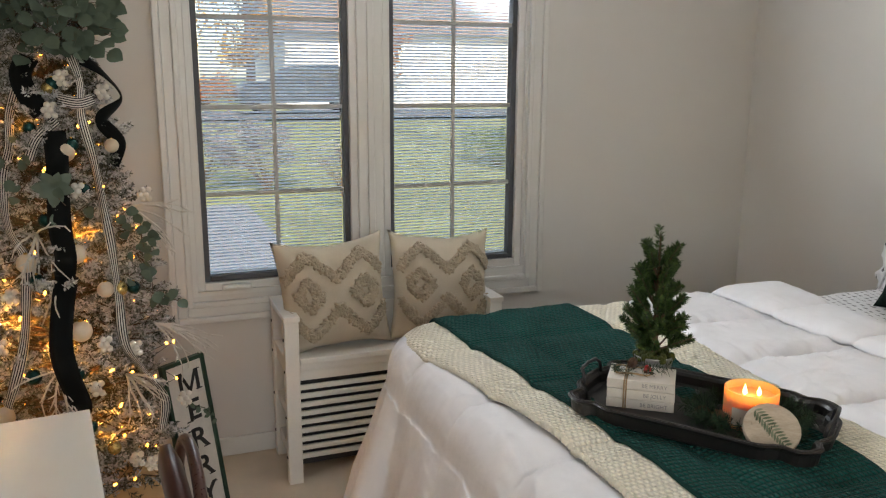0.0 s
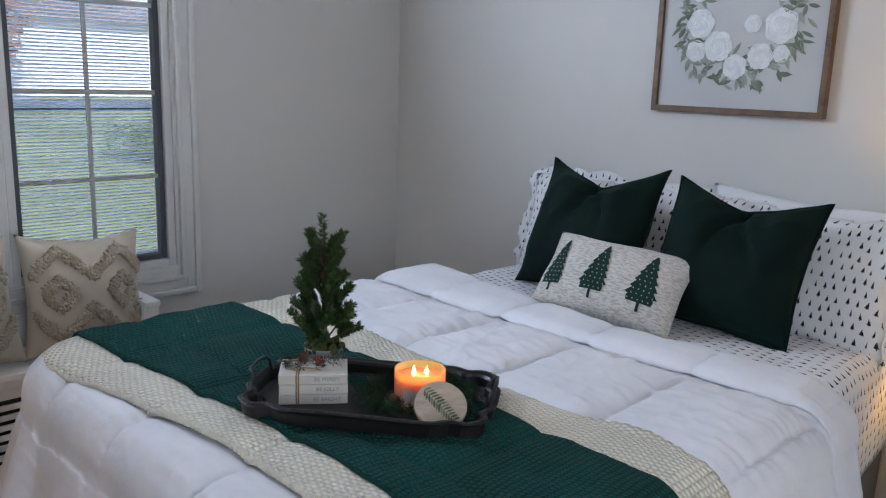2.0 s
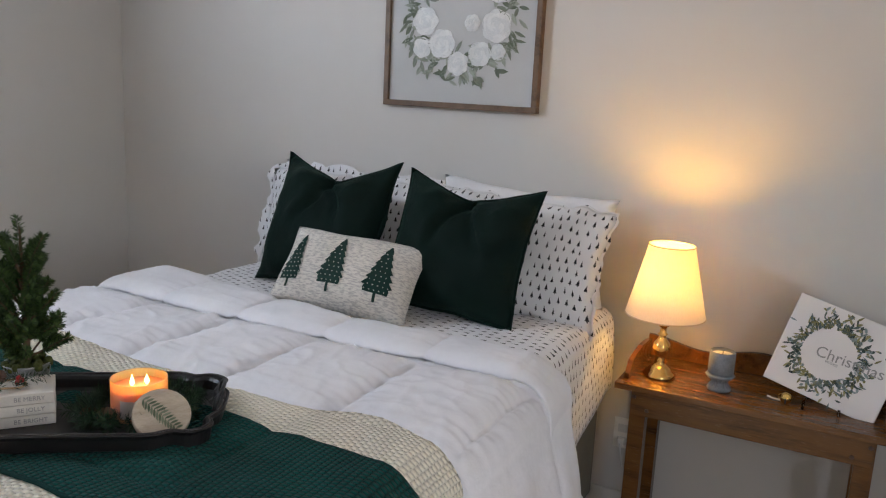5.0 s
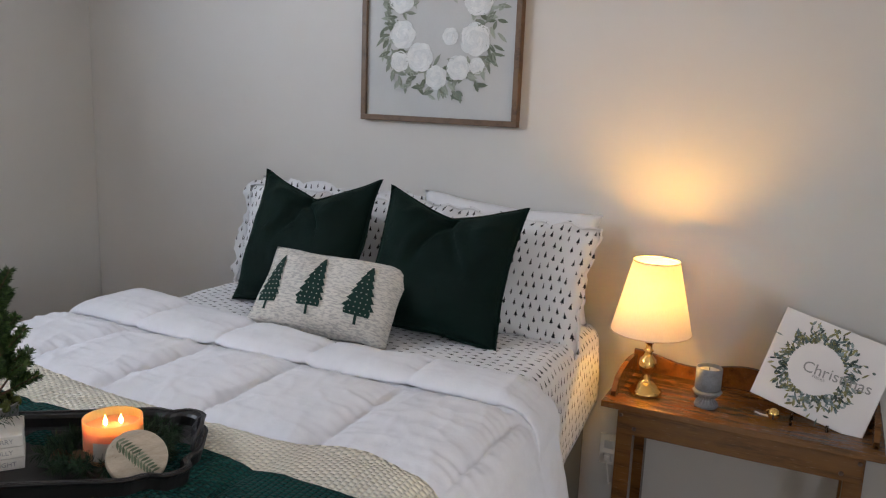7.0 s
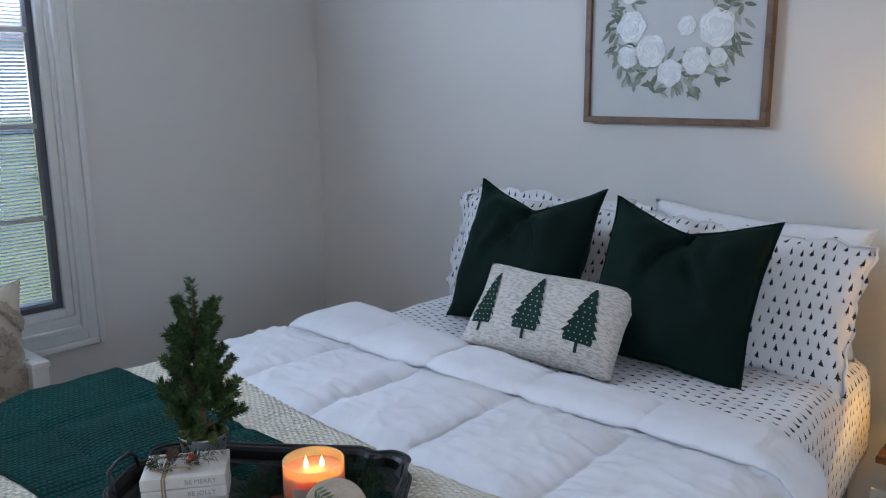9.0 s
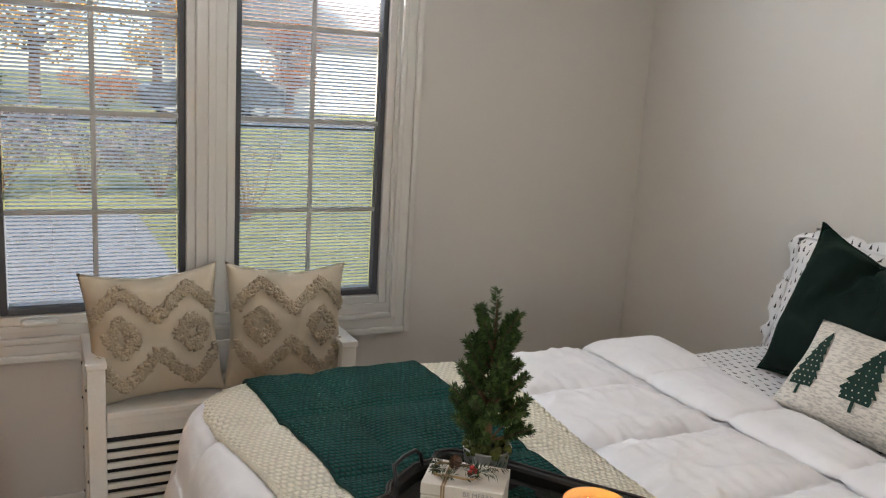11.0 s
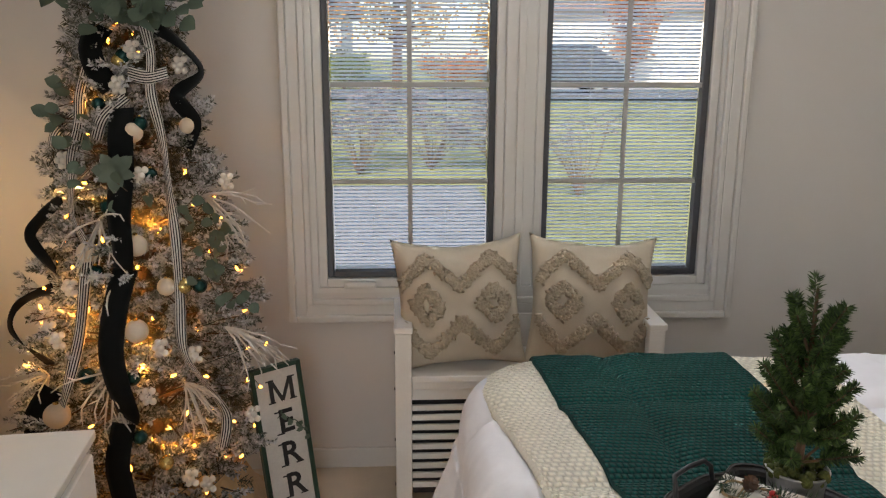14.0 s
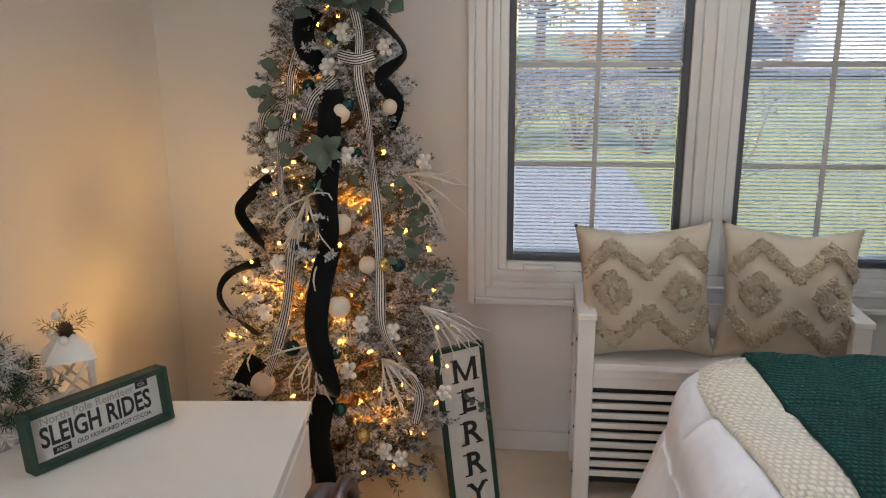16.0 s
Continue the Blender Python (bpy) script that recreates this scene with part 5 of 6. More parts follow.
for j in range(2):
    for i in range(4):
        y0, z0 = -1.235 + j * 0.615, 0.075 + i * 0.172
        d = part("drawer", box(-0.03, -0.006, y0, y0 + 0.605, z0, z0 + 0.150, 0.004), gloss_white, dresser)
for x in (-0.64, -0.06):
    for y in (-1.2, -0.05):
        part("foot", box(x - 0.02, x + 0.02, y - 0.02, y + 0.02, 0, 0.06), gloss_white, dresser)


# ---- flocked slim Christmas tree ----
AX, AY = -3.205, -0.545
flock = Nodes("flocked_needles")
flock_island = flock.n("ShaderNodeNewGeometry").outputs["Random Per Island"]
flock_f = flock.math("ADD", flock.math("MULTIPLY", flock_island, 0.28), flock.math("MULTIPLY", flock.noise(flock.coord(), 26.0, 3.0), 0.85))
flock.set(Base_Color=flock.ramp(flock_f, [(0.34, (0.030, 0.040, 0.022)), (0.49, (0.22, 0.225, 0.20)), (0.66, (0.60, 0.60, 0.61))]), Roughness=0.9, Specular_IOR_Level=0.2)
flocked = flock.m
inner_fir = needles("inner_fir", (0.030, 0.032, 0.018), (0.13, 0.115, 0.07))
frost_twig = surface("frost_twig", (0.62, 0.60, 0.56), 0.9, big=60.0, fine=300.0, vary=0.15, relief=0.4)
eucalyptus = needles("eucalyptus", (0.055, 0.085, 0.060), (0.20, 0.26, 0.20))
velvet_black = surface("velvet_black", (0.0035, 0.0045, 0.0045), 0.85, big=12.0, fine=700.0, vary=0.3, relief=0.25, Sheen_Weight=0.04, Specular_IOR_Level=0.15)
berry_white = surface("berry_white", (0.72, 0.69, 0.63), 0.7, big=60.0, fine=200.0, vary=0.06, relief=0.2)
bauble_white = surface("bauble_white", (0.68, 0.57, 0.44), 0.5, big=20.0, fine=150.0, vary=0.06, relief=0.1)
bauble_green = surface("bauble_green", (0.008, 0.05, 0.045), 0.10, 0.6, vary=0.2, relief=0.0)
bauble_gold = surface("bauble_gold", (0.55, 0.42, 0.16), 0.25, 0.8, vary=0.2, relief=0.0)


def stripes(name):
    s = Nodes(name)
    sep = s.n("ShaderNodeSeparateXYZ")
    s.link(s.coord("UV"), sep.inputs[0])
    f = s.math("LESS_THAN", s.math("FRACT", s.math("DIVIDE", sep.outputs[0], 0.0064)), 0.5)
    fibre = s.noise(s.coord(), 400.0, 2.0)
    s.set(Base_Color=s.mix(f, (0.62, 0.60, 0.56), (0.012, 0.012, 0.014)), Roughness=0.8)
    s.bump(fibre, 0.3, 0.002)
    return s.m


striped = stripes("striped_ribbon")


def half_width(z):
    if z > 1.62:
        return max(0.03, 0.125 - 0.30 * (z - 1.62))
    return min(0.37, 0.125 + (1.62 - z) * 0.245)


def on_tree(side, z, lift=0.0):
    """A place on the side of the tree that faces the room; side: -1 at its left edge, 1 at its right."""
    r = half_width(z) + lift
    return Vector((AX + 0.04 + r * side, AY - r * math.sqrt(max(0.0, 1 - side * side)), z))


tree = thing("christmas_tree", "slim snow-flocked artificial Christmas tree with lights", "Christmas tree")
part("trunk", tube([(AX, AY, 0.05), (AX, AY, 1.0), (AX, AY, 1.95)], [0.022, 0.018, 0.006], 10), bark, tree)
part("stand", lathe([(0.17, 0.0), (0.17, 0.02), (0.03, 0.06), (0.03, 0.12)], 20, (AX, AY, 0)), black_metal, tree)
rnd = random.Random(31)
sprigs, limbs = [], bmesh.new()
z = 0.26
while z < 1.90:
    R = half_width(z)
    m = int(9 + 30 * R)
    for i in range(m):
        a = 2 * math.pi * (i + rnd.random()) / m
        r = R * rnd.uniform(0.80, 1.12)
        if math.cos(a) > 0.25 and z < 0.70:
            r *= 0.76
        droop = rnd.uniform(-0.05, 0.06)
        s = Vector((AX + 0.02 * math.cos(a), AY + 0.02 * math.sin(a), z))
        e = Vector((AX + r * math.cos(a), AY + r * math.sin(a), z + droop + 0.05))
        add_tube(limbs, [s, s.lerp(e, 0.5) + Vector((0, 0, 0.015)), e], [0.004, 0.003, 0.002], 4)
        d = (e - s).normalized()
        sprigs.append((s.lerp(e, 0.45), e))
        for q in range(6):
            f = s.lerp(e, rnd.uniform(0.5, 0.95))
            turn = rnd.choice((-1, 1)) * rnd.uniform(0.4, 1.1)
            g = Vector((d.x * math.cos(turn) - d.y * math.sin(turn), d.x * math.sin(turn) + d.y * math.cos(turn), rnd.uniform(-0.3, 0.6)))
            sprigs.append((f, f + g * rnd.uniform(0.045, 0.085)))
    z += 0.058
tagged(part("branchwork", limbs, bark, tree), kind="stuff")
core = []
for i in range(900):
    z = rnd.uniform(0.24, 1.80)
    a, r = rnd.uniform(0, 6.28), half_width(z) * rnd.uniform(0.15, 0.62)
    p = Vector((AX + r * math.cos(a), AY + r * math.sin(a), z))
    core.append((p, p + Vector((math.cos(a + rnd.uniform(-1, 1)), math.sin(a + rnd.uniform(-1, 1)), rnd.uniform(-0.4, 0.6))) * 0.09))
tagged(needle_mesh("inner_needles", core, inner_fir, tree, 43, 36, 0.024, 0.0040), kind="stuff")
crown = needle_mesh("needles", sprigs, flocked, tree, 41, 52, 0.0165, 0.0066, lift=0.8)
tagged(crown, kind="stuff")


def add_ribbon(name, pts, width, material, label, group, twist=0.0, face=(0, -1, 0)):
    """A strip of cloth that winds along a smooth line through a few points, leaning a little from side to side."""
    pts = [Vector(p) for p in pts]
    line = []
    for i in range(len(pts) - 1):
        p0, p1, p2, p3 = pts[max(i - 1, 0)], pts[i], pts[i + 1], pts[min(i + 2, len(pts) - 1)]
        for q in range(10):
            t = q / 10
            line.append(0.5 * ((2 * p1) + (p2 - p0) * t + (2 * p0 - 5 * p1 + 4 * p2 - p3) * t * t + (3 * p1 - p0 - 3 * p2 + p3) * t**3))
    line.append(pts[-1])
    along = [0.0]
    for a, b in zip(line, line[1:]):
        along.append(along[-1] + (b - a).length)
    last = len(line) - 1

    def fn(u, v):
        i = min(last, max(0, round(v)))
        d = (line[min(i + 1, last)] - line[max(i - 1, 0)]).normalized()
        out = Vector(face)
        side = d.cross(out).normalized()
        w = twist * math.sin(along[i] * 11)
        side = (side * math.cos(w) + out * math.sin(w)).normalized()
        return line[i] + side * u + out * (0.004 * (1 - (2 * u / width) ** 2))

    ob = sheet_mesh(name, fn, span(-width / 2, width / 2, 5), [float(i) for i in range(last + 1)], material, None, 0.0012)
    return tagged(ob, label, "ribbon", group)


T = on_tree
BLACKR = "black velvet ribbon draped down the Christmas tree"
STRIPR = "black and white striped ribbon winding down the tree"
add_ribbon("velvet_ribbon", [T(0.0, 1.44, 0.02), T(0.02, 1.36, 0.05), T(0.0, 1.28, 0.03), T(0.0, 1.17, 0.05), T(0.03, 1.09, 0.05), T(0.0, 1.03, 0.02)], 0.062, velvet_black, BLACKR, "velvet ribbons", 0.35)
add_ribbon("velvet_ribbon", [T(0.02, 1.03, 0.02), T(-0.03, 0.94, 0.05), T(-0.05, 0.84, 0.06), T(-0.01, 0.76, 0.06), T(0.05, 0.68, 0.05), T(0.03, 0.65, 0.02)], 0.062, velvet_black, BLACKR, "velvet ribbons", 0.3)
add_ribbon("velvet_ribbon", [T(0.0, 0.64, 0.02), T(-0.03, 0.55, 0.05), T(-0.02, 0.47, 0.05), T(-0.01, 0.36, 0.02)], 0.060, velvet_black, BLACKR, "velvet ribbons", 0.3)
add_ribbon("velvet_ribbon", [T(-0.40, 1.65, 0.02), T(-0.42, 1.60, 0.05), T(-0.30, 1.54, 0.05), T(-0.15, 1.49, 0.02)], 0.058, velvet_black, BLACKR, "velvet ribbons", 0.2)
add_ribbon("velvet_ribbon", [T(0.50, 1.66, 0.02), T(0.80, 1.60, 0.05), T(0.90, 1.53, 0.06), T(0.70, 1.47, 0.02), T(0.78, 1.40, 0.04), T(0.72, 1.33, 0.01)], 0.042, velvet_black, BLACKR, "velvet ribbons", 1.0, (0.5, -0.85, 0))
add_ribbon("velvet_ribbon", [T(-0.75, 1.20, 0.02), T(-0.90, 1.14, 0.05), T(-0.92, 1.08, 0.07), T(-0.72, 1.00, 0.01)], 0.032, velvet_black, BLACKR, "velvet ribbons", 1.0, (-0.8, -0.55, 0.25))
add_ribbon("velvet_ribbon", [T(-0.80, 0.95, 0.0), T(-0.95, 0.89, 0.07), T(-0.92, 0.82, 0.08), T(-0.65, 0.76, 0.01)], 0.030, velvet_black, BLACKR, "velvet ribbons", 1.0, (-0.85, -0.5, -0.25))
add_ribbon("velvet_ribbon", [T(-0.60, 0.70, 0.01), T(-0.66, 0.62, 0.03), T(-0.72, 0.54, 0.02)], 0.060, velvet_black, BLACKR, "velvet ribbons", 0.2)
add_ribbon("striped_ribbon", [T(-0.55, 1.58, 0.02), T(-0.62, 1.48, 0.03), T(-0.58, 1.40, 0.03), T(-0.62, 1.30, 0.03), T(-0.50, 1.17, 0.04), T(-0.36, 1.08, 0.02), T(-0.33, 0.99, 0.03), T(-0.34, 0.87, 0.03), T(-0.38, 0.78, 0.03), T(-0.46, 0.67, 0.02)], 0.030, striped, STRIPR, "striped ribbons", 0.8)
add_ribbon("striped_ribbon", [T(0.35, 1.69, 0.03), T(0.42, 1.58, 0.05), T(0.38, 1.48, 0.04), T(0.45, 1.36, 0.03), T(0.46, 1.22, 0.03), T(0.46, 1.10, 0.03), T(0.44, 0.96, 0.03), T(0.42, 0.82, 0.03), T(0.50, 0.74, 0.04), T(0.62, 0.63, 0.03), T(0.60, 0.53, 0.02)], 0.028, striped, STRIPR, "striped ribbons", 0.8)
add_ribbon("striped_ribbon", [T(0.10, 1.53, 0.02), T(0.35, 1.52, 0.05), T(0.62, 1.53, 0.03)], 0.036, striped, STRIPR, "striped ribbons", 0.2)
add_ribbon("striped_ribbon", [T(-0.80, 1.42, 0.01), T(-0.97, 1.36, 0.05), T(-0.98, 1.29, 0.04), T(-0.75, 1.24, 0.0)], 0.030, striped, STRIPR, "striped ribbons", 0.9, (-0.5, -1, 0))
add_ribbon("striped_ribbon", [T(0.05, 1.47, 0.01), T(-0.22, 1.42, 0.03), T(-0.35, 1.36, 0.02)], 0.030, striped, STRIPR, "striped ribbons", 0.3)


def bauble(side, z, r, material, label, lift=0.02):
    ob = thing("bauble", label, "bauble", "tree baubles", at=Matrix.Translation(on_tree(side, z, lift)))
    part("ball", ball((0, 0, 0), r, 20, 14), material, ob, smooth=True)
    part("cap", lathe([(r * 0.22, r * 0.96), (r * 0.22, r * 1.12), (r * 0.1, r * 1.16)], 10), brass, ob)


WB, GB = "matt cream-white bauble on the Christmas tree", "shiny dark green bauble on the Christmas tree"
for side, z, r in ((0.12, 1.379, 0.028), (0.10, 0.872, 0.031), (0.12, 1.09, 0.029), (-0.50, 0.64, 0.035), (-0.05, 0.34, 0.033), (-0.35, 1.07, 0.028), (0.75, 1.39, 0.022), (0.35, 0.98, 0.024)):
    bauble(side, z, r, bauble_white, WB)
for side, z, r in ((0.02, 1.573, 0.020), (0.22, 1.40, 0.020), (-0.35, 1.45, 0.018), (0.30, 1.27, 0.018), (-0.16, 1.19, 0.02), (-0.25, 1.02, 0.021), (-0.28, 0.755, 0.023), (0.06, 0.755, 0.022), (0.60, 0.97, 0.02), (0.10, 0.60, 0.02), (-0.2, 0.40, 0.02)):
    bauble(side, z, r, bauble_green, GB)
for side, z, r in ((0.48, 0.975, 0.022), (-0.05, 1.56, 0.02), (0.25, 0.52, 0.02)):
    bauble(side, z, r, bauble_gold, "dull gold bauble on the Christmas tree")

for side, z in ((-0.02, 1.50), (0.20, 1.59), (0.80, 1.55), (0.22, 1.27), (0.95, 1.23), (-0.62, 0.86), (-0.52, 0.84), (0.18, 0.71), (0.28, 0.83), (0.50, 0.80), (0.40, 0.47), (0.50, 0.44), (0.78, 0.60), (-0.75, 1.30), (-0.45, 0.98)):
    ob = thing("berry_cluster", "cluster of frosted white berries on the tree", "berries", "berry clusters", at=Matrix.Translation(on_tree(side, z, 0.03)))
    for q in range(6):
        a = q * 1.05
        rr = 0.0 if q == 0 else 0.017
        part("berry", ball((rr * math.cos(a), -0.006 - 0.004 * (q == 0), rr * math.sin(a)), 0.0095, 10, 7), berry_white, ob, smooth=True)


def branch_leaves(name, side, z, m, size, label, seed, wide=0.85, spread=0.09):
    """A tuft of eucalyptus or sage leaves that sticks out of the tree."""
    rnd = random.Random(seed)
    ob = thing(name, label, "foliage", "tree foliage picks", at=Matrix.Translation(on_tree(side, z, 0.0)))
    stem = bmesh.new()
    rows = []
    for i in range(m):
        d = Vector((side * 0.7 + rnd.uniform(-0.8, 0.8), -0.7, rnd.uniform(-0.6, 0.8))).normalized()
        tip = d * rnd.uniform(0.4, 1.0) * spread
        add_tube(stem, [(0, 0, 0), tip], 0.0012, 4)
        bm = bmesh.new()
        add_leaf(bm, tip, d + Vector((rnd.uniform(-0.7, 0.7), 0, rnd.uniform(-0.7, 0.7))), (rnd.uniform(-0.4, 0.4), -1, 0.4), size * rnd.uniform(0.8, 1.2), size * wide * rnd.uniform(0.85, 1.1), 0.12)
        part("leaf", bm, eucalyptus, ob, smooth=True)
    part("stems", stem, bark, ob)
    return ob


EU = "grey-green eucalyptus pick in the Christmas tree"
for k, (side, z, m) in enumerate(((0.85, 1.10, 8), (0.75, 1.06, 7), (0.80, 0.93, 7), (0.70, 0.97, 4), (-0.80, 1.40, 7), (-0.70, 1.46, 6), (0.15, 1.20, 6), (-0.35, 1.31, 6), (0.55, 1.16, 5))):
    branch_leaves("eucalyptus_pick", side, z, m, 0.040, EU, 60 + k)
for k in range(16):
    branch_leaves("eucalyptus_pick", math.sin(k * 2.4) * 0.95, 1.70 + 0.018 * (k % 8), 9, 0.052, "leafy eucalyptus spray crowning the Christmas tree", 90 + k, 0.9, 0.14)
sage = needles("sage", (0.085, 0.12, 0.095), (0.19, 0.24, 0.19))
succ = thing("sage_flower", "soft grey-green sage rosette on the tree", "foliage", at=Matrix.Translation(on_tree(-0.02, 1.285, 0.055)))
for i in range(18):
    a = i * 2.4
    r = 0.022 + 0.0024 * i
    bm = bmesh.new()
    add_leaf(bm, (0, -0.004, 0), (math.cos(a), -0.9 + 0.05 * i, math.sin(a)), (0, -1, 0), r, r * 0.62, 0.1, 5)
    part("leaf", bm, sage, succ, smooth=True)


def twig_spray(side, z, lean, seed, size=1.0):
    rnd = random.Random(seed)
    ob = thing("frosted_twigs", "spray of thin white frosted twigs in the tree", "twigs", "twig sprays", at=Matrix.Translation(on_tree(side, z, 0.0)))
    for i in range(9):
        bm = bmesh.new()
        d = Vector((lean + rnd.uniform(-0.25, 0.25), -0.35, rnd.uniform(-0.75, 0.35))).normalized()
        pts = [Vector((0, 0, 0))]
        for q in range(4):
            d = (d + Vector((rnd.uniform(-0.2, 0.2), rnd.uniform(-0.2, 0.2), -0.14))).normalized()
            pts.append(pts[-1] + d * 0.036 * size)
            if q:
                add_tube(bm, [pts[-1], pts[-1] + Vector((d.x + rnd.uniform(-0.6, 0.6), d.y, d.z + rnd.uniform(-0.6, 0.6))) * 0.03 * size], [0.0024, 0.0014], 5)
        add_tube(bm, pts, [0.0036, 0.003, 0.003, 0.0026, 0.0016], 5)
        part("twig", bm, frost_twig, ob, smooth=True)


twig_spray(0.80, 1.20, 1.0, 71, 1.15)
twig_spray(0.75, 0.84, 1.0, 72, 1.15)
twig_spray(-0.28, 1.15, 0.0, 73, 0.9)
twig_spray(-0.10, 0.76, 0.0, 74, 1.0)
twig_spray(0.42, 0.72, 0.2, 75, 0.9)
twig_spray(-0.08, 1.00, -0.1, 76, 0.7)
twig_spray(-0.70, 0.72, -0.2, 77, 0.7)

# warm fairy lights
fairy = glowing("fairy_glow", (1.0, 0.34, 0.04), 8.0)
string = thing("fairy_lights", "string of warm white fairy lights wound round the tree", "string lights")
bm = lathe([(0.0016, -0.008), (0.0044, -0.003), (0.0038, 0.004), (0.0008, 0.010)], 8)
light0 = part("bulb", bm, fairy, string, at=Matrix.Translation(on_tree(0.0, 0.5, 0.0)))
rnd = random.Random(77)
wire = [on_tree(0.0, 0.5, -0.02)]
for i in range(150):
    k = i / 149
    z = 0.30 + 1.42 * k
    a = i * 0.83
    r = half_width(z) * rnd.uniform(0.62, 1.0)
    p = Vector((AX + r * math.sin(a), AY - r * math.cos(a), z + rnd.uniform(-0.02, 0.02)))
    again(light0, string, Matrix.Translation(p) @ pose(0, 0, 0, rnd.uniform(-70, 70), rnd.uniform(-70, 70), 0))
    wire.append(p)
part("wire", tube(wire, 0.0011, 4), dark_fir, string)
AMBER, GOLD = (1.0, 0.43, 0.09), (1.0, 0.60, 0.20)
for dx, dy, z, w, colour in ((-0.28, 0.02, 0.65, 2.2, GOLD), (-0.19, 0.05, 1.20, 3.2, GOLD), (0.02, -0.20, 0.75, 2.0, AMBER), (0.07, -0.12, 1.10, 1.5, AMBER), (-0.02, -0.10, 1.45, 0.8, AMBER), (0.10, -0.16, 0.50, 1.5, AMBER), (-0.10, -0.18, 0.92, 1.3, AMBER)):
    lamp("fairy_light_glow", (AX + dx, AY + dy, z), w, 0.02, colour)

skirt_cloth = cotton("skirt_cloth", (0.62, 0.42, 0.22), 0.9, 14.0)
skirt = thing("tree_skirt", "crumpled tan fabric skirt bunched round the tree base", "tree skirt")


def skirt_at(u, v):
    a = u / 0.45
    r = 0.08 + v
    z = 0.30 * math.exp(-((v - 0.10) / 0.13) ** 2) + 0.07 * noise.noise((3 * math.cos(a), 3 * math.sin(a), v * 7)) + 0.05 * math.exp(-((v - 0.33) / 0.1) ** 2)
    r += 0.05 * noise.noise((2 * math.cos(a), 2 * math.sin(a), 4 + v * 3))
    edge = max(0.0, (v - 0.38) / 0.08)
    z = max(0.006, z * (1 - min(1, edge)))
    return Vector((AX + r * math.sin(a), AY - r * math.cos(a), z))


sheet_mesh("cloth", skirt_at, span(0, 2 * math.pi * 0.45, 80), span(0.0, 0.44, 26), skirt_cloth, skirt, 0.006)

# ---- MERRY sign leaning by the tree ----
sign_green = surface("sign_green", (0.010, 0.040, 0.024), 0.5, big=8.0, fine=100.0, vary=0.2, relief=0.12)
sign_white = surface("sign_white", (0.60, 0.58, 0.54), 0.7, big=10.0, fine=150.0, vary=0.10, relief=0.2)
merry = thing("merry_sign", "tall white sign lettered MERRY in a dark green frame", "sign", at=pose(-2.781, -0.509, 0.006) @ pose(0, 0, 0, 0, 0, 29.5) @ pose(0, 0, 0, -6) @ pose(0, 0, 0, 0, -3.9, 0))
SW, SHH = 0.170, 0.614
part("board", box(-SW / 2 + 0.008, SW / 2 - 0.008, -0.004, 0.008, 0.008, SHH - 0.008), sign_white, merry)
for x in (-SW / 2, SW / 2 - 0.014):
    part("frame_stile", box(x, x + 0.014, -0.014, 0.014, 0.0, SHH, 0.002), sign_green, merry)
for z in (0.0, SHH - 0.014):
    part("frame_rail", box(-SW / 2 + 0.014, SW / 2 - 0.014, -0.014, 0.014, z, z + 0.014, 0.002), sign_green, merry)
for i, ch in enumerate("MERRY"):
    if ch == "M":
        bm = bmesh.new()
        for x in (-0.034, 0.034):
            add_box(bm, x - 0.0065, x + 0.0065, -0.039, 0.039, -0.001, 0.001)
        for sgn in (-1, 1):
            vs = [bm.verts.new((px, py, pz)) for pz in (-0.0008, 0.0008) for px, py in ((sgn * 0.038, 0.039), (sgn * 0.026, 0.039), (-sgn * 0.004, -0.030), (sgn * 0.004, -0.039))]
            bm.faces.new(vs[:4])
            bm.faces.new(vs[4:])
            for q in range(4):
                bm.faces.new((vs[q], vs[(q + 1) % 4], vs[4 + (q + 1) % 4], vs[4 + q]))
        for x in (-0.036, 0.036):
            for y in (-0.037, 0.037):
                add_box(bm, x - 0.012, x + 0.012, y - 0.002, y + 0.002, -0.0012, 0.0012)
        part("letter", bm, ink_black, merry, at=pose(0.012, -0.0052, SHH - 0.085, 90))
        continue
    c = add_text("letter", ch, 0.108, ink_black, merry, pose(0.012, -0.0052, SHH - 0.085 - 0.109 * i, 90), 1.0, 0.001, 0.002)
    wd, sw = 0.026, 0.013
    bm = bmesh.new()
    feet = {"E": ((-wd * 0.9, 0), (-wd * 0.9, 1)), "R": ((-wd, 0), (wd, 0), (-wd, 1)), "Y": ((0, 0), (-wd, 1), (wd, 1))}[ch]
    for x, up in feet:
        add_box(bm, x - sw, x + sw, -0.039 + up * 0.074, -0.035 + up * 0.074, -0.001, 0.001)
    part("serif", bm, ink_black, c)
ivy = thing("leaf_sprig", "thin green leafy sprig hanging in front of the sign", "foliage", at=pose(-2.80, -0.47, 0.43))
stem = bmesh.new()
add_tube(stem, [(-0.16, 0.0, 0.05), (-0.06, -0.01, 0.03), (0.02, -0.02, 0.0), (0.06, -0.02, -0.05)], 0.0015, 5)
part("stem", stem, dark_fir, ivy)
rnd = random.Random(44)
for i in range(16):
    k = i / 15
    bm = bmesh.new()
    add_leaf(bm, (-0.10 + 0.16 * k, -0.015, 0.04 - 0.09 * k * k), (rnd.uniform(-1, 1), -0.3, rnd.uniform(-1, 0.6)), (0, -1, 0.2), 0.024, 0.015, 0.1, 3)
    part("leaf", bm, eucalyptus, ivy, smooth=True)

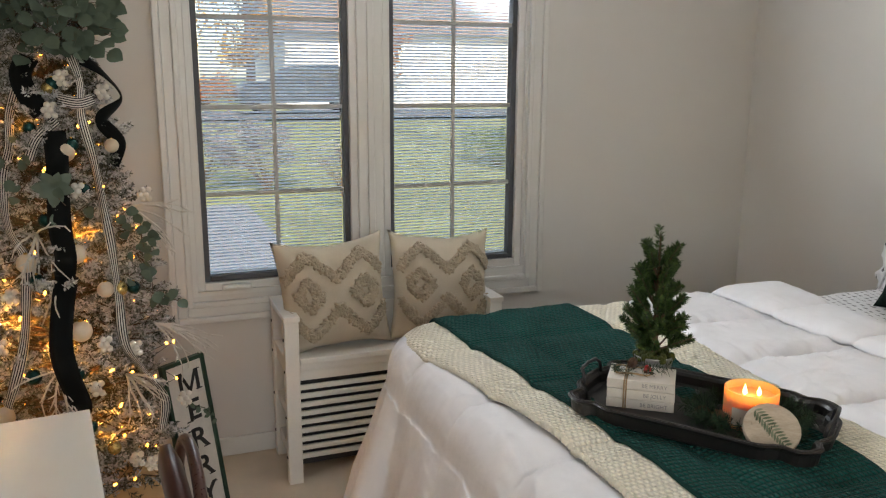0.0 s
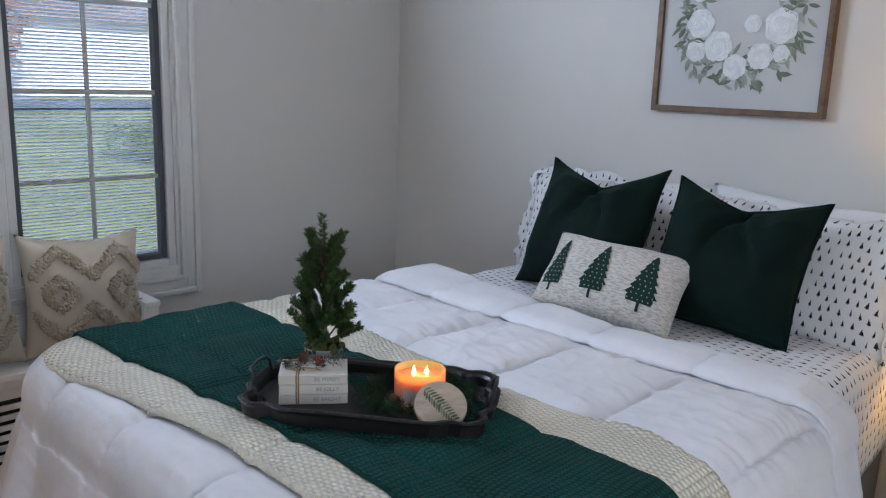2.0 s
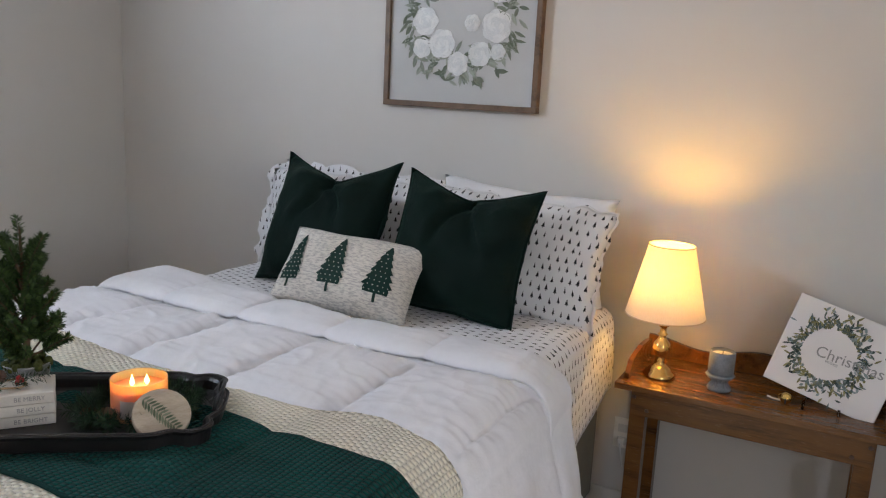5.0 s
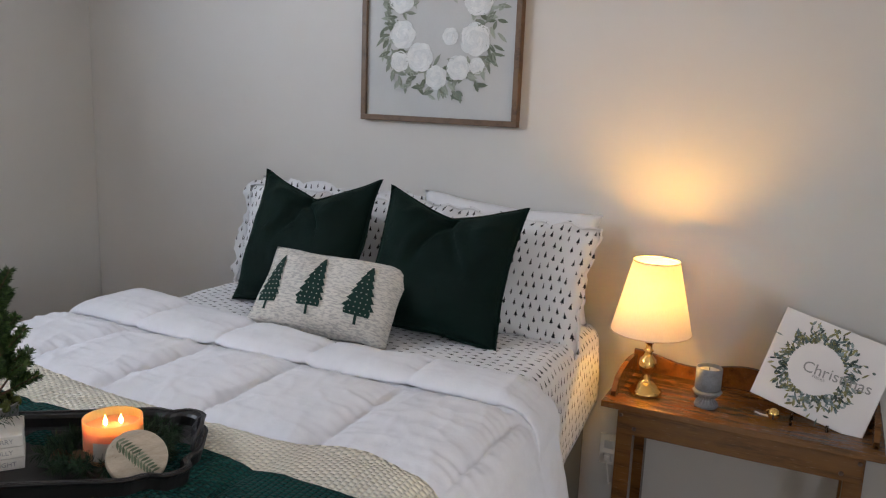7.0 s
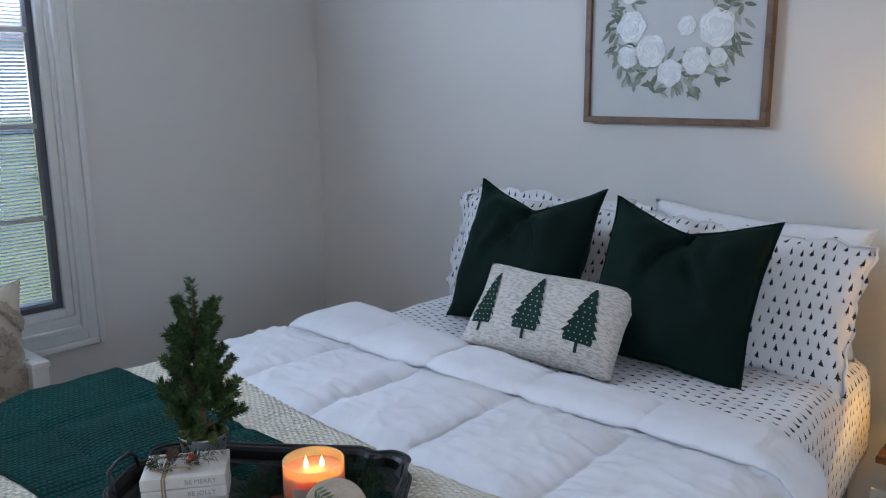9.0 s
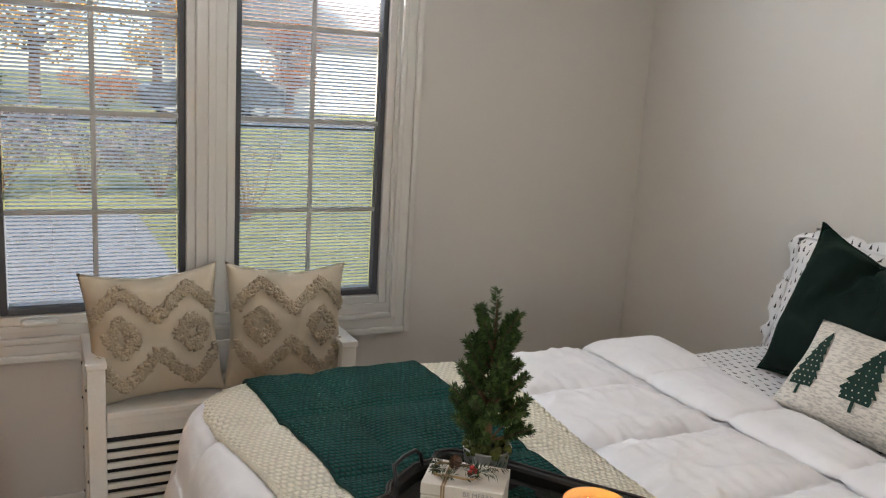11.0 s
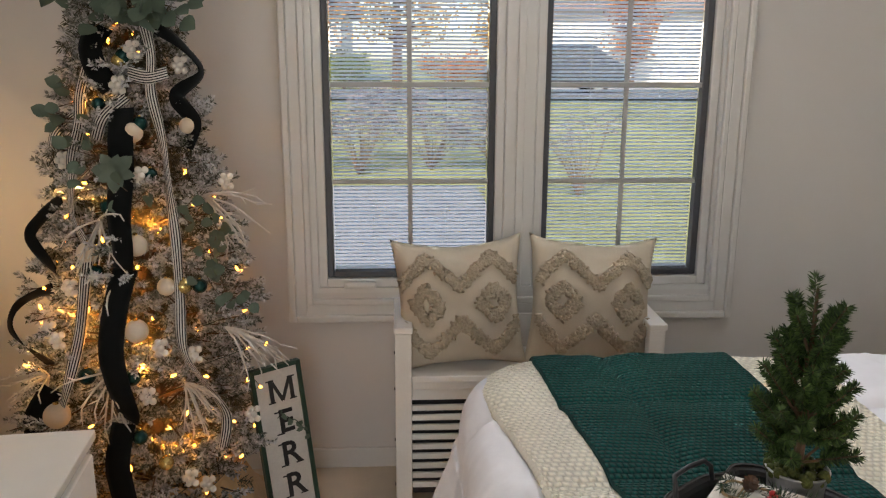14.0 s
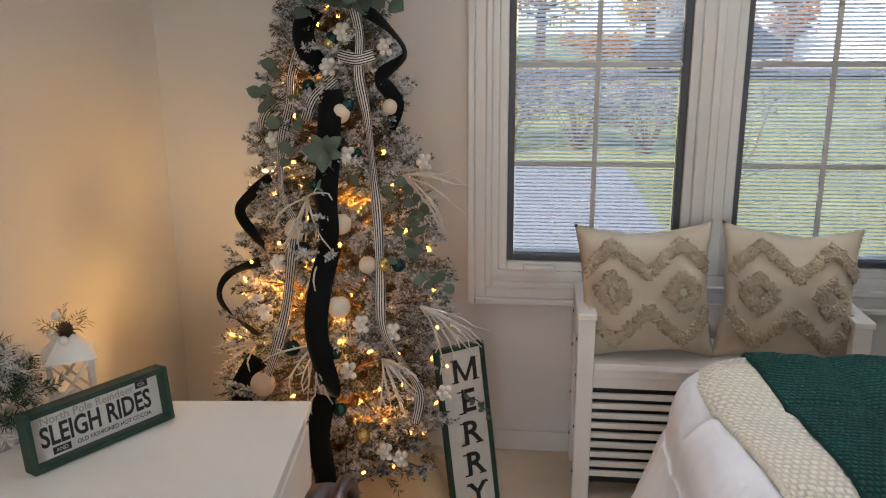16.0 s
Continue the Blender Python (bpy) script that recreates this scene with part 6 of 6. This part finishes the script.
# ---- on the dresser ----
sleigh = thing("sleigh_sign", "small white sign lettered SLEIGH RIDES in a deep green frame", "sign", at=pose(-3.464, -1.508, DZ) @ pose(0, 0, 0, 0, 0, 59) @ pose(0, 0, 0, -7))
SL, SH2 = 0.300, 0.116
part("board", box(-SL / 2 + 0.008, SL / 2 - 0.008, 0.004, 0.012, 0.008, SH2 - 0.008), sign_white, sleigh)
for x in (-SL / 2, SL / 2 - 0.011):
    part("frame_stile", box(x, x + 0.011, -0.024, 0.016, 0.0, SH2, 0.0015), sign_green, sleigh)
for z in (0.0, SH2 - 0.011):
    part("frame_rail", box(-SL / 2 + 0.011, SL / 2 - 0.011, -0.024, 0.016, z, z + 0.011, 0.0015), sign_green, sleigh)
add_text("script", "North Pole Reindeer", 0.022, ink_grey, sleigh, pose(-0.015, 0.0034, 0.086, 90), 1.05, 0.0004)
big = add_text("lettering", "SLEIGH RIDES", 0.056, ink_black, sleigh, pose(0.0, 0.0030, 0.053, 90), 0.70, 0.0006, 0.0012)
bm = bmesh.new()
add_box(bm, -0.098, -0.062, 0.0032, 0.0038, 0.016, 0.030, 0.0)
pl = part("plaque", bm, ink_black, sleigh)
add_text("plaque_word", "AND", 0.011, sign_white, pl, pose(-0.080, 0.0028, 0.023, 90), 1.0, 0.0003)
add_text("lettering", "OLD FASHIONED HOT COCOA", 0.0125, ink_black, sleigh, pose(0.032, 0.0030, 0.023, 90), 0.92, 0.0004)
bm = bmesh.new()
add_box(bm, 0.088, 0.116, 0.0032, 0.0038, 0.082, 0.096, 0.0)
pl = part("plaque", bm, ink_black, sleigh)
add_text("plaque_word", "CO.", 0.010, sign_white, pl, pose(0.102, 0.0028, 0.089, 90), 1.0, 0.0003)

lantern = thing("lantern", "small white wooden house lantern with crossed sides", "lantern", at=pose(-3.625, -1.34, DZ, 0, 0, 35))
LS, LHH = 0.042, 0.115
part("plinth", box(-LS - 0.008, LS + 0.008, -LS - 0.008, LS + 0.008, 0.0, 0.012, 0.002), bench_white, lantern)
for x in (-LS, LS):
    for y in (-LS, LS):
        part("post", box(x - 0.006, x + 0.006, y - 0.006, y + 0.006, 0.012, LHH, 0.001), bench_white, lantern)
for s in (-1, 1):
    for a, b in ((0.014, LHH), (LHH, 0.014)):
        part("cross_bar", tube([(-LS, s * LS, a), (LS, s * LS, b)], 0.0045, 4), bench_white, lantern)
        part("cross_bar", tube([(s * LS, -LS, a), (s * LS, LS, b)], 0.0045, 4), bench_white, lantern)
bm = bmesh.new()
g = LS + 0.012
vs = [bm.verts.new(p) for p in ((-g, -g, LHH), (g, -g, LHH), (g, g, LHH), (-g, g, LHH), (-0.012, -0.012, LHH + 0.052), (0.012, -0.012, LHH + 0.052), (0.012, 0.012, LHH + 0.052), (-0.012, 0.012, LHH + 0.052))]
for q in ((3, 2, 1, 0), (0, 1, 5, 4), (1, 2, 6, 5), (2, 3, 7, 6), (3, 0, 4, 7), (4, 5, 6, 7)):
    bm.faces.new([vs[i] for i in q])
part("roof", bm, bench_white, lantern)
lantern_spray = thing("lantern_spray", "sprig with pine cone, white berries and needles", "decoration", at=pose(-3.625, -1.34, DZ + LHH + 0.05))
needle_mesh("needles", [((0, 0, 0), (0.05 * math.cos(a), 0.05 * math.sin(a), 0.03)) for a in (0.2, 1.4, 2.5, 3.4, 4.4, 5.4)] + [((0, 0, 0), (0.0, 0.0, 0.06))], dark_fir, lantern_spray, 15, 30, 0.022, 0.0016)
pine_cone(lantern_spray, pose(0.008, -0.012, 0.0, 30, 20), 0.018)
for p in ((-0.02, -0.02, 0.006), (0.012, -0.03, -0.004), (-0.006, -0.016, 0.046)):
    part("berry", ball(p, 0.010, 10, 7), berry_white, lantern_spray, smooth=True)

small_fir = thing("flocked_pine", "small snow-tipped pine arrangement on the dresser", "potted tree", at=pose(-3.685, -1.535, DZ))
part("pot", lathe([(0.05, 0.0), (0.06, 0.05), (0.06, 0.06)], 20), galvanised, small_fir, smooth=True)
sp, sf, rnd = [], [], random.Random(50)
for i in range(150):
    a, k = rnd.uniform(0, 6.28), rnd.random()
    z = 0.05 + 0.13 * k
    r = (0.145 - 0.09 * k) * rnd.uniform(0.7, 1.1)
    e = (r * math.cos(a), r * math.sin(a), z + rnd.uniform(-0.02, 0.05))
    s = (0.5 * r * math.cos(a), 0.5 * r * math.sin(a), z)
    (sf if rnd.random() < 0.33 else sp).append((s, e))
needle_mesh("needles", sp, dark_fir, small_fir, 51, 46, 0.026, 0.0020)
needle_mesh("frosted_needles", sf, needles("snow_needles", (0.10, 0.13, 0.09), (0.3, 0.32, 0.28), 0.85), small_fir, 52, 46, 0.026, 0.0028)

# ---- chair pushed in at the dresser ----
leather = surface("leather", (0.045, 0.014, 0.010), 0.35, big=15.0, fine=220.0, vary=0.3, relief=0.25)
chair = thing("chair", "dark brown chair with a rounded leather back", "chair", at=pose(-2.905, -1.86, 0, 0, 0, 94))
bm = bmesh.new()
add_lathe(bm, [(0.02, -0.018), (0.17, -0.022), (0.205, -0.010), (0.205, 0.010), (0.17, 0.022), (0.02, 0.018)], 40)
part("backrest", bm, leather, chair, smooth=True, at=pose(0, 0, 0.70, 90 - 8) @ Matrix.Diagonal((1, 1.05, 1, 1)))
part("back_frame", tube([(0.207 * math.cos(a), -0.012 * math.sin(a) - 0.0, 0.70 + 0.217 * math.sin(a)) for a in (2 * math.pi * k / 48 for k in range(49))], 0.012, 8), dark_wood, chair, smooth=True)
part("seat", lathe([(0.19, 0.43), (0.215, 0.445), (0.21, 0.475), (0.05, 0.49)], 36, (0, 0.20, 0)), leather, chair, smooth=True)
for x, y in ((-0.16, 0.05), (0.16, 0.05), (-0.15, 0.36), (0.15, 0.36)):
    part("leg", tube([(x, y, 0.0), (x * 0.9, 0.2 + (y - 0.2) * 0.85, 0.44)], [0.013, 0.019], 8), dark_wood, chair, smooth=True)
for x in (-0.12, 0.12):
    part("back_post", tube([(x, 0.02, 0.44), (x * 1.1, 0.0, 0.56)], 0.014, 8), dark_wood, chair, smooth=True)

# ---- outside the window ----
GZ = -0.55
grass = surface("grass", (0.135, 0.145, 0.055), 0.9, big=0.35, fine=14.0, vary=0.45, relief=0.5, depth=0.03)
paving = surface("paving", (0.14, 0.15, 0.165), 0.85, big=1.2, fine=40.0, vary=0.12, relief=0.2)
road_grey = surface("road_grey", (0.07, 0.07, 0.072), 0.9, big=1.0, fine=60.0, vary=0.2)
siding = surface("siding", (0.72, 0.68, 0.60), 0.7, big=1.0, fine=30.0, vary=0.06)
brickish = surface("roof_brown", (0.16, 0.11, 0.085), 0.85, big=2.0, fine=20.0, vary=0.25)
car_paint = surface("car_paint", (0.03, 0.035, 0.045), 0.25, 0.4, vary=0.1, relief=0.0)
rubber = surface("rubber", (0.02, 0.02, 0.02), 0.8, vary=0.1)
dark_glass = surface("dark_glass", (0.02, 0.025, 0.03), 0.08, vary=0.05, relief=0.0)


def gz(y):
    """The lawn rises gently away from the house."""
    return GZ + 0.95 * min(1.0, max(0.0, (y - 10.5) / 12.0))


bm = bmesh.new()
rows = [[bm.verts.new((x, y, gz(y))) for x in (-220, 220)] for y in (0.151, 10.5, 22.5, 420.0)]
for a, b in zip(rows, rows[1:]):
    bm.faces.new((a[0], a[1], b[1], b[0]))
tagged(part("ground", bm, grass), "mown green lawn outside the window", "ground", kind="structure")
tagged(part("pavement", box(-9.0, -1.2, 0.6, 10.4, GZ, GZ + 0.03, 0.01), paving), "pale concrete path by the house", "pavement", kind="structure")
tagged(part("road", box(-120, 120, 21.0, 25.5, gz(30), gz(30) + 0.012), road_grey), "grey asphalt street beyond the lawn", "road", kind="structure")
tagged(part("driveway", box(2.5, 7.5, 25.5, 31.0, gz(30), gz(30) + 0.016), paving), "pale concrete driveway", "driveway", kind="structure")


def house(x0, x1, y0, y1, tall, ridge, label, openings):
    GY = gz(y0)
    h = thing("house", label, "house", "neighbouring houses")
    part("wall", box(x0, x1, y0, y1, GY, GY + tall), siding, h)
    ym = (y0 + y1) / 2
    bm = bmesh.new()
    e = 0.5
    vs = [bm.verts.new(p) for p in ((x0 - e, y0 - e, GY + tall), (x1 + e, y0 - e, GY + tall), (x1 + e, y1 + e, GY + tall), (x0 - e, y1 + e, GY + tall), (x0 - e, ym, GY + tall + ridge), (x1 + e, ym, GY + tall + ridge))]
    for q in ((0, 1, 5, 4), (2, 3, 4, 5), (0, 4, 3), (1, 2, 5), (3, 2, 1, 0)):
        bm.faces.new([vs[i] for i in q])
    part("roof", bm, brickish, h, "brown shingled roof")
    for cx, cz, w, hh, kind in openings:
        if kind == "window":
            o = part("window", box(cx - w / 2 - 0.1, cx + w / 2 + 0.1, y0 - 0.06, y0 + 0.02, GY + cz - hh / 2 - 0.1, GY + cz + hh / 2 + 0.1), trim_white, h)
            part("pane", box(cx - w / 2, cx + w / 2, y0 - 0.075, y0 - 0.06, GY + cz - hh / 2, GY + cz + hh / 2), dark_glass, o)
        else:
            o = part("garage_door" if w > 2 else "door", box(cx - w / 2, cx + w / 2, y0 - 0.05, y0 + 0.02, GY, GY + hh), trim_white, h)
            for k in range(4):
                part("panel", box(cx - w / 2 + 0.1, cx + w / 2 - 0.1, y0 - 0.065, y0 - 0.05, GY + hh * (k + 0.12) / 4, GY + hh * (k + 0.88) / 4), trim_white, o)
    return h


house(3.2, 17.0, 31.0, 40.0, 3.0, 2.4, "cream single-storey house with a garage across the street", ((6.5, 0, 4.6, 2.2, "door"),))
house(-20.0, -5.0, 33.0, 42.0, 3.0, 2.4, "cream single-storey house behind autumn trees", ((-8.0, 1.6, 1.6, 1.2, "window"), (-12.0, 0, 1.0, 2.1, "door"), (-16.0, 1.6, 1.8, 1.2, "window")))

leaf_cols = {
    "rust": needles("rust_leaves", (0.16, 0.05, 0.015), (0.42, 0.17, 0.04)),
    "gold": needles("gold_leaves", (0.22, 0.11, 0.02), (0.50, 0.30, 0.07)),
    "green": needles("green_leaves", (0.035, 0.055, 0.012), (0.12, 0.16, 0.035)),
    "grey": needles("grey_twigs", (0.06, 0.05, 0.06), (0.24, 0.21, 0.22)),
}


def leaf_cloud(name, centres, count, size, material, parent, seed):
    """Many small leaves scattered in clumps."""
    rnd = np.random.RandomState(seed)
    c = np.array(centres, float)
    pick = rnd.randint(0, len(c), count)
    d = rnd.normal(size=(count, 3))
    d /= np.linalg.norm(d, axis=1)[:, None]
    p = c[pick, :3] + d * (c[pick, 3] * rnd.uniform(0.25, 1.0, count) ** 0.6)[:, None]
    a = rnd.normal(size=(count, 3))
    a /= np.linalg.norm(a, axis=1)[:, None]
    b = np.cross(a, rnd.normal(size=(count, 3)))
    b /= np.linalg.norm(b, axis=1)[:, None]
    s = size * rnd.uniform(0.6, 1.3, (count, 1))
    n = np.cross(a, b) * 0.2
    V = np.stack([p - a * s, p + b * s * 0.5 + n * s, p + a * s, p - b * s * 0.5 + n * s], 1).reshape(-1, 3)
    me = bpy.data.meshes.new(name)
    me.from_pydata(V.tolist(), [], [(4 * i, 4 * i + 1, 4 * i + 2, 4 * i + 3) for i in range(count)])
    me.materials.append(material)
    ob = new(name, me)
    ob.parent = parent
    return ob


def tree_outside(x, y, tall, spread, colour, label, seed, leaves=5200):
    GY = gz(y)
    rnd = random.Random(seed)
    t = thing("tree", label, "tree", "autumn trees")
    bm = bmesh.new()
    add_tube(bm, [(x, y, GY), (x + 0.05, y, GY + tall * 0.3), (x - 0.05, y, GY + tall * 0.6), (x, y, GY + tall * 0.9)], [0.2, 0.16, 0.1, 0.03], 8)
    clumps = []
    for i in range(26):
        a = rnd.uniform(0, 6.28)
        h = tall * rnd.uniform(0.25, 0.8)
        r = spread * rnd.uniform(0.4, 1.0) * (1 - 0.5 * abs(h / tall - 0.5))
        e = (x + r * math.cos(a), y + r * math.sin(a), GY + h + 0.25 * r)
        add_tube(bm, [(x, y, GY + h * 0.85), (x + 0.5 * r * math.cos(a), y + 0.5 * r * math.sin(a), GY + h), e], [0.06, 0.04, 0.015], 5)
        clumps.append((*e, spread * rnd.uniform(0.22, 0.4)))
        clumps.append((x + 0.6 * r * math.cos(a), y + 0.6 * r * math.sin(a), GY + h + 0.1, spread * 0.25))
    part("trunk", bm, bark, t)
    tagged(leaf_cloud("crown", clumps, leaves, 0.085, leaf_cols[colour], t, seed), kind="stuff")


tree_outside(-6.5, 27.0, 7.5, 3.2, "rust", "tree with rust-red autumn leaves across the street", 1)
tree_outside(-2.6, 28.0, 7.0, 2.6, "gold", "tree with golden autumn leaves across the street", 2)
tree_outside(1.4, 28.5, 6.5, 2.0, "gold", "tree with thin golden autumn leaves by the driveway", 3, 2600)
tree_outside(-11.0, 27.0, 8.0, 3.5, "gold", "tree with golden autumn leaves by the far house", 4)
tree_outside(6.5, 29.0, 4.0, 1.4, "rust", "small rust-leaved tree before the garage", 5, 2400)


def shrub(x, y, r, tall, colour, label, seed, leaves=1600, size=0.035):
    GY = gz(y)
    rnd = random.Random(seed)
    s = thing("shrub", label, "shrub", "garden shrubs")
    bm, clumps = bmesh.new(), []
    for i in range(16):
        a = rnd.uniform(0, 6.28)
        e = (x + r * rnd.uniform(0.2, 1.0) * math.cos(a), y + r * rnd.uniform(0.2, 1.0) * math.sin(a), GY + tall * rnd.uniform(0.45, 1.0))
        add_tube(bm, [(x, y, GY), ((x + e[0]) / 2 + 0.05, (y + e[1]) / 2, GY + tall * 0.4), e], [0.016, 0.011, 0.004], 5)
        clumps.append((*e, r * 0.30))
    part("branches", bm, bark, s)
    tagged(leaf_cloud("leaves", clumps, leaves, size, leaf_cols[colour], s, seed), kind="stuff")


GS = "bare twiggy grey-violet shrub by the lawn"
for k, (x, y, r, tall) in enumerate(((-4.6, 11.6, 1.1, 1.4), (-3.2, 11.4, 1.0, 1.35), (-1.9, 11.8, 1.0, 1.3), (-6.2, 11.8, 1.1, 1.4), (-0.7, 11.5, 0.8, 1.15))):
    shrub(x, y, r, tall, "grey", GS, 20 + k, 1500, 0.04)
shrub(0.3, 9.4, 0.75, 1.2, "grey", "sparse grey shrub with bare twigs on the lawn", 30, 420, 0.03)
shrub(-8.5, 26.5, 1.6, 1.4, "rust", "rust-red hedge shrub across the street", 33, 2400, 0.06)
shrub(-4.5, 27.0, 1.6, 1.2, "green", "low green hedge shrub across the street", 34, 2400, 0.06)
shrub(-0.5, 27.5, 1.3, 1.1, "rust", "rust-red hedge shrub across the street", 35, 2000, 0.06)
shrub(4.6, 13.0, 0.8, 0.7, "green", "low yellow-green shrub on the lawn edge", 36, 1400, 0.04)

car = thing("car", "dark blue-grey car parked in the driveway", "car", at=pose(2.4, 23.4, gz(30) + 0.012))
bm = bmesh.new()
prof = ((-2.1, 0.35), (-2.15, 0.75), (-1.9, 0.98), (-1.1, 1.05), (-0.55, 1.5), (1.2, 1.52), (1.85, 1.08), (2.1, 0.95), (2.15, 0.4))
rows = [[bm.verts.new((x, y, z if abs(y) < 0.8 or z < 1.0 else z - 0.06)) for x, z in prof] for y in (-0.86, -0.72, 0.72, 0.86)]
for a, b in zip(rows, rows[1:]):
    for i in range(len(prof)):
        j = (i + 1) % len(prof)
        bm.faces.new((a[i], a[j], b[j], b[i]))
bm.faces.new(rows[0])
bm.faces.new(rows[-1])
part("body", bm, car_paint, car)
for y in (-0.875, 0.863):
    part("side_window", box(-0.5, 1.2, y, y + 0.012, 1.08, 1.40), dark_glass, car)
for x in (-1.35, 1.35):
    for y in (-0.84, 0.64):
        w = part("wheel", lathe([(0.2, -0.1), (0.32, -0.09), (0.33, 0.0), (0.32, 0.09), (0.2, 0.1)], 24), rubber, car, at=pose(x, y + 0.1, 0.33, 90))
        part("rim", lathe([(0.05, -0.11), (0.19, -0.105), (0.19, 0.105), (0.05, 0.11)], 16), galvanised, w)
